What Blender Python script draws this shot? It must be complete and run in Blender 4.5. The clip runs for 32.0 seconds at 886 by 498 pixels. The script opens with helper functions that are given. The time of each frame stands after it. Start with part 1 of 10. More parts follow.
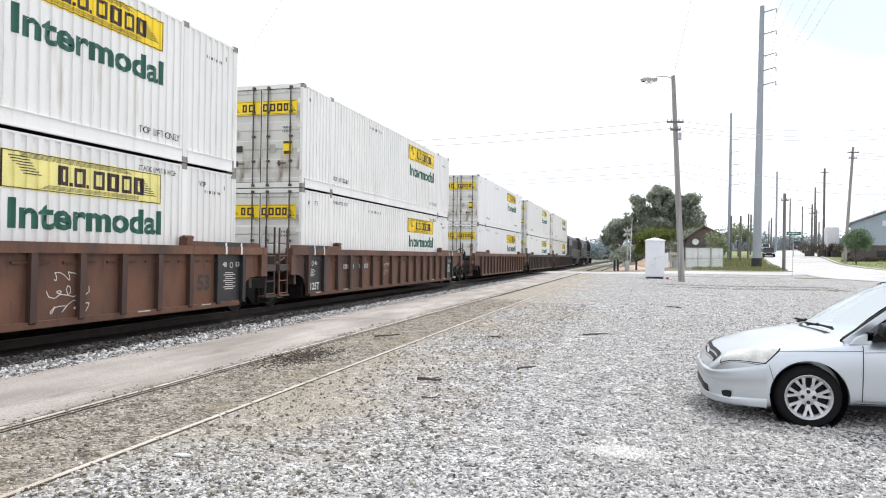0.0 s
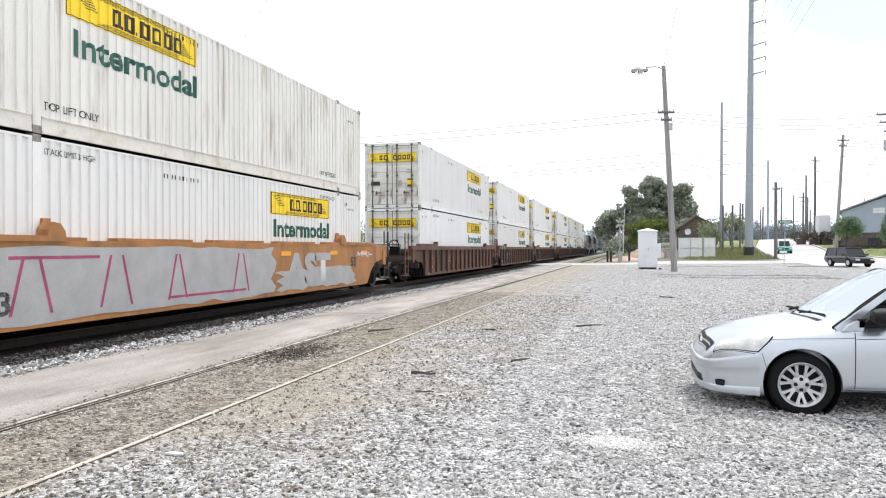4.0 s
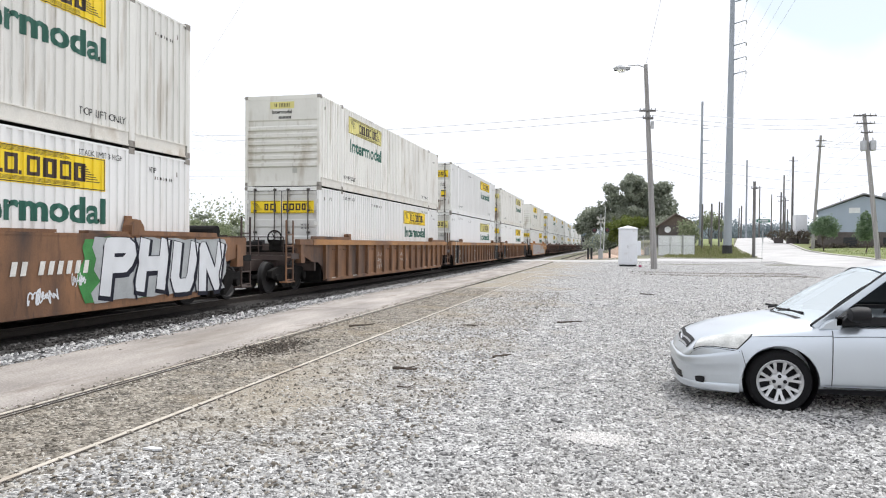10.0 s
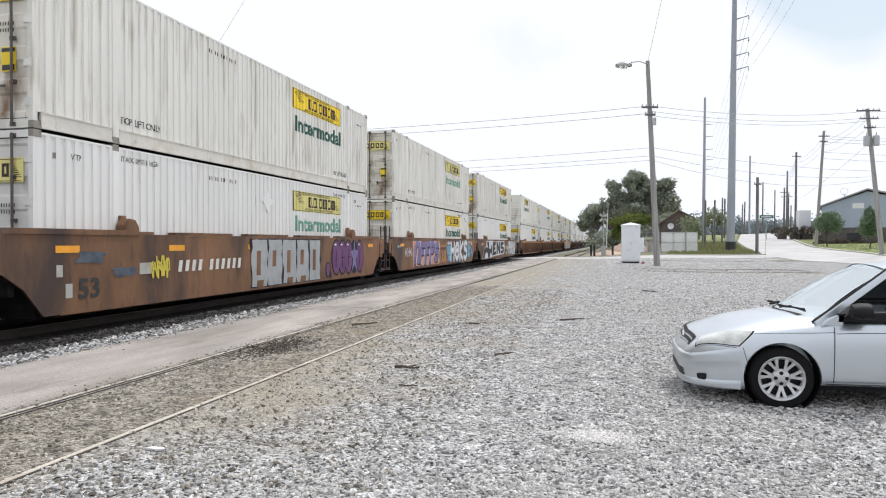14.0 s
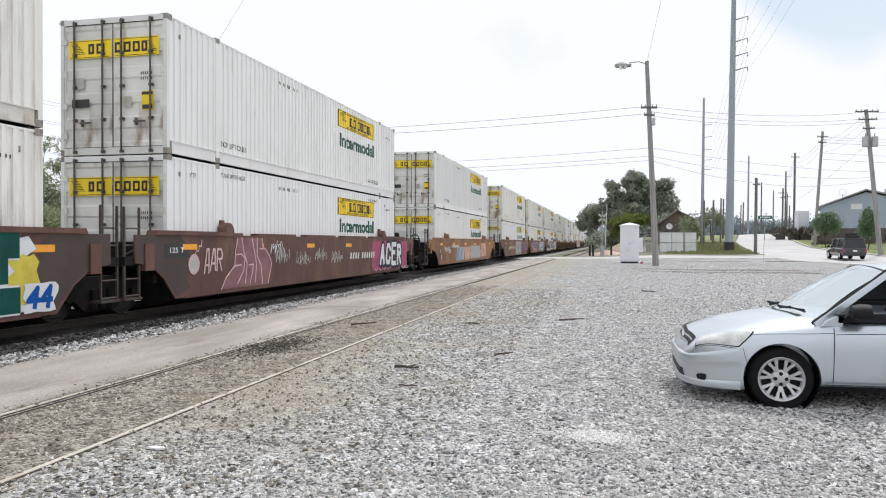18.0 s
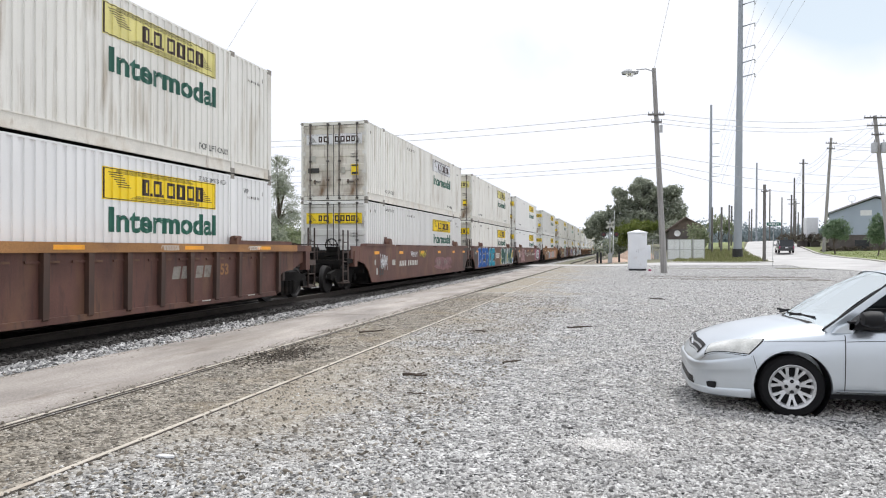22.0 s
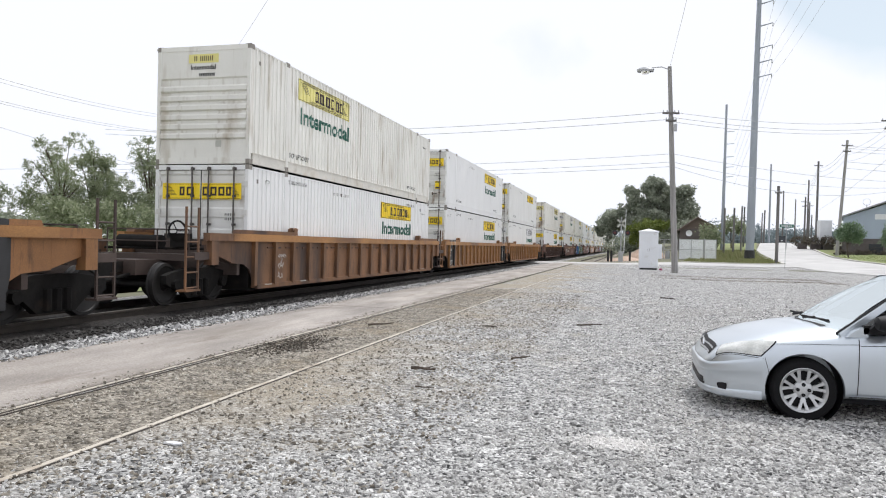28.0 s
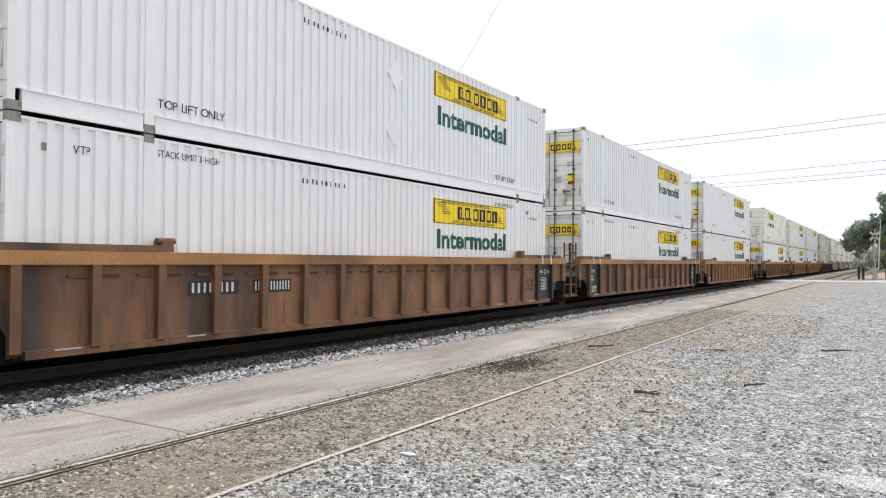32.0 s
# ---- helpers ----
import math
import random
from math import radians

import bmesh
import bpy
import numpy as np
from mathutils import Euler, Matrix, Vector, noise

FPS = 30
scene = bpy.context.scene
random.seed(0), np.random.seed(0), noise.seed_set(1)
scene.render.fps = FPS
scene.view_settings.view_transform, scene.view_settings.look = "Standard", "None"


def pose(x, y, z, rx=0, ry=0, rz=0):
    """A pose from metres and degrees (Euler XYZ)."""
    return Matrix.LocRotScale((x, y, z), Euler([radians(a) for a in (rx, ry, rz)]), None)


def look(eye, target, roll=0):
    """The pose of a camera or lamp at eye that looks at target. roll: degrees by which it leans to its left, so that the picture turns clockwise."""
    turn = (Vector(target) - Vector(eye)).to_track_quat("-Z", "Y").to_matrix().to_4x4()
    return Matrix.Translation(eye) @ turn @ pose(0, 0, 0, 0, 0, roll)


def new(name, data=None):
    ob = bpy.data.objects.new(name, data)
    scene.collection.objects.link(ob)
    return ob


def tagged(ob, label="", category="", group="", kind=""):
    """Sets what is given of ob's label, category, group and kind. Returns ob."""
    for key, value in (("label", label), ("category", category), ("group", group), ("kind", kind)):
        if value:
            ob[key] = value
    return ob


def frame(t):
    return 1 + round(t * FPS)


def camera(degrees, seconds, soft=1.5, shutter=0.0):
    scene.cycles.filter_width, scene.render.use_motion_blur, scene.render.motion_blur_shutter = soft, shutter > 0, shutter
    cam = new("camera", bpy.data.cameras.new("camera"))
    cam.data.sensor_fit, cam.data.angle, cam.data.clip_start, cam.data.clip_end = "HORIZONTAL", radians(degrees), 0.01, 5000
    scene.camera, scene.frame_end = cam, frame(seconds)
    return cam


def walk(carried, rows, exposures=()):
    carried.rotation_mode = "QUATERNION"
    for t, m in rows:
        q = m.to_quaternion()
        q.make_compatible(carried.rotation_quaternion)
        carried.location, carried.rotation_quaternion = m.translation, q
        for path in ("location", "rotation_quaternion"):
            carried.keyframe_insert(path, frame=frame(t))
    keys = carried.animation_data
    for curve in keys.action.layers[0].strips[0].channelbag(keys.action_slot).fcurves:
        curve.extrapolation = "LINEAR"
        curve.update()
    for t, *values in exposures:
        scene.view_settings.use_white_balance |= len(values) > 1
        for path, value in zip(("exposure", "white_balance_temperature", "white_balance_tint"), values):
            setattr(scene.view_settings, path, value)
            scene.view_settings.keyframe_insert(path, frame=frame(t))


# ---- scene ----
EXPOSURES = [(0.0, 0.27), (3.5, 0.31), (6.0, 0.31), (9.0, 0.22), (11.0, 0.17), (13.0, 0.02), (17.0, -0.04), (19.0, -0.02), (21.0, 0.0), (23.0, 0.08), (24.5, 0.13), (27.0, 0.0), (28.0, -0.02), (30.0, 0.07), (32.0, -0.01)]
cam = camera(63.0, 32.0, soft=1.1)
PATH = [
    (0, pose(-0.008, -0.051, 1.602, 90.465, -0.743, 15.106)),
    (0.5, pose(-0.003, -0.046, 1.603, 90.641, -1.077, 15.285)),
    (1, pose(-0.009, -0.036, 1.607, 90.739, -0.975, 15.543)),
    (1.5, pose(-0.006, -0.024, 1.598, 90.398, -0.845, 16.040)),
    (2, pose(-0.006, -0.021, 1.604, 90.266, -0.383, 16.012)),
    (2.5, pose(-0.002, -0.035, 1.607, 90.327, -0.280, 15.788)),
    (3, pose(-0.007, -0.038, 1.599, 90.201, -0.108, 15.716)),
    (3.5, pose(-0.001, -0.019, 1.597, 90.038, 0.100, 15.056)),
    (5.5, pose(0.002, -0.022, 1.602, 89.973, 0.245, 13.911)),
    (6, pose(0.013, -0.018, 1.604, 90.070, 0.421, 13.464)),
    (6.5, pose(0.018, -0.016, 1.605, 90.148, 0.372, 13.482)),
    (7, pose(0.010, -0.009, 1.601, 89.853, 0.742, 13.102)),
    (7.5, pose(0.013, 0.004, 1.608, 89.469, 0.877, 12.995)),
    (8, pose(0.001, -0.010, 1.608, 89.713, 0.830, 12.975)),
    (8.5, pose(-0.005, -0.014, 1.605, 89.685, 0.044, 13.407)),
    (9, pose(-0.010, -0.019, 1.603, 89.483, -0.194, 13.199)),
    (9.5, pose(-0.015, -0.011, 1.600, 89.858, -0.554, 13.334)),
    (10, pose(-0.020, -0.004, 1.594, 89.634, -0.387, 13.107)),
    (10.5, pose(-0.008, -0.009, 1.598, 89.569, -0.071, 13.309)),
    (11, pose(-0.011, -0.010, 1.599, 89.420, 0.123, 13.213)),
    (11.5, pose(-0.004, -0.012, 1.598, 89.457, 0.583, 13.493)),
    (12, pose(0.004, -0.009, 1.599, 89.103, 0.635, 13.231)),
    (12.5, pose(-0.001, -0.014, 1.596, 89.256, 0.583, 13.384)),
    (13, pose(-0.001, -0.003, 1.599, 89.132, 0.486, 13.151)),
    (13.5, pose(0.003, -0.005, 1.602, 89.317, 0.135, 13.273)),
    (14, pose(0.001, -0.004, 1.603, 89.459, -0.048, 13.339)),
    (14.5, pose(0.008, 0.003, 1.597, 89.296, 0.120, 13.493)),
    (16.5, pose(-0.014, 0.005, 1.602, 89.239, -0.319, 13.384)),
    (17, pose(-0.013, 0.000, 1.599, 89.284, -0.170, 13.144)),
    (17.5, pose(-0.022, -0.005, 1.598, 89.484, -0.184, 13.129)),
    (18, pose(-0.015, -0.012, 1.607, 89.427, -0.190, 13.233)),
    (18.5, pose(-0.018, -0.015, 1.607, 89.604, -0.404, 13.315)),
    (19, pose(-0.014, -0.002, 1.608, 89.509, -0.224, 13.426)),
    (19.5, pose(-0.012, -0.009, 1.608, 89.450, 0.003, 13.242)),
    (20, pose(-0.014, -0.016, 1.600, 89.390, 0.025, 13.121)),
    (20.5, pose(-0.029, -0.017, 1.600, 89.717, -0.316, 13.589)),
    (21, pose(-0.029, -0.008, 1.599, 89.605, -0.199, 13.325)),
    (21.5, pose(-0.031, -0.006, 1.600, 89.646, -0.025, 13.633)),
    (22, pose(-0.024, -0.015, 1.606, 90.040, -0.039, 13.809)),
    (22.5, pose(-0.022, -0.003, 1.598, 89.828, 0.063, 14.353)),
    (23, pose(-0.029, 0.000, 1.601, 89.488, -0.343, 13.968)),
    (23.5, pose(-0.035, -0.002, 1.601, 89.516, -0.247, 13.705)),
    (24, pose(-0.021, 0.004, 1.597, 89.675, -0.050, 13.530)),
    (24.5, pose(-0.016, 0.001, 1.593, 89.363, 0.074, 13.254)),
    (26.5, pose(-0.047, 0.006, 1.591, 88.897, -1.583, 13.598)),
    (27, pose(-0.058, 0.002, 1.593, 89.043, -1.671, 13.992)),
    (27.5, pose(-0.052, 0.014, 1.597, 89.186, -1.585, 14.080)),
    (28, pose(-0.044, 0.010, 1.600, 89.596, -1.343, 14.611)),
    (28.5, pose(-0.040, 0.014, 1.599, 89.610, -0.906, 15.816)),
    (29, pose(-0.043, -0.002, 1.598, 89.818, -0.603, 16.890)),
    (29.5, pose(-0.038, -0.019, 1.609, 89.831, -0.237, 18.176)),
    (30, pose(-0.032, -0.068, 1.614, 90.127, -0.373, 20.170)),
    (30.5, pose(-0.025, -0.071, 1.611, 89.925, -0.242, 22.391)),
    (31, pose(-0.018, -0.071, 1.614, 90.009, 0.128, 24.544)),
    (31.5, pose(-0.003, -0.099, 1.600, 90.582, 0.276, 27.466)),
    (32, pose(-0.012, -0.125, 1.624, 90.959, -0.345, 31.657)),
]
walk(cam, PATH, exposures=EXPOSURES)

# ---- light ----
SUN_EL, SUN_AZ = 61.0, 22.0          # degrees above the horizon; degrees from +y towards +x
world = bpy.data.worlds.new("sky")
scene.world = world
world.use_nodes = True
wn, wl = world.node_tree.nodes, world.node_tree.links
wn.clear()
w_out, w_bg = wn.new("ShaderNodeOutputWorld"), wn.new("ShaderNodeBackground")
w_sky, w_mix = wn.new("ShaderNodeTexSky"), wn.new("ShaderNodeMix")
w_sky.sky_type, w_sky.sun_disc = "NISHITA", False
w_sky.sun_elevation, w_sky.sun_rotation = radians(SUN_EL), radians(SUN_AZ)
w_gain = wn.new("ShaderNodeVectorMath")
w_gain.operation = "MULTIPLY"
w_gain.inputs[1].default_value = (0.132, 0.136, 0.116)
w_co, w_no, w_ramp, w_dot = (wn.new("ShaderNodeTexCoord"), wn.new("ShaderNodeTexNoise"), wn.new("ShaderNodeValToRGB"), wn.new("ShaderNodeVectorMath"))
w_no.inputs["Scale"].default_value, w_no.inputs["Detail"].default_value, w_no.inputs["Roughness"].default_value = 3.2, 5, 0.5
w_dot.operation = "DOT_PRODUCT"                # thinner cloud towards the north-east
w_dot.inputs[1].default_value = (0.287, 0.882, 0.375)
w_thin, w_add = wn.new("ShaderNodeMapRange"), wn.new("ShaderNodeMath")
w_thin.inputs["From Min"].default_value, w_thin.inputs["From Max"].default_value = 0.980, 0.992
w_thin.inputs["To Min"].default_value, w_thin.inputs["To Max"].default_value = 0.12, -0.26
w_add.operation = "ADD"
w_ramp.color_ramp.elements[0].position, w_ramp.color_ramp.elements[1].position = 0.30, 0.50
w_ramp.color_ramp.elements[0].color, w_ramp.color_ramp.elements[1].color = (0.52, 0.52, 0.52, 1), (1, 1, 1, 1)
w_mix.data_type = "RGBA"
w_mix.inputs["B"].default_value = (1.0, 1.025, 1.10, 1)
wl.new(w_co.outputs["Generated"], w_no.inputs["Vector"])
wl.new(w_co.outputs["Generated"], w_dot.inputs[0])
wl.new(w_dot.outputs["Value"], w_thin.inputs["Value"])
wl.new(w_no.outputs["Fac"], w_add.inputs[0])
wl.new(w_thin.outputs["Result"], w_add.inputs[1])
wl.new(w_add.outputs["Value"], w_ramp.inputs["Fac"])
wl.new(w_ramp.outputs["Color"], w_mix.inputs["Factor"])
wl.new(w_sky.outputs["Color"], w_gain.inputs[0])
wl.new(w_gain.outputs["Vector"], w_mix.inputs["A"])
wl.new(w_mix.outputs["Result"], w_bg.inputs["Color"])
wl.new(w_bg.outputs["Background"], w_out.inputs["Surface"])
w_bg.inputs["Strength"].default_value = 1.0
sun = new("sun", bpy.data.lights.new("sun", "SUN"))
sun.data.energy, sun.data.angle, sun.data.color = 2.3, radians(10), (1.0, 0.985, 0.965)
_e, _a = radians(SUN_EL), radians(SUN_AZ)
sun.matrix_world = look((30 * math.sin(_a), 30 * math.cos(_a), 60), (30 * math.sin(_a) - math.sin(_a) * math.cos(_e),
                        30 * math.cos(_a) - math.cos(_a) * math.cos(_e), 60 - math.sin(_e)))


# ---- materials ----
def mat(name, base, rough=0.6, metal=0.0, var=0.12, scale=3.0, stretch=(1, 1, 1), bump=0.15, bscale=60.0, dirt=None,
        dirt_at=(0.55, 0.75), dirt_scale=2.0, dirt_stretch=(1, 1, 1), rnd=0.0, coat=0.0, spec=0.5, streak=None, dent=0.0):
    """A painted, stained or bare surface: two scales of tone, fine relief, stains of a second colour, fine streaks and shallow dents."""
    m = bpy.data.materials.new(name)
    m.use_nodes = True
    n, l = m.node_tree.nodes, m.node_tree.links
    b = n["Principled BSDF"]
    b.inputs["Roughness"].default_value, b.inputs["Metallic"].default_value = rough, metal
    b.inputs["Coat Weight"].default_value, b.inputs["Specular IOR Level"].default_value = coat, spec
    co = n.new("ShaderNodeTexCoord")

    def noise_node(sc, st, detail=4):
        mp, t = n.new("ShaderNodeMapping"), n.new("ShaderNodeTexNoise")
        mp.inputs["Scale"].default_value = st
        t.inputs["Scale"].default_value, t.inputs["Detail"].default_value = sc, detail
        l.new(co.outputs["Object"], mp.inputs["Vector"])
        l.new(mp.outputs["Vector"], t.inputs["Vector"])
        return t

    def mix(fac, a, c):
        x = n.new("ShaderNodeMix")
        x.data_type = "RGBA"
        for key, v in (("Factor", fac), ("A", a), ("B", c)):
            if hasattr(v, "is_output"):
                l.new(v, x.inputs[key])
            else:
                x.inputs[key].default_value = v
        return x.outputs["Result"]

    def shade(k):
        return tuple(min(1, max(0, c * k)) for c in base) + (1,)

    big, fine = noise_node(scale, stretch), noise_node(bscale, (1, 1, 1), 3)
    r1 = n.new("ShaderNodeValToRGB")
    r1.color_ramp.elements[0].position, r1.color_ramp.elements[1].position = 0.3, 0.7
    l.new(big.outputs["Fac"], r1.inputs["Fac"])
    col = mix(r1.outputs["Color"], shade(1 - var), shade(1 + var * 0.7))
    r2 = n.new("ShaderNodeMapRange")
    r2.inputs["From Min"].default_value, r2.inputs["From Max"].default_value = 0.35, 0.65
    r2.inputs["To Min"].default_value, r2.inputs["To Max"].default_value = 1 - var * 0.6, 1 + var * 0.5
    l.new(fine.outputs["Fac"], r2.inputs["Value"])
    tone = n.new("ShaderNodeVectorMath")
    tone.operation = "SCALE"
    l.new(col, tone.inputs[0])
    l.new(r2.outputs["Result"], tone.inputs["Scale"])
    col = tone.outputs["Vector"]
    if dirt:
        st = noise_node(dirt_scale, dirt_stretch, 6)
        r3 = n.new("ShaderNodeMapRange")
        r3.inputs["From Min"].default_value, r3.inputs["From Max"].default_value = dirt_at
        l.new(st.outputs["Fac"], r3.inputs["Value"])
        col = mix(r3.outputs["Result"], col, (*dirt, 1))
    if streak:                   # colour, limits, scale, stretch
        st = noise_node(streak[2], streak[3], 8)
        st.inputs["Roughness"].default_value = 0.65
        r5_ = n.new("ShaderNodeMapRange")
        r5_.inputs["From Min"].default_value, r5_.inputs["From Max"].default_value = streak[1]
        r5_.inputs["To Max"].default_value = 0.85
        l.new(st.outputs["Fac"], r5_.inputs["Value"])
        col = mix(r5_.outputs["Result"], col, (*streak[0], 1))
    if rnd:
        oi, r4, t2 = n.new("ShaderNodeObjectInfo"), n.new("ShaderNodeMapRange"), n.new("ShaderNodeVectorMath")
        r4.inputs["To Min"].default_value, r4.inputs["To Max"].default_value = 1 - rnd, 1 + rnd * 0.5
        t2.operation = "SCALE"
        l.new(oi.outputs["Random"], r4.inputs["Value"])
        l.new(col, t2.inputs[0])
        l.new(r4.outputs["Result"], t2.inputs["Scale"])
        col = t2.outputs["Vector"]
    l.new(col, b.inputs["Base Color"])
    if bump:
        bn = n.new("ShaderNodeBump")
        bn.inputs["Strength"].default_value, bn.inputs["Distance"].default_value = bump, 0.01
        l.new(fine.outputs["Fac"], bn.inputs["Height"])
        if dent:
            dn, db = noise_node(2.6, (1, 1, 0.6), 2), n.new("ShaderNodeBump")
            db.inputs["Strength"].default_value, db.inputs["Distance"].default_value = dent, 0.05
            l.new(dn.outputs["Fac"], db.inputs["Height"])
            l.new(db.outputs["Normal"], bn.inputs["Normal"])
        l.new(bn.outputs["Normal"], b.inputs["Normal"])
    return m


def stone_mat(name, a, c, d, vscale=22.0, depth=0.6, patch=None, patch_scale=0.25, patch_at=(0.5, 0.66), mottle=0.0, lane=None):
    """Loose crushed stone: cells of three greys, with relief, and patches of another colour."""
    m = bpy.data.materials.new(name)
    m.use_nodes = True
    n, l = m.node_tree.nodes, m.node_tree.links
    b = n["Principled BSDF"]
    b.inputs["Roughness"].default_value, b.inputs["Specular IOR Level"].default_value = 0.85, 0.25
    co, v, rp = n.new("ShaderNodeTexCoord"), n.new("ShaderNodeTexVoronoi"), n.new("ShaderNodeValToRGB")
    v.inputs["Scale"].default_value = vscale
    l.new(co.outputs["Object"], v.inputs["Vector"])
    sep = n.new("ShaderNodeSeparateColor")
    l.new(v.outputs["Color"], sep.inputs["Color"])
    rp.color_ramp.elements[0].color, rp.color_ramp.elements[1].color = (*d, 1), (*a, 1)
    e = rp.color_ramp.elements.new(0.4)
    e.color = (*c, 1)
    l.new(sep.outputs["Red"], rp.inputs["Fac"])
    ns, mx, mr = n.new("ShaderNodeTexNoise"), n.new("ShaderNodeMix"), n.new("ShaderNodeMapRange")
    ns.inputs["Scale"].default_value, ns.inputs["Detail"].default_value = patch_scale, 7
    ns.inputs["Roughness"].default_value = 0.62
    l.new(co.outputs["Object"], ns.inputs["Vector"])
    mr.inputs["From Min"].default_value, mr.inputs["From Max"].default_value = patch_at
    mr.inputs["To Max"].default_value = 0.8 if patch else 0.0
    l.new(ns.outputs["Fac"], mr.inputs["Value"])
    mx.data_type = "RGBA"
    fac = mr.outputs["Result"]
    if lane:                     # dirt is worked into the stone beside a line in x
        sx, lr, mxm = n.new("ShaderNodeSeparateXYZ"), n.new("ShaderNodeMapRange"), n.new("ShaderNodeMath")
        l.new(co.outputs["Object"], sx.inputs["Vector"])
        l.new(sx.outputs["X"], lr.inputs["Value"])
        lr.inputs["From Min"].default_value, lr.inputs["From Max"].default_value = lane
        lr.inputs["To Min"].default_value, lr.inputs["To Max"].default_value = 0.22, -0.06
        mxm.operation = "ADD"
        l.new(lr.outputs["Result"], mxm.inputs[0])
        l.new(ns.outputs["Fac"], mxm.inputs[1])
        l.new(mxm.outputs["Value"], mr.inputs["Value"])
    l.new(fac, mx.inputs["Factor"])
    col = rp.outputs["Color"]
    if mottle:
        n2, m2, sc = n.new("ShaderNodeTexNoise"), n.new("ShaderNodeMapRange"), n.new("ShaderNodeVectorMath")
        n2.inputs["Scale"].default_value, n2.inputs["Detail"].default_value, n2.inputs["Roughness"].default_value = 3.5, 10, 0.78
        l.new(co.outputs["Object"], n2.inputs["Vector"])
        m2.inputs["From Min"].default_value, m2.inputs["From Max"].default_value = 0.37, 0.57
        m2.inputs["To Min"].default_value, m2.inputs["To Max"].default_value = 1 - mottle, 1 + mottle * 0.5
        l.new(n2.outputs["Fac"], m2.inputs["Value"])
        sc.operation = "SCALE"
        l.new(col, sc.inputs[0])
        l.new(m2.outputs["Result"], sc.inputs["Scale"])
        col = sc.outputs["Vector"]
    l.new(col, mx.inputs["A"])
    mx.inputs["B"].default_value = (*(patch or a), 1)
    l.new(mx.outputs["Result"], b.inputs["Base Color"])
    bn = n.new("ShaderNodeBump")
    bn.inputs["Strength"].default_value, bn.inputs["Distance"].default_value = depth, 0.03
    bn.invert = True
    l.new(v.outputs["Distance"], bn.inputs["Height"])
    l.new(bn.outputs["Normal"], b.inputs["Normal"])
    return m


def island_mat(name, cols, rough=0.85, spec=0.2, trans=0.0, dust=None):
    """Loose pieces (stones, leaves), each of its own tone; dust lies over wide patches of them."""
    m = bpy.data.materials.new(name)
    m.use_nodes = True
    n, l = m.node_tree.nodes, m.node_tree.links
    b = n["Principled BSDF"]
    b.inputs["Roughness"].default_value, b.inputs["Specular IOR Level"].default_value = rough, spec
    g, rp = n.new("ShaderNodeNewGeometry"), n.new("ShaderNodeValToRGB")
    el = rp.color_ramp.elements
    el[0].color, el[1].color = (*cols[0], 1), (*cols[-1], 1)
    for i, c in enumerate(cols[1:-1], 1):
        el.new(i / (len(cols) - 1)).color = (*c, 1)
    l.new(g.outputs["Random Per Island"], rp.inputs["Fac"])
    l.new(rp.outputs["Color"], b.inputs["Base Color"])
    if dust:
        co, ns, mr, mx = n.new("ShaderNodeTexCoord"), n.new("ShaderNodeTexNoise"), n.new("ShaderNodeMapRange"), n.new("ShaderNodeMix")
        ns.inputs["Scale"].default_value, ns.inputs["Detail"].default_value, ns.inputs["Roughness"].default_value = 0.42, 5, 0.6
        mr.inputs["From Min"].default_value, mr.inputs["From Max"].default_value = 0.42, 0.68
        mr.inputs["To Max"].default_value = 0.72
        mx.data_type = "RGBA"
        mx.inputs["B"].default_value = (*dust, 1)
        l.new(co.outputs["Object"], ns.inputs["Vector"])
        l.new(ns.outputs["Fac"], mr.inputs["Value"])
        l.new(mr.outputs["Result"], mx.inputs["Factor"])
        l.new(rp.outputs["Color"], mx.inputs["A"])
        l.new(mx.outputs["Result"], b.inputs["Base Color"])
    if trans:
        out = n["Material Output"]
        tr, ms = n.new("ShaderNodeBsdfTranslucent"), n.new("ShaderNodeMixShader")
        l.new(rp.outputs["Color"], tr.inputs["Color"])
        ms.inputs["Fac"].default_value = trans
        l.new(b.outputs["BSDF"], ms.inputs[1])
        l.new(tr.outputs["BSDF"], ms.inputs[2])
        l.new(ms.outputs["Shader"], out.inputs["Surface"])
    return m


def glass_mat(name, tint, rough=0.03):
    m = bpy.data.materials.new(name)
    m.use_nodes = True
    b = m.node_tree.nodes["Principled BSDF"]
    b.inputs["Base Color"].default_value = (*tint, 1)
    b.inputs["Roughness"].default_value, b.inputs["Transmission Weight"].default_value = rough, 1.0
    b.inputs["IOR"].default_value = 1.45
    return m


def sheen_mat(name, k):
    """Raked glass: the sky's sheen over a clear pane."""
    m = bpy.data.materials.new(name)
    m.use_nodes = True
    n, l = m.node_tree.nodes, m.node_tree.links
    n.remove(n["Principled BSDF"])
    t, g, x = n.new("ShaderNodeBsdfTransparent"), n.new("ShaderNodeBsdfGlossy"), n.new("ShaderNodeMixShader")
    t.inputs["Color"].default_value, g.inputs["Color"].default_value = (0.75, 0.82, 0.84, 1), (0.90, 0.965, 0.975, 1)
    g.inputs["Roughness"].default_value, x.inputs["Fac"].default_value = 0.06, k
    l.new(t.outputs["BSDF"], x.inputs[1])
    l.new(g.outputs["BSDF"], x.inputs[2])
    l.new(x.outputs["Shader"], n["Material Output"].inputs["Surface"])
    return m


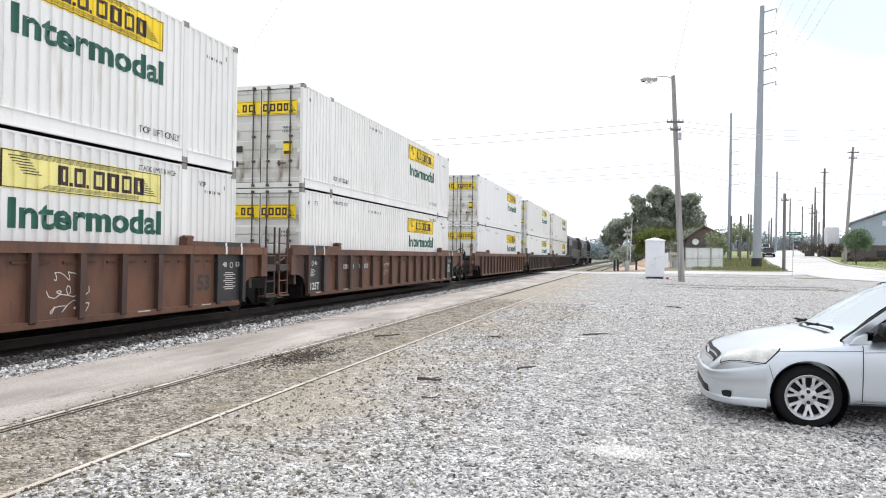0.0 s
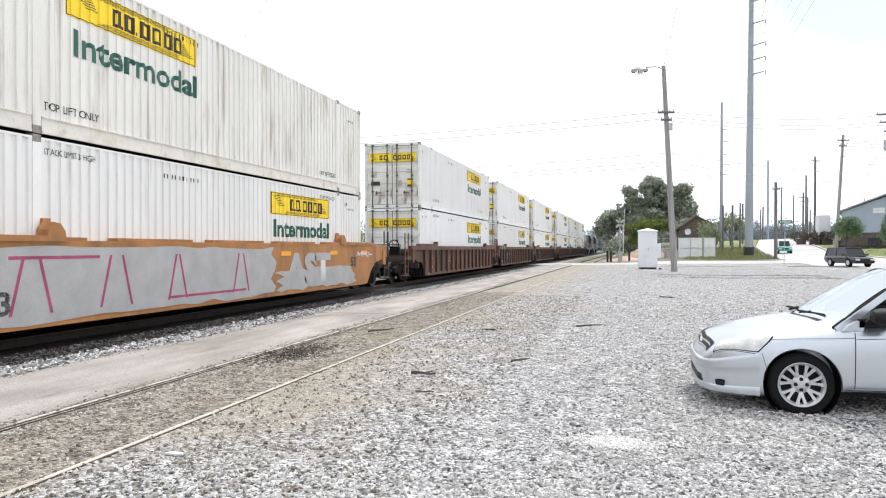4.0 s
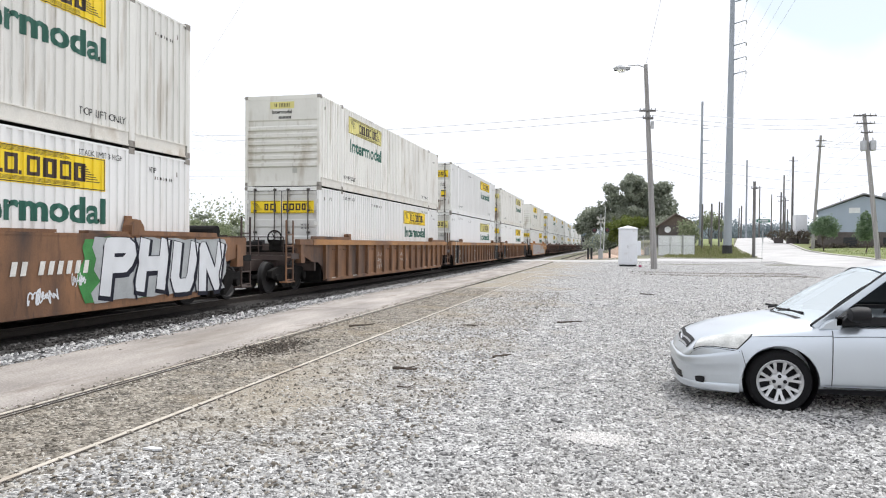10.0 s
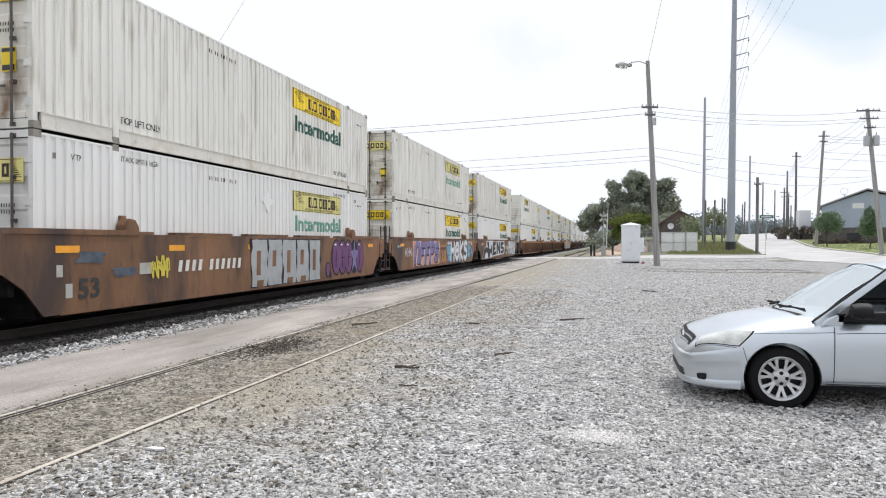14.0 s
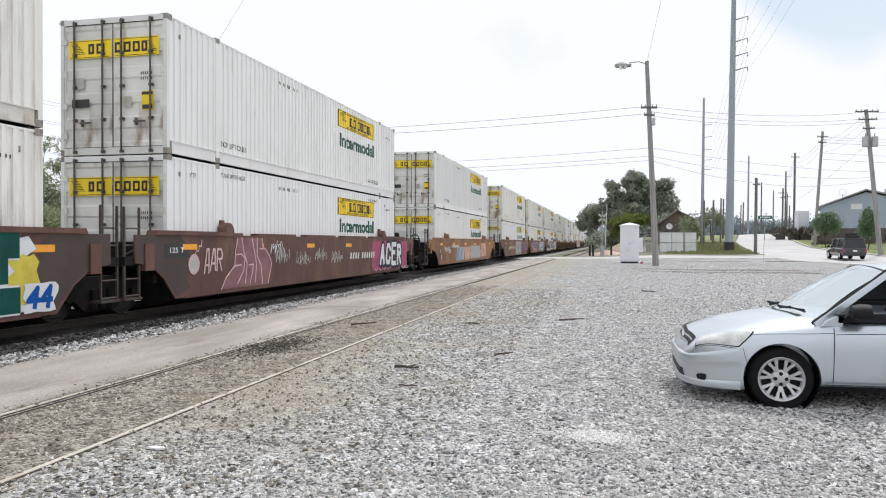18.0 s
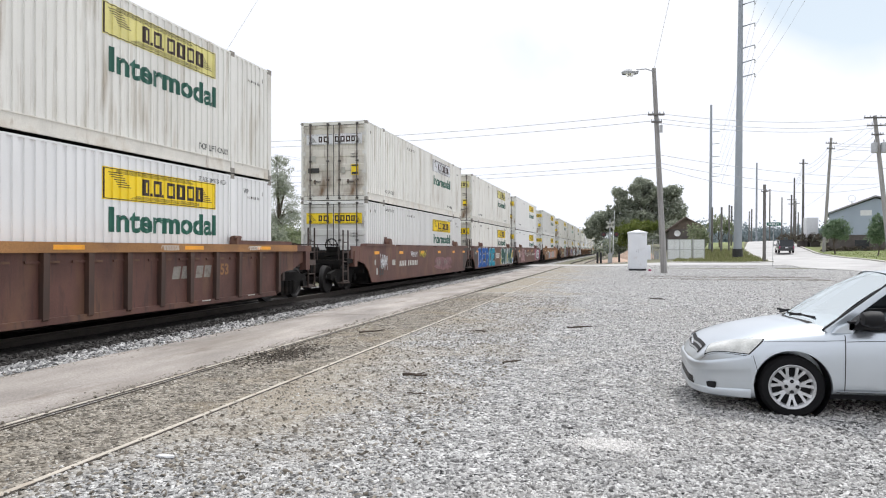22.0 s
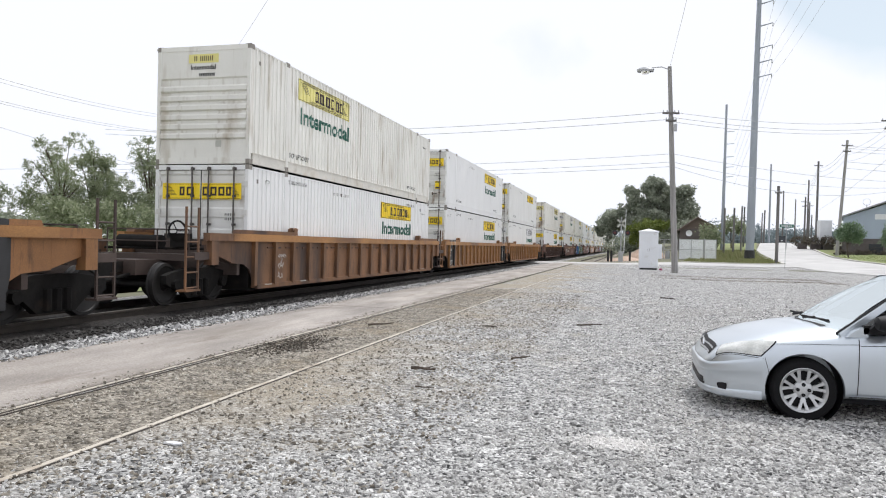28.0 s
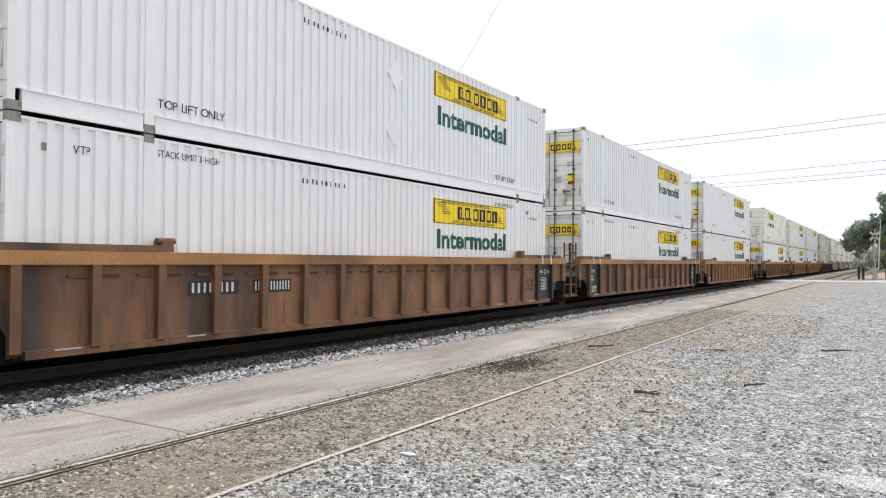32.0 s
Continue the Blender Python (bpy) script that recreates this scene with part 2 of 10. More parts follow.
M = dict(
    box_white=mat("container_paint", (0.795, 0.795, 0.78), 0.45, var=0.06, scale=0.8, stretch=(1, 1, 0.3), bump=0.04,
                  dirt=(0.42, 0.37, 0.28), dirt_at=(0.60, 0.95), dirt_scale=2.2, dirt_stretch=(1, 1.6, 0.22), rnd=0.10, dent=0.35,
                  streak=((0.40, 0.36, 0.29), (0.60, 0.86), 4.0, (1, 3.0, 0.14))),
    box_bright=mat("container_fresh_paint", (0.815, 0.82, 0.82), 0.4, var=0.04, scale=0.8, stretch=(1, 1, 0.3), bump=0.03,
                   dirt=(0.5, 0.47, 0.4), dirt_at=(0.66, 1.0), dirt_scale=2.0, dirt_stretch=(1, 1.6, 0.25), rnd=0.05, dent=0.35,
                   streak=((0.46, 0.44, 0.40), (0.62, 0.90), 4.0, (1, 3.0, 0.14))),
    box_cream=mat("container_aged_paint", (0.79, 0.78, 0.735), 0.5, var=0.08, scale=0.8, stretch=(1, 1, 0.3), bump=0.05,
                  dirt=(0.34, 0.27, 0.18), dirt_at=(0.54, 0.86), dirt_scale=2.4, dirt_stretch=(1, 1.6, 0.22), rnd=0.10, dent=0.45,
                  streak=((0.30, 0.24, 0.17), (0.57, 0.80), 4.0, (1, 3.0, 0.14))),
    door_white=mat("door_paint", (0.74, 0.735, 0.71), 0.5, var=0.1, scale=1.5, bump=0.06, dirt=(0.24, 0.165, 0.11),
                   dirt_at=(0.55, 0.76), dirt_scale=1.7, dirt_stretch=(1.6, 1, 0.5), rnd=0.15),
    door_dirty=mat("rust_stained_door_paint", (0.68, 0.65, 0.585), 0.55, var=0.14, scale=1.5, bump=0.08, dirt=(0.20, 0.125, 0.075),
                   dirt_at=(0.50, 0.72), dirt_scale=1.4, dirt_stretch=(1.6, 1, 0.6), rnd=0.15, streak=((0.13, 0.08, 0.05), (0.56, 0.74), 4.0, (2.5, 1, 0.25))),
    rail_grey=mat("bottom_rail_paint", (0.50, 0.50, 0.46), 0.55, var=0.15, scale=2, bump=0.05, dirt=(0.25, 0.21, 0.16),
                  dirt_at=(0.5, 0.8), rnd=0.1),
    rail_cream=mat("dusty_bottom_rail_paint", (0.72, 0.70, 0.64), 0.55, var=0.15, scale=2, bump=0.05, dirt=(0.42, 0.36, 0.28), dirt_at=(0.5, 0.8), rnd=0.1,
                   streak=((0.26, 0.20, 0.14), (0.58, 0.78), 5.0, (1, 1, 0.3))),
    casting=mat("worn_casting", (0.30, 0.28, 0.25), 0.6, 0.2, var=0.25, scale=5, bump=0.2, dirt=(0.10, 0.07, 0.05), dirt_at=(0.5, 0.75), dirt_scale=5),
    steel_dark=mat("dark_steel", (0.05, 0.048, 0.045), 0.6, 0.3, var=0.3, bump=0.2, dirt=(0.12, 0.07, 0.04), dirt_at=(0.5, 0.7), dirt_scale=6),
    rod=mat("galvanised_rod", (0.10, 0.09, 0.085), 0.5, 0.3, var=0.2, scale=8, dirt=(0.16, 0.09, 0.05), dirt_at=(0.5, 0.75), dirt_scale=5),
    gasket=mat("rubber_gasket", (0.02, 0.02, 0.02), 0.8, var=0.2),
    yellow=mat("yellow_decal", (0.92, 0.665, 0.012), 0.45, var=0.05, scale=2, bump=0.02, rnd=0.06),
    yellow_faded=mat("faded_yellow_decal", (0.79, 0.72, 0.27), 0.5, var=0.12, scale=2, bump=0.02, rnd=0.1),
    brown_ink=mat("brown_ink", (0.035, 0.016, 0.012), 0.5, var=0.2, bump=0),
    green_ink=mat("green_ink", (0.012, 0.11, 0.075), 0.5, var=0.15, bump=0, rnd=0.15),
    green_faded=mat("faded_green_ink", (0.16, 0.36, 0.28), 0.55, var=0.25, scale=5, bump=0),
    black_ink=mat("black_ink", (0.03, 0.03, 0.03), 0.5, var=0.2, bump=0),
    white_ink=mat("white_stencil", (0.68, 0.67, 0.63), 0.5, var=0.15, scale=6, bump=0),
    orange=mat("orange_car_paint", (0.235, 0.115, 0.054), 0.65, var=0.3, scale=0.9, bump=0.12, dirt=(0.06, 0.036, 0.027),
               dirt_at=(0.46, 0.68), dirt_scale=1.1, dirt_stretch=(1, 1, 0.35), rnd=0.12,
               streak=((0.045, 0.03, 0.026), (0.54, 0.74), 4.5, (1, 1.6, 0.3)), dent=0.3),
    golden=mat("golden_car_paint", (0.31, 0.145, 0.055), 0.65, var=0.28, scale=0.9, bump=0.12, dirt=(0.11, 0.06, 0.036),
               dirt_at=(0.50, 0.75), dirt_scale=1.1, dirt_stretch=(1, 1, 0.35), rnd=0.12,
               streak=((0.05, 0.03, 0.026), (0.55, 0.75), 4.5, (1, 1.6, 0.3)), dent=0.3),
    ochre=mat("worn_ochre_chord_paint", (0.34, 0.165, 0.055), 0.6, var=0.3, scale=1.4, stretch=(1, 0.4, 1), bump=0.1, dirt=(0.13, 0.065, 0.036),
              dirt_at=(0.46, 0.70), dirt_scale=1.0, dirt_stretch=(1, 0.5, 1), rnd=0.15),
    yellowish=mat("yellow_orange_car_paint", (0.40, 0.18, 0.055), 0.6, var=0.2, scale=1.2, bump=0.1, dirt=(0.15, 0.075, 0.035),
                  dirt_at=(0.5, 0.78), dirt_scale=1.6, dirt_stretch=(1, 1, 0.35)),
    maroon=mat("maroon_car_paint", (0.118, 0.052, 0.040), 0.65, var=0.25, scale=1.2, bump=0.12, dirt=(0.17, 0.088, 0.05),
               dirt_at=(0.50, 0.74), dirt_scale=1.6, dirt_stretch=(1, 1, 0.35), rnd=0.12,
               streak=((0.045, 0.026, 0.024), (0.53, 0.72), 4.5, (1, 1.6, 0.3)), dent=0.3),
    brown=mat("brown_car_paint", (0.145, 0.064, 0.036), 0.65, var=0.28, scale=0.9, bump=0.12, dirt=(0.06, 0.034, 0.026),
              dirt_at=(0.47, 0.70), dirt_scale=1.1, dirt_stretch=(1, 1, 0.35), rnd=0.12,
              streak=((0.045, 0.028, 0.024), (0.54, 0.73), 4.5, (1, 1.6, 0.3)), dent=0.3),
    soot=mat("dark_brown_car_paint", (0.065, 0.045, 0.038), 0.7, var=0.25, scale=1.2, bump=0.12, rnd=0.12),
    black_panel=mat("black_panel_paint", (0.022, 0.022, 0.024), 0.5, var=0.25, bump=0.05),
    reflective=mat("yellow_reflector_tape", (0.85, 0.36, 0.02), 0.4, var=0.1, bump=0.02),
    truck=mat("greasy_cast_steel", (0.011, 0.010, 0.0095), 0.8, 0.0, var=0.35, scale=6, bump=0.3, dirt=(0.028, 0.02, 0.015), dirt_at=(0.55, 0.8), dirt_scale=4, spec=0.2),
    wheel=mat("wheel_steel", (0.018, 0.016, 0.0155), 0.6, 0.2, var=0.25, scale=5, bump=0.1),
    rail=mat("rail_steel", (0.035, 0.027, 0.021), 0.7, 0.2, var=0.25, scale=5, bump=0.2),
    rail_top=mat("rail_head", (0.20, 0.18, 0.16), 0.5, 0.7, var=0.15),
    tie=mat("tarred_timber", (0.05, 0.04, 0.032), 0.85, var=0.3, scale=4, stretch=(6, 1, 1), bump=0.4),
    gravel=stone_mat("crushed_limestone", (0.655, 0.65, 0.638), (0.355, 0.351, 0.345), (0.05, 0.05, 0.05), 32, 1.0,
                     patch=(0.375, 0.325, 0.25), patch_scale=0.35, patch_at=(0.56, 0.76), mottle=0.55, lane=(-4.4, 0.8)),
    dirt=stone_mat("tan_dirty_gravel", (0.42, 0.385, 0.33), (0.255, 0.23, 0.193), (0.075, 0.067, 0.055), 34, 0.9,
                   patch=(0.29, 0.235, 0.16), patch_scale=0.5, patch_at=(0.50, 0.66), mottle=0.6),
    ballast=stone_mat("ballast_bed", (0.46, 0.452, 0.44), (0.26, 0.255, 0.25), (0.04, 0.04, 0.04), 15, 1.0),
    # oily stone, taken near-black to hold the shade under the train
    black_bed=stone_mat("oily_shaded_ballast", (0.045, 0.04, 0.038), (0.03, 0.027, 0.025), (0.012, 0.012, 0.011), 15, 1.0),
    stones=island_mat("loose_limestone", [(0.065, 0.065, 0.065), (0.35, 0.345, 0.338), (0.475, 0.469, 0.459), (0.58, 0.573, 0.561), (0.78, 0.772, 0.757)], dust=(0.50, 0.48, 0.45)),
    dirt_stones=island_mat("stones_in_dirt", [(0.11, 0.098, 0.08), (0.215, 0.19, 0.158), (0.34, 0.31, 0.262), (0.56, 0.53, 0.48)]),
    ballast_stones=island_mat("loose_ballast", [(0.05, 0.05, 0.05), (0.23, 0.229, 0.228), (0.42, 0.417, 0.413), (0.62, 0.615, 0.605)]),
    slab=mat("worn_concrete_strip", (0.385, 0.35, 0.322), 0.9, streak=((0.19, 0.155, 0.13), (0.56, 0.72), 1.3, (1.6, 0.5, 1)), var=0.34, scale=0.7, stretch=(1.5, 0.5, 1), bump=0.35, bscale=45,
             dirt=(0.235, 0.207, 0.18), dirt_at=(0.46, 0.76), dirt_scale=0.8, dirt_stretch=(2, 0.4, 1)),
    road=mat("pale_worn_asphalt", (0.52, 0.51, 0.50), 0.85, var=0.1, scale=0.4, bump=0.3, bscale=50, dirt=(0.40, 0.39, 0.38),
             dirt_at=(0.5, 0.8), dirt_scale=0.3),
    kerb=mat("kerb_concrete", (0.55, 0.53, 0.49), 0.85, var=0.12, scale=2, bump=0.2),
    earth=mat("far_ground", (0.16, 0.16, 0.10), 0.95, var=0.3, scale=0.06, bump=0.3, bscale=3, dirt=(0.20, 0.17, 0.12), dirt_at=(0.5, 0.7), dirt_scale=0.04),
    turf=mat("short_turf", (0.235, 0.275, 0.11), 0.95, var=0.3, scale=0.5, bump=0.5, bscale=30, dirt=(0.20, 0.18, 0.08), dirt_at=(0.5, 0.75), dirt_scale=0.4),
    grass=island_mat("grass_blades", [(0.13, 0.155, 0.065), (0.20, 0.22, 0.095), (0.26, 0.265, 0.13), (0.33, 0.29, 0.19)], trans=0.25),
    lawn_grass=island_mat("lawn_blades", [(0.15, 0.20, 0.06), (0.22, 0.27, 0.085), (0.29, 0.32, 0.13)], trans=0.3),
    leaf_dark=island_mat("dark_oak_leaves", [(0.19, 0.215, 0.165), (0.28, 0.31, 0.24), (0.38, 0.41, 0.33), (0.50, 0.53, 0.44)], 0.6, 0.4, 0.48),
    leaf_olive=island_mat("olive_leaves", [(0.15, 0.19, 0.105), (0.225, 0.265, 0.15), (0.315, 0.35, 0.225), (0.43, 0.455, 0.335)], 0.6, 0.3, 0.45),
    leaf_lime=island_mat("lime_leaves", [(0.10, 0.14, 0.03), (0.16, 0.20, 0.05), (0.22, 0.25, 0.07)], 0.6, 0.3, 0.3),
    leaf_green=island_mat("young_tree_leaves", [(0.09, 0.15, 0.08), (0.14, 0.21, 0.12), (0.20, 0.28, 0.17), (0.28, 0.36, 0.24)], 0.6, 0.3, 0.35),
    leaf_dry=island_mat("dry_brown_hedge", [(0.08, 0.065, 0.055), (0.12, 0.10, 0.085), (0.16, 0.135, 0.11), (0.15, 0.15, 0.10)], 0.8, 0.2, 0.2),
    # distance haze is put into these pale blue-grey leaf tones
    leaf_far=island_mat("haze_tinted_leaves", [(0.20, 0.25, 0.27), (0.26, 0.31, 0.33), (0.32, 0.37, 0.39)], 0.8, 0.2, 0.4),
    bark=mat("bark", (0.09, 0.07, 0.055), 0.9, var=0.3, scale=4, stretch=(1, 1, 0.2), bump=0.6, bscale=25),
    pole_wood=mat("weathered_pole_timber", (0.31, 0.30, 0.29), 0.85, var=0.25, scale=3, stretch=(3, 3, 0.15), bump=0.4, bscale=30),
    pole_dark=mat("creosoted_pole_timber", (0.15, 0.143, 0.138), 0.85, var=0.25, scale=3, stretch=(3, 3, 0.15), bump=0.4, bscale=30),
    pole_steel=mat("galvanised_pole", (0.33, 0.36, 0.40), 0.5, 0.5, var=0.1, scale=0.8, stretch=(1, 1, 0.3), bump=0.05),
    wire=mat("wire", (0.40, 0.40, 0.41), 0.6, 0.2, var=0.1, bump=0),
    galv=mat("galvanised_steel", (0.42, 0.43, 0.44), 0.45, 0.6, var=0.12, scale=5, bump=0.06),
    cabinet=mat("white_cabinet_paint", (0.78, 0.80, 0.83), 0.4, var=0.05, scale=1.2, bump=0.03, dirt=(0.55, 0.53, 0.5), dirt_at=(0.6, 0.9)),
    fence=mat("pale_fence_slats", (0.76, 0.78, 0.80), 0.6, var=0.08, scale=2, bump=0.08),
    siding=mat("blue_grey_metal_siding", (0.38, 0.44, 0.53), 0.5, 0.1, var=0.08, scale=0.5, stretch=(1, 1, 0.4), bump=0.05),
    siding_dark=mat("brown_block_base", (0.115, 0.10, 0.095), 0.85, var=0.2, scale=1.0, bump=0.2, bscale=8),
    roof=mat("dull_metal_roof", (0.32, 0.33, 0.35), 0.55, 0.3, var=0.12, scale=0.6, bump=0.1),
    shed=mat("brown_shed_roof", (0.13, 0.10, 0.085), 0.8, var=0.2, scale=0.6, bump=0.15),
    plain_white=mat("white_board", (0.74, 0.75, 0.77), 0.5, var=0.06, bump=0.05),
    sign_green=mat("green_sign_sheet", (0.01, 0.12, 0.075), 0.4, var=0.05, bump=0),
    heap=mat("orange_earth_heap", (0.50, 0.37, 0.29), 0.95, var=0.2, scale=0.8, bump=0.5, bscale=6),
    silver=mat("silver_car_paint", (0.56, 0.605, 0.65), 0.32, 0.80, var=0.03, scale=0.9, bump=0.0, bscale=300, coat=0.4),
    dark_suv=mat("dark_suv_paint", (0.03, 0.032, 0.038), 0.25, 0.3, var=0.05, bump=0, coat=0.8),
    teal=mat("teal_taxi_paint", (0.01, 0.28, 0.24), 0.3, 0.0, var=0.04, bump=0, coat=0.7),
    taxi_white=mat("white_taxi_paint", (0.78, 0.79, 0.80), 0.3, 0.0, var=0.03, bump=0, coat=0.7),
    tyre=mat("tyre_rubber", (0.010, 0.010, 0.011), 0.85, var=0.2, scale=8, bump=0.2, spec=0.2),
    alloy=mat("silver_wheel_cover", (0.58, 0.59, 0.60), 0.35, 0.5, var=0.05, bump=0.02),
    trim_black=mat("black_trim_plastic", (0.014, 0.014, 0.016), 0.6, var=0.15, bump=0.08, bscale=120, spec=0.25),
    cloth=mat("dark_grey_upholstery", (0.045, 0.045, 0.05), 0.9, var=0.2, bump=0.2),
    lamp_lens=glass_mat("lamp_lens", (0.95, 0.95, 0.92), 0.05),
    glass=glass_mat("window_glass", (0.80, 0.86, 0.86), 0.0),
    dark_glass=mat("dark_glazing", (0.02, 0.025, 0.03), 0.08, 0.0, var=0.1, bump=0),
    windscreen=sheen_mat("windscreen_glass", 0.74),
    rail_pale=mat("dusty_rail_head", (0.56, 0.51, 0.44), 0.7, 0.1, var=0.15, scale=3, bump=0.1, dirt=(0.30, 0.22, 0.15), dirt_at=(0.55, 0.8), dirt_scale=2),
    lamp_red=mat("unlit_red_lens", (0.10, 0.015, 0.015), 0.3, var=0.1, bump=0),
    chrome=mat("chrome", (0.75, 0.76, 0.78), 0.12, 1.0, var=0.02, bump=0),
    loco=mat("black_locomotive_paint", (0.03, 0.03, 0.032), 0.5, var=0.25, scale=1.5, bump=0.1, dirt=(0.08, 0.065, 0.055), dirt_at=(0.5, 0.8), dirt_scale=1.5),
    g_purple=mat("purple_spray_paint", (0.16, 0.065, 0.17), 0.5, var=0.25, scale=2, bump=0.04, spec=0.2),
    g_lilac=mat("lilac_spray_paint", (0.215, 0.185, 0.36), 0.5, var=0.2, scale=2, bump=0.04, spec=0.2),
    g_white=mat("white_spray_paint", (0.68, 0.70, 0.72), 0.5, var=0.1, scale=2, bump=0.04, spec=0.2),
    g_silver=mat("silver_spray_paint", (0.42, 0.44, 0.45), 0.4, 0.3, var=0.15, scale=3, bump=0.04, spec=0.2),
    g_black=mat("black_spray_paint", (0.010, 0.011, 0.022), 0.5, var=0.3, scale=2, bump=0.04, spec=0.2),
    g_blue=mat("blue_spray_paint", (0.0, 0.085, 0.36), 0.6, var=0.25, scale=2, bump=0.04, spec=0.2),
    g_cyan=mat("cyan_spray_paint", (0.0, 0.27, 0.38), 0.6, var=0.2, scale=2, bump=0.04, spec=0.2),
    g_green=mat("green_spray_paint", (0.004, 0.07, 0.058), 0.6, var=0.3, scale=2, bump=0.04, spec=0.2),
    g_yellow=mat("yellow_spray_paint", (0.62, 0.52, 0.08), 0.5, var=0.2, scale=2, bump=0.04, spec=0.2),
    g_pink=mat("pink_spray_paint", (0.36, 0.075, 0.15), 0.5, var=0.25, scale=2, bump=0.04, spec=0.2),
    g_grey=mat("grey_buff_paint", (0.40, 0.40, 0.40), 0.6, var=0.12, scale=2, bump=0.04, spec=0.2),
)


# ---- mesh helpers ----
def box(bm, x0, x1, y0, y1, z0, z1):
    v = [bm.verts.new((x, y, z)) for x in (x0, x1) for y in (y0, y1) for z in (z0, z1)]
    for q in ((0, 1, 3, 2), (4, 6, 7, 5), (0, 4, 5, 1), (2, 3, 7, 6), (0, 2, 6, 4), (1, 5, 7, 3)):
        bm.faces.new([v[i] for i in q])
    return v


def rod(bm, p0, p1, r0, r1=None, n=8, caps=True):
    """A round bar from p0 to p1."""
    p0, p1 = Vector(p0), Vector(p1)
    r1 = r0 if r1 is None else r1
    q = (p1 - p0).to_track_quat("Z", "Y")
    rings = []
    for p, r in ((p0, r0), (p1, r1)):
        rings.append([bm.verts.new(p + q @ Vector((r * math.cos(2 * math.pi * i / n), r * math.sin(2 * math.pi * i / n), 0))) for i in range(n)])
    for i in range(n):
        bm.faces.new((rings[0][i], rings[0][(i + 1) % n], rings[1][(i + 1) % n], rings[1][i]))
    if caps:
        bm.faces.new(rings[0][::-1])
        bm.faces.new(rings[1])


def prism(bm, pts, x0, x1, axis=0):
    """A plate: an outline in the other two axes, thickened from x0 to x1 along axis."""
    def at(p, x):
        c = list(p)
        c.insert(axis, x)
        return bm.verts.new(c)
    a, b = [at(p, x0) for p in pts], [at(p, x1) for p in pts]
    bm.faces.new(a[::-1])
    bm.faces.new(b)
    for i in range(len(pts)):
        j = (i + 1) % len(pts)
        bm.faces.new((a[i], a[j], b[j], b[i]))


def lathe(bm, prof, centre, axis=1, n=20, close=False):
    """Turns a profile of (radius, offset) round an axis through centre."""
    c, rings = Vector(centre), []
    for r, o in prof:
        ring = []
        for i in range(n):
            a = 2 * math.pi * i / n
            p = [r * math.cos(a), r * math.sin(a)]
            p.insert(axis, o)
            ring.append(bm.verts.new(c + Vector(p)))
        rings.append(ring)
    for a, b in zip(rings, rings[1:] + (rings[:1] if close else [])):
        for i in range(n):
            bm.faces.new((a[i], a[(i + 1) % n], b[(i + 1) % n], b[i]))
    return rings


def mesh_of(name, bm, material, smooth=False, bevel=0.0):
    if bevel:
        bmesh.ops.bevel(bm, geom=bm.edges[:], offset=bevel, segments=1, affect="EDGES", clamp_overlap=True)
    bmesh.ops.recalc_face_normals(bm, faces=bm.faces)
    me = bpy.data.meshes.new(name)
    bm.to_mesh(me)
    bm.free()
    me.materials.append(M[material])
    if smooth:
        me.shade_smooth()
        me.set_sharp_from_angle(angle=radians(38))
    return me


def part(name, bm, material, parent, label="", smooth=False, bevel=0.0):
    """Links a bmesh, or a mesh made before, as one part under a thing or a part."""
    me = bm if isinstance(bm, bpy.types.Mesh) else mesh_of(name, bm, material, smooth, bevel)
    ob = new(name, me)
    ob.parent = parent
    if label:
        ob["label"] = label
    if name.endswith(("_marking", "_rule", "_stripe", "_tape", "tie_hole", "spray_paint", "chalk_tag", "lettering", "stencil")):
        ob["kind"] = "stuff"
    return ob


def thing(name, label, category, group="", kind="", at=(0, 0, 0), rz=0):
    ob = tagged(new(name), label, category, group, kind)
    ob.empty_display_size = 0.2
    ob.matrix_basis = pose(*at, 0, 0, rz)
    return ob


def solid(name, bm, material, label, category, group="", kind="", at=(0, 0, 0), smooth=False):
    ob = tagged(new(name, mesh_of(name, bm, material, smooth)), label, category, group, kind)
    ob.matrix_basis = pose(*at)
    return ob


def text_bm(words, size, bold=0.0, shear=0.0, squeeze=1.0):
    """Letters as a flat bmesh in x (right) and y (up)."""
    cu = bpy.data.curves.new("letters", "FONT")
    cu.body, cu.size, cu.offset, cu.shear, cu.resolution_u = words, size, bold, shear, 3
    ob = new("letters", cu)
    bpy.context.view_layer.update()
    me = bpy.data.meshes.new_from_object(ob.evaluated_get(bpy.context.evaluated_depsgraph_get()))
    bm = bmesh.new()
    bm.from_mesh(me)
    bpy.data.objects.remove(ob)
    bpy.data.curves.remove(cu)
    bpy.data.meshes.remove(me)
    bmesh.ops.remove_doubles(bm, verts=bm.verts, dist=0.0005)
    bmesh.ops.scale(bm, vec=(squeeze, 1, 1), verts=bm.verts)
    return bm


def rise(x, y):
    """Height of the ground: level by the tracks, climbing towards the road's far end."""
    def s(v):
        v = min(1, max(0, v))
        return v * v * (3 - 2 * v)
    climb = 0.02 * min(34, max(0.0, y - 66)) + 0.045 * min(45, max(0.0, y - 100)) - 0.004 * min(80, max(0.0, y - 150))
    far = climb * s((x + 3) / 8)
    return far + 0.035 * min(30, max(0.0, x - 12)) * s((y - 50) / 30)

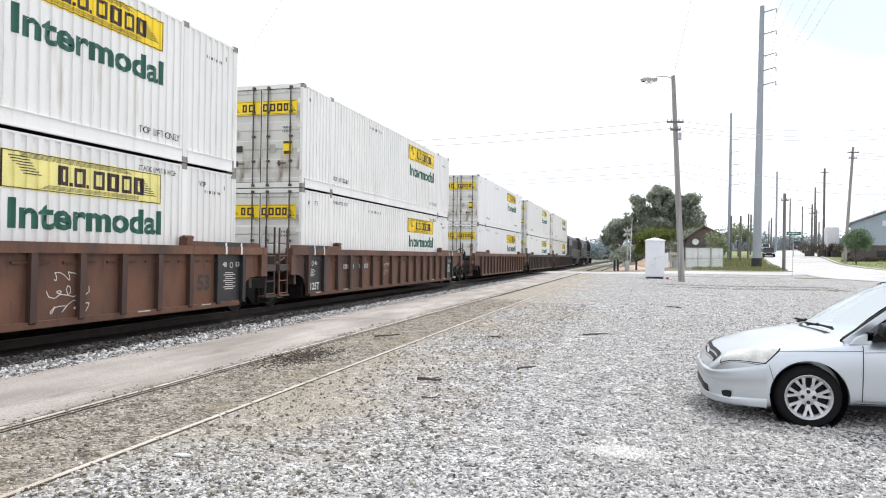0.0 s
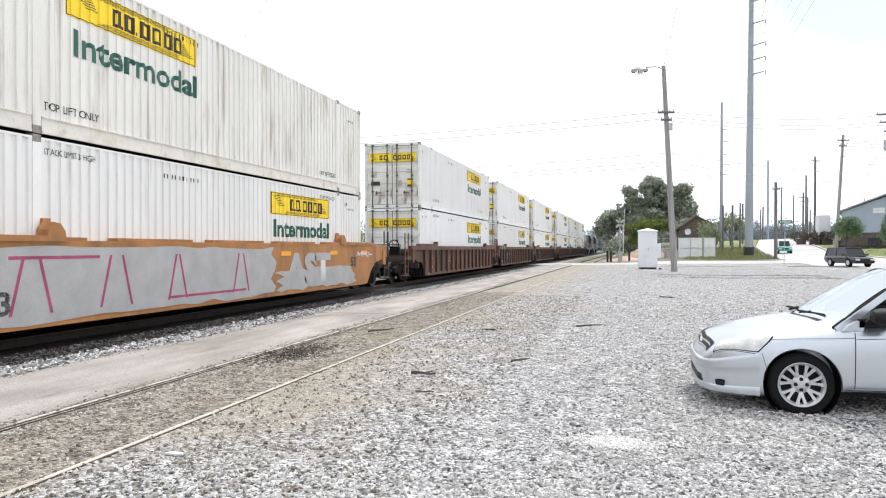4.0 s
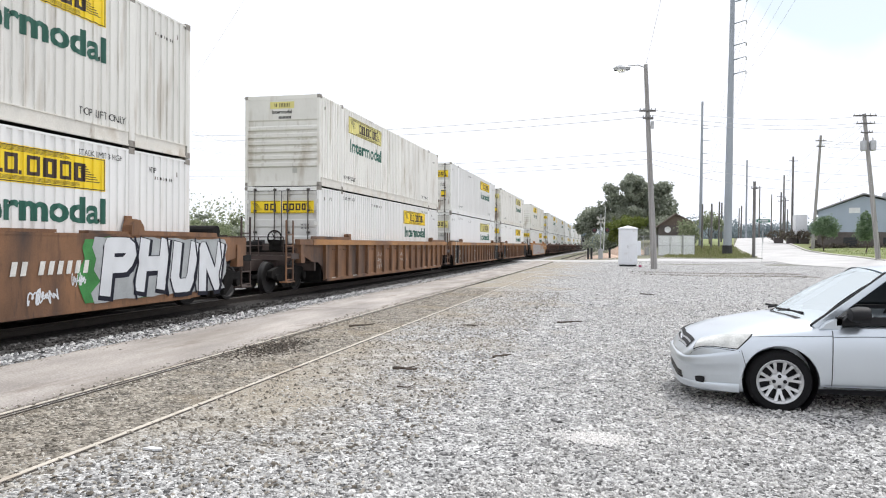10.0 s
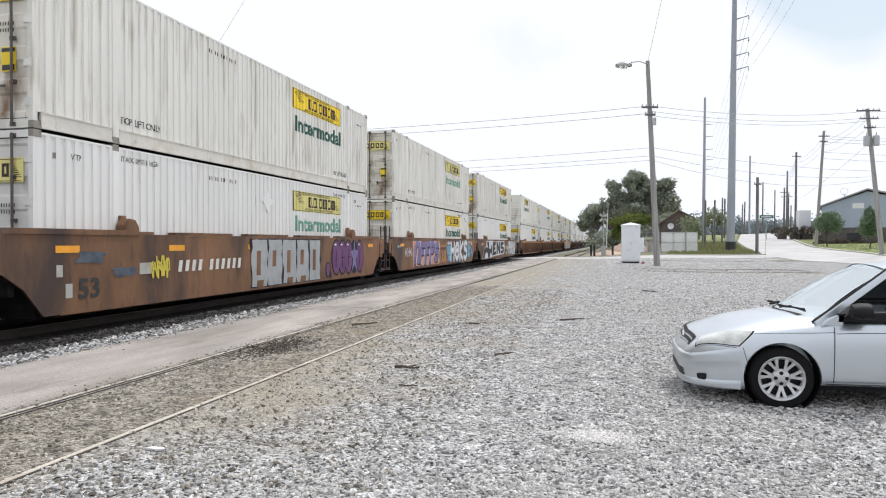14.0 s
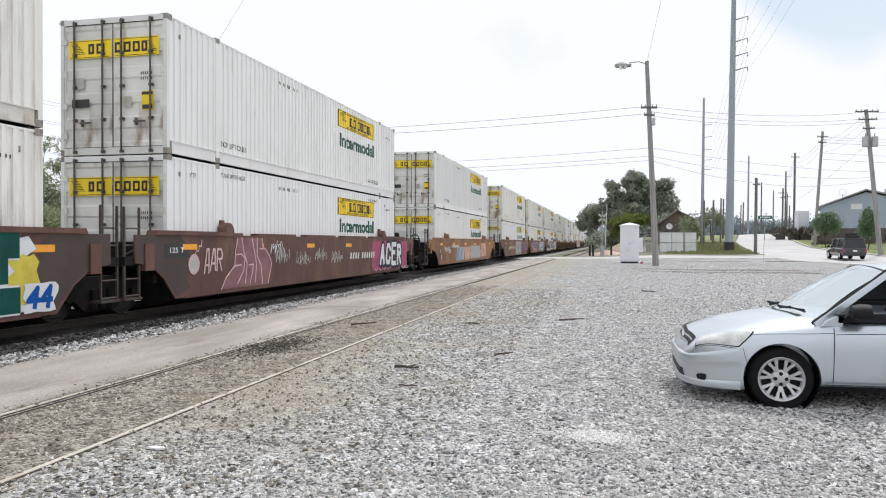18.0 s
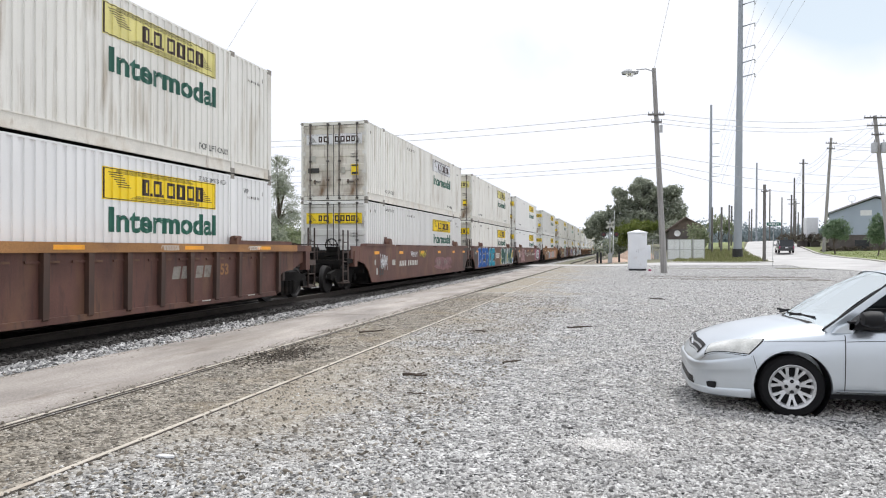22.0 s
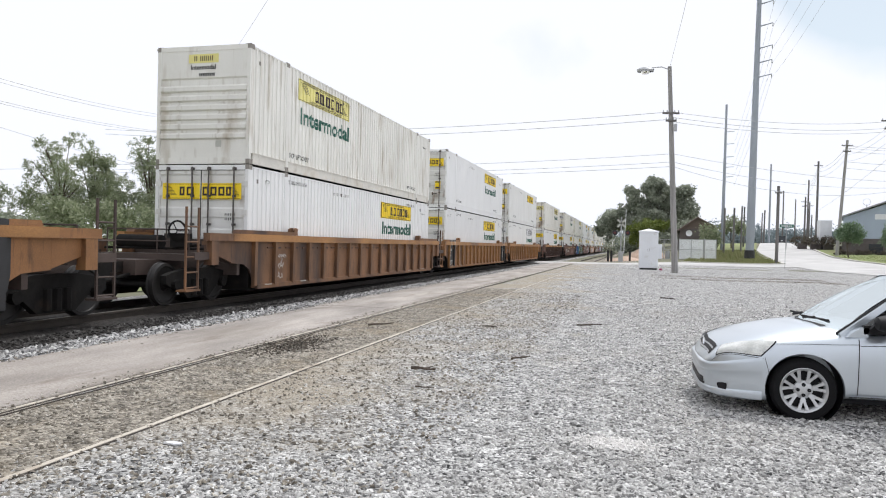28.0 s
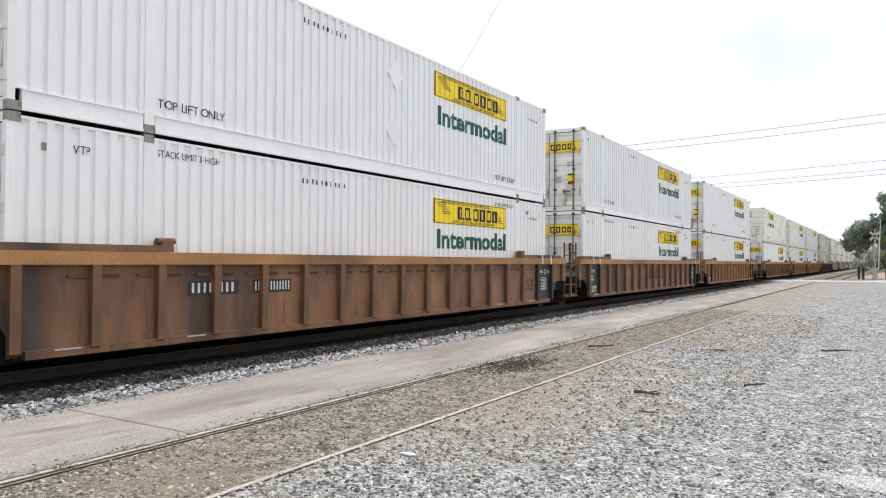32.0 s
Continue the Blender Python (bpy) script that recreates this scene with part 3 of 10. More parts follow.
# ---- ground ----
def ribbon(name, left, right, dz, material, label, steps=14, across=6, thick=0.0):
    """A sheet between two lines of (x, y), laid dz above the ground."""
    bm = bmesh.new()
    def along(line, u):
        k = min(len(line) - 2, int(u * (len(line) - 1)))
        w = u * (len(line) - 1) - k
        return Vector(line[k]).lerp(Vector(line[k + 1]), w)
    n = steps * (len(left) - 1)
    rows = []
    for i in range(n + 1):
        a, b = along(left, i / n), along(right, i / n)
        row = []
        for j in range(across + 1):
            p = a.lerp(b, j / across)
            row.append(bm.verts.new((p.x, p.y, rise(p.x, p.y) + dz)))
        rows.append(row)
    for r, q in zip(rows, rows[1:]):
        for j in range(across):
            bm.faces.new((r[j], r[j + 1], q[j + 1], q[j]))
    if thick:
        edge = [e for e in bm.edges if e.is_boundary]
        ex = bmesh.ops.extrude_edge_only(bm, edges=edge)
        bmesh.ops.translate(bm, vec=(0, 0, -thick), verts=[v for v in ex["geom"] if isinstance(v, bmesh.types.BMVert)])
    return tagged(new(name, mesh_of(name, bm, material)), label, name, kind="structure")


def grid_line(lo, hi, step, far, grow=1.45):
    a = [lo + step * i for i in range(int((hi - lo) / step) + 1)]
    s = step
    while a[-1] < far:
        s *= grow
        a.append(a[-1] + s)
    s = step
    while a[0] > -far:
        s *= grow
        a.insert(0, a[0] - s)
    return a


bm = bmesh.new()
gx, gy = grid_line(-24, 60, 3, 3000), grid_line(-12, 220, 4, 3000)
gv = [[bm.verts.new((x, y, rise(x, y) - (0.05 if -13 < x < -7.6 else 0))) for x in gx] for y in gy]
for r, q in zip(gv, gv[1:]):
    for j in range(len(gx) - 1):
        bm.faces.new((r[j], r[j + 1], q[j + 1], q[j]))
g = new("ground", mesh_of("ground", bm, "earth", smooth=True))
tagged(g, "dull green and brown open ground reaching the horizon", "ground", kind="structure")

gravel_lot = ribbon("gravel_lot", [(-7.4, -20), (-5.2, 30), (-5.2, 72)], [(45, -20), (30, 30), (15.5, 72)], 0.006, "gravel",
                    "pale grey crushed-stone parking lot with tan patches", 12, 10)
ribbon("dirt_patch", [(-5.3, -6), (-5.3, 12), (-5.3, 26)], [(-3.9, -6), (-3.9, 12), (-3.9, 26)], 0.014, "dirt",
       "tan dirty gravel between and beside the sunken siding rails", 12, 4)
ribbon("verge", [(-60, 6), (-60, 200)], [(-14.0, 6), (-14.0, 200)], 0.012, "turf", "rough grass verge beyond the main track", 12, 4)
ribbon("far_lane", [(-5.2, 80), (-4.2, 140), (-4, 300)], [(0.5, 80), (0.5, 140), (-1, 300)], 0.02, "dirt", "tan gravel beside the siding past the crossing", 8, 3)

# worn concrete strip between main track and siding, in cast slabs
strip = thing("concrete_strip", "long worn tan concrete strip beside the sunken siding rail", "pavement", kind="structure")
rng = random.Random(5)
y = -8.0
while y < 66:
    n = 6.1 + rng.uniform(-0.1, 0.1)
    bm = bmesh.new()
    j = rng.uniform(-0.05, 0.05)
    box(bm, -7.42 + j, -5.47, y + 0.012, y + n - 0.012, -0.12, 0.035 + rng.uniform(-0.004, 0.004))
    part("slab", bm, "slab", strip, bevel=0.012)
    y += n

# ballast shoulder; oily bed under the main track, train's shade in its colour
bm = bmesh.new()
for y0 in range(-30, 520, 10):
    for x0, z0, x1, z1 in ((-13.4, -0.04, -12.2, 0.02), (-8.20, 0.012, -7.35, -0.02)):
        a = [bm.verts.new(p) for p in ((x0, y0, z0), (x1, y0, z1), (x1, y0 + 10, z1), (x0, y0 + 10, z0))]
        bm.faces.new(a)
tagged(new("ballast", mesh_of("ballast", bm, "ballast")), "grey crushed-stone ballast shoulder along the main track", "ballast", kind="structure")
bm = bmesh.new()
box(bm, -12.2, -8.20, -30, 520, -0.3, 0.012)
tagged(new("track_bed", mesh_of("track_bed", bm, "black_bed")), "oily ballast bed under the main track, blackened for the train's shade", "track bed", kind="structure")


def rail_mesh(length):
    bm = bmesh.new()
    sec = [(-0.075, 0.0), (0.075, 0.0), (0.07, 0.02), (0.012, 0.035), (0.012, 0.125), (0.036, 0.135), (0.036, 0.165), (0.026, 0.172),
           (-0.026, 0.172), (-0.036, 0.165), (-0.036, 0.135), (-0.012, 0.125), (-0.012, 0.035), (-0.07, 0.02)]
    a, b = [bm.verts.new((x, 0, z)) for x, z in sec], [bm.verts.new((x, length, z)) for x, z in sec]
    for i in range(len(sec)):
        bm.faces.new((a[i], a[(i + 1) % len(sec)], b[(i + 1) % len(sec)], b[i]))
    bm.faces.new(a[::-1]), bm.faces.new(b)
    return mesh_of("rail", bm, "rail")


def railway(name, label, xc, z, y0, y1, ties=True, tie_y=(0, 0), head="rail_top"):
    t = thing(name, label, "railway track", kind="structure")
    me, top = rail_mesh(30.0), bmesh.new()
    box(top, -0.032, 0.032, 0, 30, 0.1725, 0.177) if head == "rail_top" else box(top, -0.024, 0.024, 0, 30, 0.1725, 0.177)
    top = mesh_of("rail_head", top, head)
    for s in (-0.755, 0.755):
        yy = y0
        while yy < y1:
            r = part("rail", me, "rail", t)
            r.matrix_basis = pose(xc + s, yy, z)
            part("rail_head", top, head, r, "worn pale rail head")
            yy += 30.0
    if ties:
        bm = bmesh.new()
        box(bm, -1.3, 1.3, -0.11, 0.11, -0.14, 0.005)
        tm = mesh_of("sleeper", bm, "tie", bevel=0.008)
        yy = tie_y[0]
        while yy < tie_y[1]:
            o = part("sleeper", tm, "tie", t)
            o.matrix_basis = pose(xc + rng.uniform(-0.04, 0.04), yy, z, 0, 0, rng.uniform(-1, 1))
            yy += 0.53
    return t


XT = -10.42                      # centre line of the main track
railway("main_track", "busy main line of rusty rails on dark sleepers", XT, -0.02, -30, 520, True, (0, 90))
railway("siding_track", "disused siding rails sunk flush in gravel", -4.68, -0.157, -12, 78, False, head="rail_pale")
railway("siding_track", "siding rails on sleepers past the crossing", -4.68, -0.06, 82, 260, True, (83, 150))
bm = bmesh.new()
box(bm, -5.335, -5.31, -8, 66, -0.05, 0.018)
tagged(new("flangeway", mesh_of("flangeway", bm, "rail")), "dark rusty groove beside the sunken rail", "groove", kind="structure")

# crossing road and the curving main road with kerbs
ribbon("crossing_road", [(-60, 66), (-16, 67.5), (-7, 69), (2, 71), (15, 72)], [(-60, 74), (-16, 75.5), (-7, 77), (4, 78.5), (15, 78)], 0.03, "road",
       "pale worn road over the level crossing", 6, 4)
RL = [(31.5, 215), (24, 150), (18.3, 118), (15.8, 95), (15.2, 84), (14.6, 76), (15, 66), (18, 54), (26, 40), (42, 22)]
RR = [(38.5, 215), (31.5, 150), (26, 118), (23.3, 95), (22.6, 84), (23, 72), (25, 62), (30, 52), (40, 40), (60, 28)]
ribbon("road", RL, RR, 0.036, "road", "pale asphalt road curving up a low rise", 6, 6)
ribbon("kerb", [(x + 0.35, y) for x, y in RR[2:8]], [(x + 0.10, y) for x, y in RR[2:8]], 0.13, "kerb", "low concrete kerb along the grass", 8, 1, 0.15)
ribbon("kerb", [(5, 79.0), (14.6, 78.6), (15.0, 84), (15.5, 95), (18.0, 118)], [(5, 78.7), (14.9, 78.3), (15.3, 84), (15.8, 95), (18.3, 118)], 0.12, "kerb",
       "low concrete kerb along the verge", 8, 1, 0.15)
ribbon("grass_verge", [(5.0, 79), (7, 92), (9, 112), (14, 150)], [(14.6, 78.7), (15.4, 92), (17.3, 112), (23, 148)], 0.06, "turf", "rough verge of short grass beside the road", 8, 6)
ribbon("lawn", [(26.3, 117), (23.7, 95), (23.1, 84), (23.4, 72), (25.4, 62), (30.4, 52)], [(70, 117), (70, 95), (70, 84), (70, 72), (70, 62), (70, 52)], 0.08, "turf",
       "mown green lawn in front of the warehouse", 6, 8)


# loose stones: crushed limestone near the camera, ballast along the track
def stones(name, n, area, size, material, label, seed, z0=0.004, keep=None):
    r = np.random.default_rng(seed)
    base = np.array([(-1, -0.7, 0), (1, -0.8, 0), (0.9, 0.8, 0), (-0.8, 0.9, 0), (-0.55, -0.35, 0.8), (0.5, -0.45, 0.9), (0.45, 0.4, 0.75), (-0.4, 0.5, 0.95)])
    quads = np.array([(0, 1, 5, 4), (1, 2, 6, 5), (2, 3, 7, 6), (3, 0, 4, 7), (4, 5, 6, 7)])
    x, y = area(r, n)
    if keep is not None:
        ok = keep(x, y)
        x, y = x[ok], y[ok]
    n = len(x)
    s = size[0] + (size[1] - size[0]) * r.random(n) ** 2
    a = r.random(n) * 6.283
    p = base[None] * (1 + r.uniform(-0.3, 0.3, (n, 8, 3)))
    p = p * np.stack([s * r.uniform(0.8, 1.5, n), s * r.uniform(0.6, 1.0, n), s * r.uniform(0.5, 1.0, n)], 1)[:, None]
    t = r.uniform(-0.5, 0.5, n)
    p[..., 2] += p[..., 0] * t[:, None]
    q = np.stack([p[..., 0] * np.cos(a)[:, None] - p[..., 1] * np.sin(a)[:, None] + x[:, None],
                  p[..., 0] * np.sin(a)[:, None] + p[..., 1] * np.cos(a)[:, None] + y[:, None], p[..., 2] + z0], 2)
    me = bpy.data.meshes.new(name)
    f = (quads[None] + 8 * np.arange(n)[:, None, None]).reshape(-1, 4)
    me.from_pydata(q.reshape(-1, 3).tolist(), [], f.tolist())
    me.materials.append(M[material])
    return tagged(new(name, me), label, "stones", kind="stuff")


def wobble(y):
    return 0.7 * np.sin(0.55 * y) + 0.45 * np.sin(1.7 * y + 1)


def lot_area(r, n):
    d = 3.5 + 18.0 * r.random(n) ** 1.45
    a = np.radians(-36 + 92 * r.random(n))
    return -d * np.sin(a), d * np.cos(a)


stones("loose_gravel", 170000, lot_area, (0.0075, 0.021), "stones", "loose pale crushed limestone over the lot", 3, 0.006,
       lambda x, y: (x < 12) & (np.random.default_rng(9).random(len(x)) < (x + 3.9 + wobble(y)) / 4.6))
stones("loose_gravel", 14000, lambda r, n: (-5.25 + 3.8 * r.random(n) ** 1.5, 2.5 + 22 * r.random(n) ** 1.4), (0.008, 0.022), "dirt_stones",
       "loose stones in tan dirt between the siding rails", 4, 0.012)
M["grit"] = island_mat("dark_grit", [(0.03, 0.027, 0.024), (0.07, 0.06, 0.05), (0.13, 0.11, 0.09)])
DX, DY = -4.98, 10.1


def far_area(r, n):
    d = 17.0 + 44.0 * r.random(n) ** 1.3
    a = np.radians(-38 + 62 * r.random(n))
    return -d * np.sin(a), d * np.cos(a)


stones("loose_gravel", 50000, far_area, (0.014, 0.034), "stones", "loose pale crushed limestone farther over the lot", 13, 0.004,
       lambda x, y: (y < 62) & (x < 14) & (np.random.default_rng(8).random(len(x)) < (x + 3.9 + wobble(y)) / 4.6))
stones("loose_gravel", 3600, lambda r, n: (np.where(r.random(n) < 0.5, r.normal(-7.38, 0.10, n), r.normal(-5.50, 0.07, n)), 2 + 34 * r.random(n) ** 1.3), (0.007, 0.02), "dirt_stones",
       "small stones strewn along the edges of the concrete strip", 23, 0.034)
stones("dark_grit", 1500, lambda r, n: (r.normal(DX, 0.22, n), r.normal(DY, 0.55, n)), (0.007, 0.02), "grit", "dark grit heaped between the siding rails", 17, 0.016)
stones("loose_gravel", 1700, lambda r, n: (lambda x: (x, 41.0 + 0.5 * np.sin(0.9 * x) + r.choice([0.0, 3.6], n) + r.normal(0, 0.5, n)))(1.0 + 9.5 * r.random(n) ** 0.7), (0.018, 0.04), "dirt_stones",
       "brown stones churned up in old tyre tracks", 27, 0.012)
M["dust_stones"] = island_mat("pale_dusty_stones", [(0.50, 0.49, 0.47), (0.70, 0.68, 0.66), (0.82, 0.80, 0.78)])
stones("loose_gravel", 1500, lambda r, n: (r.normal(-0.13, 0.16, n), r.normal(6.03, 0.10, n)), (0.006, 0.014), "dust_stones", "spot of pale crushed stone dust on the lot", 28, 0.014)
# oily stones whose tones also carry the shade beside the train
M["oily_shaded_stones"] = island_mat("oily_shaded_loose_ballast", [(0.012, 0.011, 0.010), (0.022, 0.020, 0.019), (0.045, 0.042, 0.04), (0.13, 0.125, 0.12)])
stones("loose_ballast", 15000, lambda r, n: (r.uniform(-8.95, -8.12, n) + 0.06 * r.normal(size=n), 2 + 50 * r.random(n) ** 1.35), (0.020, 0.046), "oily_shaded_stones",
       "oily ballast stones beside the rail, darkened for the train's shade", 26, 0.0)
stones("loose_ballast", 20000, lambda r, n: (r.uniform(-8.22, -7.25, n), 2 + 50 * r.random(n) ** 1.35), (0.020, 0.046), "ballast_stones",
       "loose grey ballast stones along the track", 6, 0.0)

# ---- containers ----
CL, CW, CH = 16.15, 2.60, 2.93
POSTS = (1.98, 14.17)            # lifting posts at forty-foot spacing
PITCH, DEPTH = 0.226, 0.021


def breaks():
    """The side's outline seen from above: (y, inset) points along the container."""
    pts = [(0.0, 0.0), (0.10, 0.0)]
    for a, b in ((0.10, POSTS[0] - 0.11), (POSTS[0] + 0.11, POSTS[1] - 0.11), (POSTS[1] + 0.11, CL - 0.10)):
        n = round((b - a) / PITCH)
        w = (b - a) / n
        for i in range(n):
            s = a + i * w
            pts += [(s + 0.22 * w, 0.0), (s + 0.275 * w, DEPTH), (s + 0.725 * w, DEPTH), (s + 0.78 * w, 0.0)]
        pts.append((b, 0.0))
    return sorted(pts + [(CL, 0.0)])


PROFILE = breaks()
PY, PI = [p[0] for p in PROFILE], [p[1] for p in PROFILE]


def inset(y):
    return float(np.interp(y, PY, PI))


def drape(bm, off):
    """Cuts flat lettering in y and z along the folds of the side wall and lays it on them."""
    lo, hi = min(v.co.y for v in bm.verts), max(v.co.y for v in bm.verts)
    for y in PY:
        if lo + 0.002 < y < hi - 0.002:
            bmesh.ops.bisect_plane(bm, geom=bm.verts[:] + bm.edges[:] + bm.faces[:], plane_co=(0, y, 0), plane_no=(0, 1, 0))
    for v in bm.verts:
        v.co.x = CW / 2 - inset(v.co.y) + off
    return bm


def letters_on_side(words, y0, z0, width, height, off=0.006, bold=0.0, base=1.0):
    bm = text_bm(words, 1.0, bold)
    xs, ys = [v.co.x for v in bm.verts], [v.co.y for v in bm.verts]
    sx, sy = width / (max(xs) - min(xs)), height / (max(ys) - min(ys))
    for v in bm.verts:
        v.co = (0, y0 + (v.co.x - min(xs)) * sx, z0 + (v.co.y - min(ys)) * sy)
    return drape(bm, off)


def bars_on_side(rects, off=0.006):
    bm = bmesh.new()
    for y0, y1, z0, z1 in rects:
        bm.faces.new([bm.verts.new(p) for p in ((0, y0, z0), (0, y1, z0), (0, y1, z1), (0, y0, z1))])
    return drape(bm, off)


def side_mesh():
    bm = bmesh.new()
    z0, z1 = 0.27, CH - 0.07
    for s in (1, -1):
        lo = [bm.verts.new((s * (CW / 2 - i), y, z0)) for y, i in PROFILE]
        hi = [bm.verts.new((s * (CW / 2 - i), y, z1)) for y, i in PROFILE]
        for k in range(len(PROFILE) - 1):
            f = (lo[k], lo[k + 1], hi[k + 1], hi[k])
            bm.faces.new(f if s > 0 else f[::-1])
    me = bpy.data.meshes.new("wall")
    bm.to_mesh(me)
    bm.free()
    return me


CM = {}                          # meshes shared by all containers


def shared(key, build, material, smooth=False, bevel=0.0):
    k = (key, material)
    if k not in CM:
        CM[k] = mesh_of(key, build(), material, smooth, bevel)
    return CM[k]


def b_walls():
    bm = bmesh.new()
    bm.from_mesh(side_mesh())
    return bm


def b_roof():
    bm = bmesh.new()
    box(bm, -CW / 2 + 0.04, CW / 2 - 0.04, 0.05, CL - 0.05, CH - 0.065, CH - 0.04)
    for s in (-1, 1):
        box(bm, s * CW / 2 - 0.05, s * CW / 2 + 0.0015 if s > 0 else s * CW / 2 + 0.05, 0.0, CL, CH - 0.075, CH - 0.035)
    return bm


def b_rail():
    bm = bmesh.new()
    for s in (1,):
        x = sorted((s * CW / 2 + s * 0.004, s * CW / 2 - s * 0.05))
        for a, b in ((0.17, POSTS[0] - 0.1), (POSTS[0] + 0.1, POSTS[1] - 0.1), (POSTS[1] + 0.1, CL - 0.17)):
            box(bm, x[0], x[1], a, b, 0.020, 0.262)
            box(bm, x[0] - 0.006, x[1] + 0.012, a, b, 0.262, 0.284)
            box(bm, x[0] + 0.02, x[1] + 0.010, a, b, 0.008, 0.045)
    return bm


def b_underframe():
    bm = bmesh.new()
    box(bm, -CW / 2 + 0.10, CW / 2 - 0.10, 0.12, CL - 0.12, 0.01, 0.12)
    return bm


def b_post():
    bm = bmesh.new()
    box(bm, -0.03, 0.009, -0.085, 0.085, 0.122, CH - 0.122)
    return bm


def b_casting():
    bm = bmesh.new()
    box(bm, -0.148, 0.008, -0.004, 0.164, 0, 0.12)
    box(bm, 0.008, 0.0095, 0.05, 0.11, 0.03, 0.09)
    return bm


def b_end_frame(y):
    def f():
        bm = bmesh.new()
        o = -0.03 if y == 0 else 0.03
        a, b = sorted((y + o * 0.3, y - o * 3))
        for s in (-1, 1):
            x = sorted((s * CW / 2 + s * 0.002, s * (CW / 2 - 0.09)))
            box(bm, x[0], x[1], a, b, 0.118, CH - 0.118)
        box(bm, -CW / 2 + 0.09, CW / 2 - 0.09, a, b, CH - 0.13, CH - 0.01)
        box(bm, -CW / 2 + 0.09, CW / 2 - 0.09, a, b, 0.0, 0.15)
        return bm
    return f


def b_door():
    """One door leaf, with five pressed panels between ridges."""
    bm = bmesh.new()
    w, z0, z1 = 1.20, 0.15, CH - 0.13
    zs = [z0]
    n = 5
    for i in range(n):
        a, b = z0 + (z1 - z0) * i / n, z0 + (z1 - z0) * (i + 1) / n
        zs += [a + 0.10, a + 0.14, b - 0.14, b - 0.10]
    zs.append(z1)
    ys = [0.0]
    for i in range(n):
        ys += [0.0, 0.022, 0.022, 0.0]
    ys.append(0.0)
    cols = []
    for x, k in ((0.0, 0), (0.024, 0), (0.034, 1), (w - 0.034, 1), (w - 0.024, 0), (w, 0)):
        cols.append([bm.verts.new((x, (y + 0.012) if k else -0.002, z)) for y, z in zip(ys, zs)])
    for p, q in zip(cols, cols[1:]):
        for i in range(len(zs) - 1):
            bm.faces.new((p[i], q[i], q[i + 1], p[i + 1]))
    ex = bmesh.ops.extrude_edge_only(bm, edges=[e for e in bm.edges if e.is_boundary])
    for v in ex["geom"]:
        if isinstance(v, bmesh.types.BMVert):
            v.co.y = 0.06
    return bm


def b_lock_rod():
    bm = bmesh.new()
    rod(bm, (0, -0.045, 0.05), (0, -0.045, CH - 0.06), 0.023, n=6)
    for z in (0.06, 0.75, 1.45, 2.15, CH - 0.10):
        box(bm, -0.05, 0.05, -0.035, 0.012, z - 0.03, z + 0.03)
    return bm


def b_lock_handle():
    bm = bmesh.new()
    box(bm, -0.02, 0.26, -0.07, -0.05, 0.66, 0.70)
    box(bm, 0.0, 0.04, -0.055, 0.0, 0.60, 0.76)
    return bm


def b_hinge():
    bm = bmesh.new()
    box(bm, -0.07, 0.07, -0.02, 0.03, -0.06, 0.06)
    rod(bm, (0.06, -0.01, -0.07), (0.06, -0.01, 0.07), 0.018, n=6)
    return bm


def b_front_panel():
    """The closed end, pressed in level ridges below a plain band."""
    bm = bmesh.new()
    prof = [(0.03, 0.15), (0.03, 0.55)]
    for i in range(6):
        z = 0.60 + 0.235 * i
        prof += [(0.03, z), (-0.02, z + 0.04), (-0.02, z + 0.13), (0.03, z + 0.18)]
    prof += [(0.03, 2.10), (0.0, 2.14), (0.0, CH - 0.12)]
    a = [bm.verts.new((-CW / 2 + 0.09, y, z)) for y, z in prof]
    b = [bm.verts.new((CW / 2 - 0.09, y, z)) for y, z in prof]
    for i in range(len(prof) - 1):
        bm.faces.new((a[i], b[i], b[i + 1], a[i + 1]))
    return bm


def end_rects(rects, off):
    def f():
        bm = bmesh.new()
        for x0, x1, z0, z1 in rects:
            bm.faces.new([bm.verts.new(p) for p in ((x0, off, z0), (x1, off, z0), (x1, off, z1), (x0, off, z1))])
        return bm
    return f


def panel_rule(y0, z0):
    """Thin ruled lines and two little wing shapes round the name on the yellow side panel."""
    r = [(y0 + 0.02, y0 + 3.72, z0 + 0.015, z0 + 0.03), (y0 + 0.02, y0 + 3.72, z0 + 0.57, z0 + 0.585),
         (y0 + 0.02, y0 + 0.04, z0 + 0.03, z0 + 0.57), (y0 + 3.70, y0 + 3.72, z0 + 0.03, z0 + 0.57)]
    for i in range(4):
        r += [(y0 + 0.35, y0 + 2.9 - 0.06 * i, z0 + 0.50 + 0.018 * i, z0 + 0.507 + 0.018 * i),
              (y0 + 0.75 + 0.06 * i, y0 + 3.1, z0 + 0.05 + 0.018 * i, z0 + 0.057 + 0.018 * i)]
    for i in range(7):
        r += [(y0 + 0.14 + 0.05 * i, y0 + 0.50 + 0.045 * i, z0 + 0.50 - 0.042 * i, z0 + 0.515 - 0.042 * i),
              (y0 + 3.02 + 0.035 * i, y0 + 3.25 + 0.06 * i, z0 + 0.40 - 0.042 * i, z0 + 0.415 - 0.042 * i)]
    return r


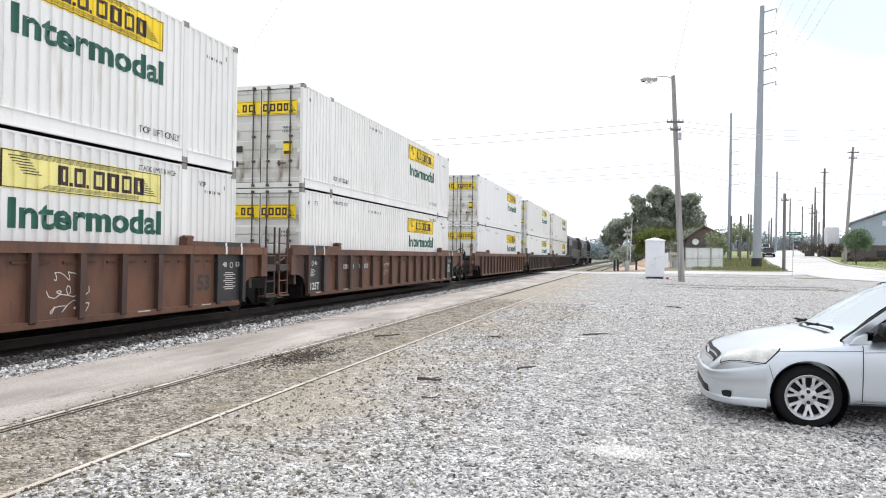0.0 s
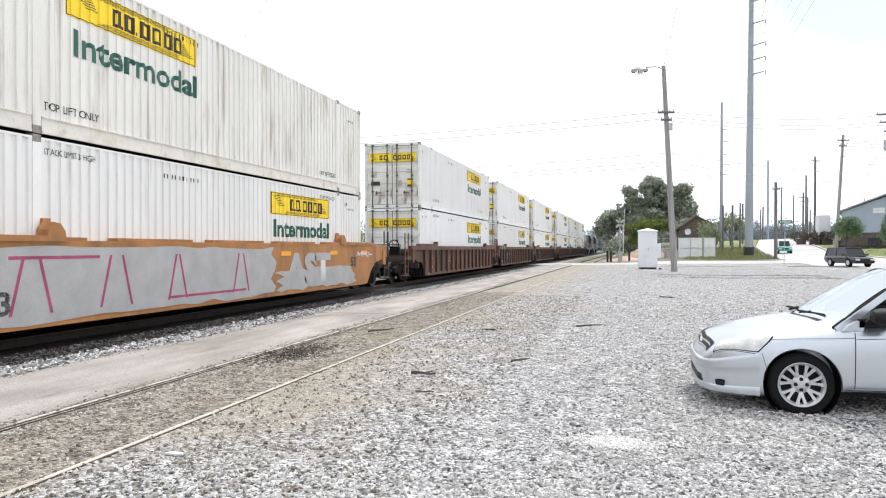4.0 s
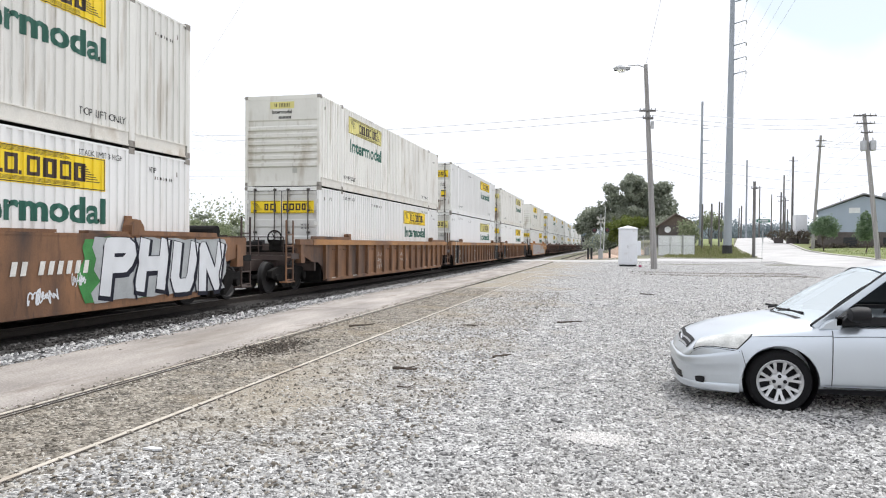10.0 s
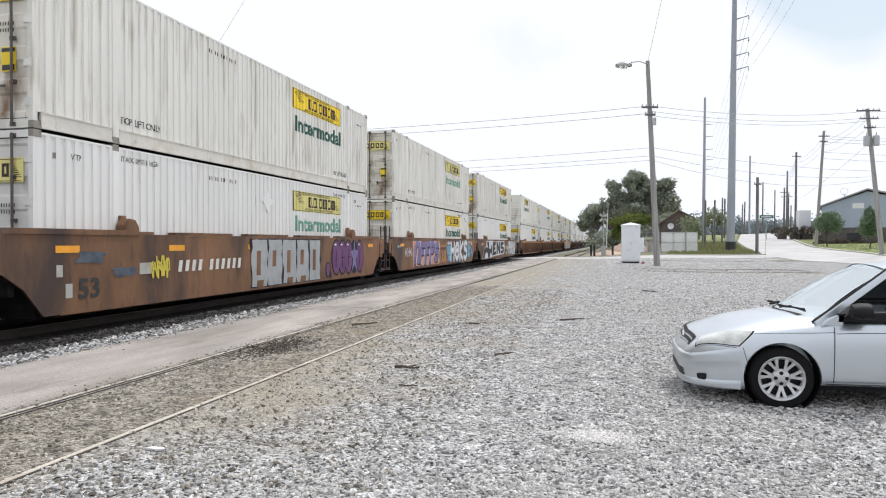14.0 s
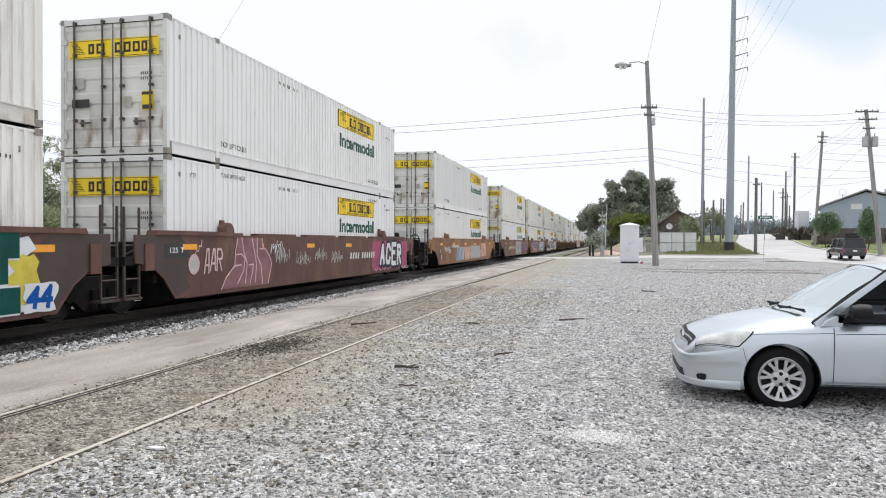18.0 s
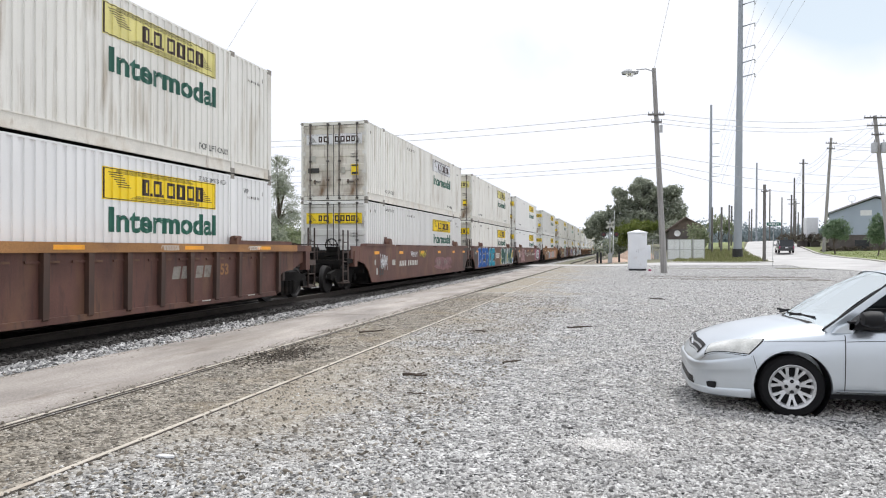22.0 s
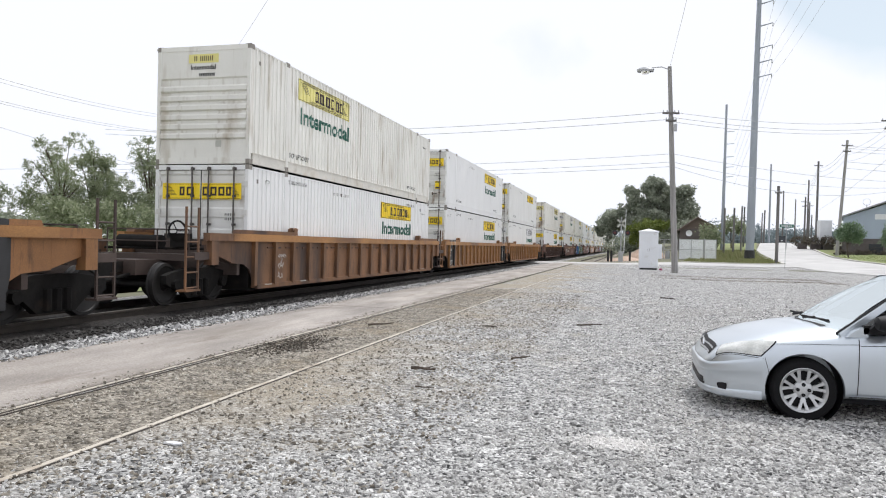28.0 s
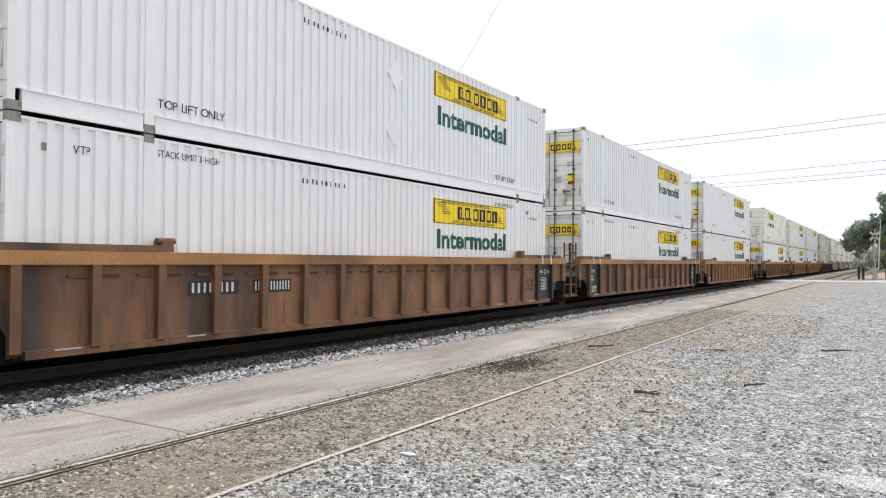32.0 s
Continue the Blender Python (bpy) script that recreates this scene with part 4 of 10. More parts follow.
def container(upper, paint="box_white", panel="yellow", rear="doors", flip=False, ink="green_ink", words=True, panel_only=False, spots=0):
    c = thing("shipping_container", "", "container", "stacked containers on the train")
    look_words = {"box_white": "white-painted", "box_bright": "bright white", "box_cream": "grimy cream-white"}[paint]
    c["label"] = (f"{look_words} corrugated steel container with yellow panel, " + ("stacked on top" if upper else "in a well car"))
    part("shell", shared("shell", b_walls, paint), paint, c)
    part("roof", shared("roof", b_roof, paint), paint, c)
    br = "rail_cream" if paint == "box_cream" else paint
    part("bottom_rail", shared("bottom_rail", b_rail, br), br, c, "deep pale bottom rail")
    for y in POSTS:
        k = part("lift_post", shared("lift_post", b_post, paint), paint, c)
        k.matrix_basis = pose(CW / 2, y, 0)
    # near-black block puts the shadow line into the gap between containers
    part("underframe", shared("underframe", b_underframe, "truck"), "truck", c, "floor beams, near-black for the shade in the gap")
    for y in (0.0, CL - 0.16, POSTS[0] - 0.08, POSTS[1] - 0.08):
        for z in (0.0, CH - 0.12):
            k = part("corner_casting", shared("corner_casting", b_casting, "casting"), "casting", c)
            k.matrix_basis = pose(CW / 2, y, z)
    for z in (0.0, CH - 0.12):
        k = part("corner_casting", shared("corner_casting", b_casting, "casting"), "casting", c)
        k.matrix_basis = pose(-CW / 2 + 0.14, 0, z)
    part("end_frame", shared("end_frame", b_end_frame(0), paint), paint, c)
    part("front_frame", shared("front_frame", b_end_frame(CL), paint), paint, c)
    cap = part("front_panel", shared("front_panel", b_front_panel, paint), paint, c)
    cap.matrix_basis = pose(0, CL - 0.03, 0, 0, 0, 180)
    if rear == "doors":
        for s in (0, 1):
            dp = "door_dirty" if paint == "box_cream" else "door_white"
            d = part("door", shared("door", b_door, dp), dp, c, "rust-stained pressed-steel door leaf" if paint == "box_cream" else "white pressed-steel door leaf")
            d.matrix_basis = pose(-1.21 + 1.22 * s, 0.0, 0)
            for x in ((0.28, 0.98) if s == 0 else (0.22, 0.92)):
                r = part("lock_rod", shared("lock_rod", b_lock_rod, "rod"), "rod", d, "upright rusty locking rod")
                r.matrix_basis = pose(x, 0, 0)
            h = part("handle", shared("handle", b_lock_handle, "rod"), "rod", d)
            h.matrix_basis = pose(0.55 if s else 0.45, 0, 0)
            for z in (0.42, 1.05, 1.75, 2.45):
                k = part("hinge", shared("hinge", b_hinge, "door_white"), "door_white", d)
                k.matrix_basis = pose(0.0 if s == 0 else 1.20, 0, z)
        part("gasket", shared("gasket", end_rects([(-0.014, 0.014, 0.15, CH - 0.13), (-1.225, -1.205, 0.15, CH - 0.13), (1.205, 1.225, 0.15, CH - 0.13), (-1.205, -0.014, CH - 0.145, CH - 0.128), (0.014, 1.205, CH - 0.145, CH - 0.128), (-1.205, -0.014, 0.145, 0.163), (0.014, 1.205, 0.145, 0.163)], -0.004), "gasket"), "gasket", c, "black door seal")
        part("placard", shared("placard", end_rects([(-1.09, -0.03, 2.07, 2.47), (0.03, 1.12, 2.07, 2.47)], -0.009), panel), panel, c, "yellow sign panel across the doors")
        part("sign_marking", shared("sign_marking", end_rects([q for x, w in ((-0.60, 0.14), (-0.40, 0.20), (0.05, 0.17), (0.27, 0.17), (0.49, 0.17), (0.70, 0.14)) for q in
             ((x, x + 0.05, 2.16, 2.38), (x + w - 0.05, x + w, 2.16, 2.38), (x + 0.05, x + w - 0.05, 2.33, 2.38), (x + 0.05, x + w - 0.05, 2.16, 2.21))] +
             [(-1.06, -0.05, 2.44, 2.45), (0.05, 1.08, 2.44, 2.45), (-1.06, -0.05, 2.09, 2.10), (0.05, 1.08, 2.09, 2.10)], -0.013), "brown_ink"),
             "brown_ink", c, "dark bars on the sign panel")
        part("wing_rule", shared("wing_rule", end_rects([(0.84 + 0.02 * i, 0.94 + 0.024 * i, 2.36 - 0.035 * i, 2.372 - 0.035 * i) for i in range(7)] +
             [(-1.04 + 0.02 * i, -0.86 + 0.03 * i, 2.38 - 0.035 * i, 2.392 - 0.035 * i) for i in range(7)], -0.013), "brown_ink"), "brown_ink", c)
        if upper:
            part("warning_label", shared("warning_label", end_rects([(0.70, 0.98, 0.92, 1.32)], -0.010), "yellow"), "yellow", c, "yellow warning label")
            part("label_marking", shared("label_marking", end_rects([(0.71, 0.97, 1.24, 1.30), (0.72, 0.96, 0.94, 1.03)], -0.014), "black_ink"), "black_ink", c)
            part("grey_plate", shared("grey_plate", end_rects([(0.28, 0.46, 1.0, 1.22)], -0.010), "rail_grey"), "rail_grey", c, "small grey data plate")
            part("black_plate", shared("black_plate", end_rects([(-1.0, -0.72, 1.42, 1.66)], -0.010), "rail_grey"), "rail_grey", c, "small grey ventilation plate")
        part("number_marking", shared("number_marking", end_rects([(0.68 + 0.05 * i, 0.70 + 0.05 * i, z, z + 0.06) for i in range(6) for z in (1.56, 1.67)], -0.010), "black_ink"), "black_ink", c)
        part("data_plate", shared("data_plate", end_rects([(-1.02, -0.58, 1.02, 1.20)], -0.010), "black_ink"), "black_ink", c, "small black data plate")
    else:
        p = part("end_panel", shared("end_panel", b_front_panel, paint), paint, c, "closed end pressed in level ridges")
        p.matrix_basis = pose(0, 0.0, 0)
        part("placard", shared("small_placard", end_rects([(-0.42, 0.42, 2.50, 2.72)], -0.006), panel), panel, c, "small yellow sign panel")
        part("sign_marking", shared("small_marking", end_rects([(-0.26 + 0.055 * i, -0.235 + 0.055 * i, 2.55, 2.67) for i in (0, 1, 3, 4, 5, 6, 7, 8, 9)], -0.010), "brown_ink"), "brown_ink", c)
        bm = text_bm("Intermodal", 0.16, 0.004)
        for v in bm.verts:
            v.co = (v.co.x - 0.36, -0.008, v.co.y + 2.34)
        part("lettering", shared("small_lettering", lambda: bm, "black_ink"), "black_ink", c)
        part("number_marking", shared("end_number_marking", end_rects([(-0.12 + 0.05 * i, -0.085 + 0.05 * i, 2.17, 2.25) for i in range(9)], -0.006), "black_ink"), "black_ink", c)
        part("grey_plate", shared("end_plate", end_rects([(0.36, 0.52, 0.42, 0.58)], 0.022), "rail_grey"), "rail_grey", c)
    # side panel and lettering on the side that faces the yard
    y0 = 2.6 if flip else CL - 6.47
    zp = 2.08 if upper else 2.02
    k = "flip" if flip else "std"
    u = "u" if upper else "l"
    part("yellow_panel", shared("yellow_panel" + k + u, lambda: bars_on_side([(y0, y0 + 3.74, zp, zp + 0.60)], 0.004), panel), panel, c,
         "yellow side panel with brown border")
    part("panel_rule", shared("panel_rule" + k + u, lambda: bars_on_side(panel_rule(y0, zp), 0.007), "brown_ink"), "brown_ink", c)
    blocks = []
    for a, w in ((1.13, 0.22), (1.46, 0.27), (1.90, 0.29), (2.26, 0.28), (2.61, 0.29), (2.96, 0.26)):
        blocks += [(y0 + a, y0 + a + 0.085, zp + 0.14, zp + 0.46), (y0 + a + w - 0.085, y0 + a + w, zp + 0.14, zp + 0.46),
                   (y0 + a + 0.085, y0 + a + w - 0.085, zp + 0.40, zp + 0.46), (y0 + a + 0.085, y0 + a + w - 0.085, zp + 0.14, zp + 0.20)]
    blocks += [(y0 + 1.375, y0 + 1.43, zp + 0.14, zp + 0.20), (y0 + 1.76, y0 + 1.815, zp + 0.14, zp + 0.20)]
    part("panel_marking", shared("panel_marking" + k + u, lambda: bars_on_side(blocks, 0.007), "brown_ink"), "brown_ink", c, "row of dark plain blocks")["kind"] = "stuff"
    if not panel_only:
        part("lettering", shared("lettering" + k, lambda: letters_on_side("Intermodal", y0 + 0.17, 1.42, 3.58, 0.47, 0.006, 0.030), ink), ink, c,
             "large green lettering")
    ends = ((POSTS[0] + 0.15, 0), (POSTS[1] - 1.42, 1))
    if upper:
        for y, e in ends:
            part("stencil", shared("stencil_lift%d" % e, lambda: letters_on_side("TOP LIFT ONLY", y, 0.40, 1.26, 0.135, 0.006), "black_ink"), "black_ink", c)
    else:
        for y, e in ends:
            part("stencil", shared("stencil_stack%d" % e, lambda: letters_on_side("STACK LIMIT 3 HIGH", y, CH - 0.30, 1.15, 0.105, 0.006), "black_ink"), "black_ink", c)
        for y, e in ((0.85, 0), (CL - 1.45, 1)):
            part("stencil", shared("stencil_vtp%d" % e, lambda: letters_on_side("VTP", y, CH - 0.42, 0.24, 0.11, 0.006), "black_ink"), "black_ink", c)
    part("serial_marking", shared("serial_marking" + u, lambda: bars_on_side([(5.2 + 0.13 * i, 5.235 + 0.13 * i, CH - 0.39, CH - 0.30) for i in range(10)] +
         [(CL - 1.25 + 0.10 * i, CL - 1.22 + 0.10 * i, CH - 0.55, CH - 0.49) for i in range(7)], 0.006), "steel_dark"), "steel_dark", c)
    part("tie_hole", shared("tie_hole", lambda: bars_on_side([(0.43, 0.49, 2.50, 2.60), (CL - 0.49, CL - 0.43, 2.50, 2.60)], 0.005), "casting"), "casting", c)
    # repair patches: lozenge plates welded over the folds
    for cy, cz in ((8.05, 0.95), (8.1, 2.2)) if spots else ():
        def patch():
            bm = bmesh.new()
            if cz:
                prism(bm, [(cy - 0.28, cz), (cy, cz - 0.30), (cy + 0.28, cz), (cy, cz + 0.30)], CW / 2 - 0.03, CW / 2 + 0.012)
            return bm
        part("patch", shared("patch%d" % (cz > 2), patch, paint), paint, c, "lozenge repair plate")
    return c


# ---- well cars ----
def b_wheelset():
    bm = bmesh.new()
    for s in (-1, 1):
        x = s * 0.755
        prof = [(0.07, x - s * 0.07), (0.30, x - s * 0.05), (0.40, x - s * 0.065), (0.455, x - s * 0.065), (0.48, x - s * 0.07),
                (0.48, x - s * 0.045), (0.455, x - s * 0.03), (0.45, x + s * 0.07), (0.39, x + s * 0.075), (0.37, x + s * 0.05), (0.14, x + s * 0.03), (0.09, x + s * 0.09), (0.02, x + s * 0.09)]
        lathe(bm, prof, (0, 0, 0), 0, 24)
    rod(bm, (-0.9, 0, 0), (0.9, 0, 0), 0.085, n=10)
    return bm


def b_side_frame():
    bm = bmesh.new()
    for s in (-1, 1):
        x0, x1 = sorted((s * 0.90, s * 1.04))
        out = [(-1.18, 0.02), (-1.18, 0.20), (-0.95, 0.26), (-0.45, 0.34), (0.45, 0.34), (0.95, 0.26), (1.18, 0.20), (1.18, 0.02), (0.98, -0.06), (0.72, -0.06),
               (0.42, -0.30), (-0.42, -0.30), (-0.72, -0.06), (-0.98, -0.06)]
        prism(bm, out, x0, x1)
        for y in (-0.89, 0.89):
            rod(bm, (s * 1.0, y, 0), (s * 1.13, y, 0), 0.11, n=10)
        for y in (-0.22, 0, 0.22):
            rod(bm, (s * 1.05, y, -0.26), (s * 1.05, y, 0.10), 0.075, n=8)
    box(bm, -0.95, 0.95, -0.22, 0.22, -0.12, 0.26)
    return bm


END = [(-1.0, 1.22), (-1.0, 1.04), (-0.42, 1.0), (-0.18, 0.88), (-0.06, 0.70), (0.14, 0.40)]


def outline(end, top):
    """A car side's outline: the same arched end at both ends."""
    return end + [(CL - y, z) for y, z in end[::-1]] + [(CL - end[0][0], top), (end[0][0], top)]


def well_side_ribbed():
    bm = bmesh.new()
    prism(bm, outline(END, 1.55), 1.44, 1.47)
    return bm


def b_bulkhead():
    bm = bmesh.new()
    box(bm, -1.40, 1.40, -0.10, -0.05, 0.36, 1.30)
    for s in (-1, 1):
        box(bm, *sorted((s * 1.335, s * 1.365)), -0.05, 1.05, 0.36, 1.25)
    return bm


def b_top_chord():
    bm = bmesh.new()
    box(bm, 1.36, 1.575, -1.05, CL + 1.05, 1.55, 1.725)
    return bm


def b_bottom_chord():
    bm = bmesh.new()
    box(bm, 1.472, 1.53, 0.14, CL - 0.14, 0.39, 0.50)
    return bm


def b_end_riser():
    bm = bmesh.new()
    prism(bm, [(-0.75, 1.727), (2.1, 1.727), (2.1, 1.82), (-0.70, 1.82)], 1.33, 1.56)
    return bm


def b_guide():
    bm = bmesh.new()
    prism(bm, [(1.93, 1.728), (2.34, 1.728), (2.30, 1.90), (2.20, 2.02), (2.04, 2.04), (1.95, 1.92)], 1.34, 1.555)
    box(bm, 1.30, 1.36, 2.04, 2.20, 1.86, 2.10)
    rod(bm, (1.48, 2.0, 1.93), (1.48, 2.24, 1.93), 0.04, n=8)
    return bm


def b_small_guide():
    bm = bmesh.new()
    prism(bm, [(2.02, 1.728), (2.24, 1.728), (2.22, 1.88), (2.14, 1.93), (2.04, 1.90)], 1.36, 1.555)
    rod(bm, (1.50, 1.98, 1.89), (1.50, 2.28, 1.89), 0.045, n=8)
    return bm


def b_rib():
    bm = bmesh.new()
    prism(bm, [(1.472, 0.42), (1.56, 0.48), (1.57, 1.40), (1.57, 1.548), (1.472, 1.548)], -0.065, 0.065, 1)
    return bm


def b_gusset():
    bm = bmesh.new()
    box(bm, 1.472, 1.50, -0.36, 0.36, 1.38, 1.42)
    return bm


def well_side_smooth():
    bm = bmesh.new()
    for s in (1,):
        x0, x1 = sorted((s * 1.49, s * 1.53))
        prism(bm, outline([(-1.35, 1.18), (-0.85, 1.10), (-0.45, 0.85), (-0.05, 0.40)], 1.725), x0, x1)
        box(bm, *sorted((s * 1.30, s * 1.535)), 0.2, CL - 0.2, 1.70, 1.745)
        box(bm, *sorted((s * 1.40, s * 1.538)), 0.3, CL - 0.3, 0.385, 0.43)
    return bm


def b_floor():
    bm = bmesh.new()
    box(bm, -1.44, 1.44, 0.05, CL - 0.05, 0.38, 0.44)
    for y in (0.3, 2.0, 8.0, 14.1, 15.8):
        box(bm, -1.36, 1.36, y - 0.2, y + 0.2, 0.44, 0.498)
    return bm


# pieces of the frame over the running gear behind the well
END_PIECES = (("bulkhead", ((-1.40, 1.40, -0.62, -0.50, 0.75, 1.58),)), ("deck", ((-1.38, 1.38, -1.30, -0.60, 1.10, 1.24),)),
              ("draught_sill", ((-0.42, 0.42, -2.1, -0.3, 0.80, 1.12),)), ("corner_post", ((1.36, 1.56, -1.08, -0.80, 1.02, 1.55),)),
              ("corner_post", ((-1.56, -1.36, -1.08, -0.80, 1.02, 1.55),)), ("step", ((1.30, 1.50, -1.62, -1.05, 1.14, 1.30),)),
              ("step", ((-1.50, -1.30, -1.62, -1.05, 1.14, 1.30),)))


def b_boxes(boxes):
    def f():
        bm = bmesh.new()
        for b in boxes:
            box(bm, *b)
        return bm
    return f


def b_bracket():
    bm = bmesh.new()
    prism(bm, [(-0.62, 1.55), (-1.30, 1.32), (-1.30, 1.10), (-0.62, 1.0)], 1.18, 1.26)
    return bm


def b_ladder():
    bm = bmesh.new()
    for y in (-1.60, -1.16):
        box(bm, 1.45, 1.49, y - 0.018, y + 0.018, 0.50, 2.25)
    for z in (0.56, 0.88, 1.20, 1.52, 1.84):
        rod(bm, (1.47, -1.60, z), (1.47, -1.16, z), 0.018, n=6)
    box(bm, 1.28, 1.52, -1.64, -1.12, 0.48, 0.52)
    return bm


def b_handrail():
    bm = bmesh.new()
    for x in (-1.1, 0.2, 1.0):
        rod(bm, (x, -1.35, 1.22), (x, -1.35, 1.78), 0.018, n=6)
    rod(bm, (-1.1, -1.35, 1.78), (1.0, -1.35, 1.78), 0.018, n=6)
    rod(bm, (-1.1, -1.35, 1.52), (1.0, -1.35, 1.52), 0.016, n=6)
    return bm


def b_coupler():
    bm = bmesh.new()
    box(bm, -0.12, 0.12, -3.72, -2.0, 0.86, 1.08)
    box(bm, -0.20, 0.22, -3.78, -3.45, 0.82, 1.12)
    rod(bm, (0.35, -2.2, 0.95), (0.20, -3.6, 0.70), 0.035, n=8)
    return bm


def b_brake_gear():
    bm = bmesh.new()
    rod(bm, (-1.0, -1.05, 1.50), (0.1, -1.05, 1.50), 0.16, n=14)
    lathe(bm, [(0.20, -0.02), (0.24, 0.0), (0.20, 0.02)], (0.75, -1.42, 1.75), 1, 16)
    for i in range(3):
        a = 2.1 * i
        rod(bm, (0.75, -1.42, 1.75), (0.75 + 0.2 * math.cos(a), -1.42, 1.75 + 0.2 * math.sin(a)), 0.012, n=5)
    box(bm, 0.55, 0.95, -1.38, -1.15, 1.40, 1.70)
    rod(bm, (0.3, -1.2, 1.35), (1.2, -1.2, 1.45), 0.03, n=6)
    rod(bm, (-1.2, -1.3, 1.35), (1.2, -0.8, 1.36), 0.03, n=6)
    return bm


def side_rects(rects, x):
    def f():
        bm = bmesh.new()
        for y0, y1, z0, z1 in rects:
            bm.faces.new([bm.verts.new(p) for p in ((x, y0, z0), (x, y1, z0), (x, y1, z1), (x, y0, z1))])
        return bm
    return f


def flat_letters(words, y0, z0, width, height, x, bold=0.0, shear=0.0):
    def f():
        bm = text_bm(words, 1.0, bold, shear)
        xs, ys = [v.co.x for v in bm.verts], [v.co.y for v in bm.verts]
        sx, sy = width / (max(xs) - min(xs)), height / (max(ys) - min(ys))
        for v in bm.verts:
            v.co = (x, y0 + (v.co.x - min(xs)) * sx, z0 + (v.co.y - min(ys)) * sy)
        return bm
    return f


def b_end_beam(kind):
    """The side carried on past the well over the running gear, at a car's coupled end."""
    def f():
        bm = bmesh.new()
        if kind == "ribbed":
            prism(bm, [(-1.98, 1.34), (-1.003, 1.06), (-1.003, 1.548), (-1.98, 1.548)], 1.44, 1.47)
            box(bm, 1.40, 1.565, -2.02, -1.053, 1.552, 1.72)
        else:
            prism(bm, [(-2.15, 1.30), (-1.353, 1.185), (-1.353, 1.722), (-2.15, 1.722)], 1.495, 1.528)
        box(bm, 1.34, 1.438, -1.98, -1.1, 1.46, 1.54)
        return bm
    return f


AXLE_Z = 0.152 + 0.45
TRUCKS = []                      # running gear whose wheels turn


def running_gear(car, y, k):
    t = part("running_gear", shared("side_frame", b_side_frame, "truck"), "truck", car, "greasy cast-steel bogie frame")
    t.matrix_basis = pose(0, y, AXLE_Z)
    for a in (-0.89, 0.89):
        w = part("wheelset", shared("wheelset", b_wheelset, "wheel", True), "wheel", t, "steel wheels on their axle")
        w.matrix_basis = pose(0, a, 0)
        TRUCKS.append((w, k, y + a))
    return t


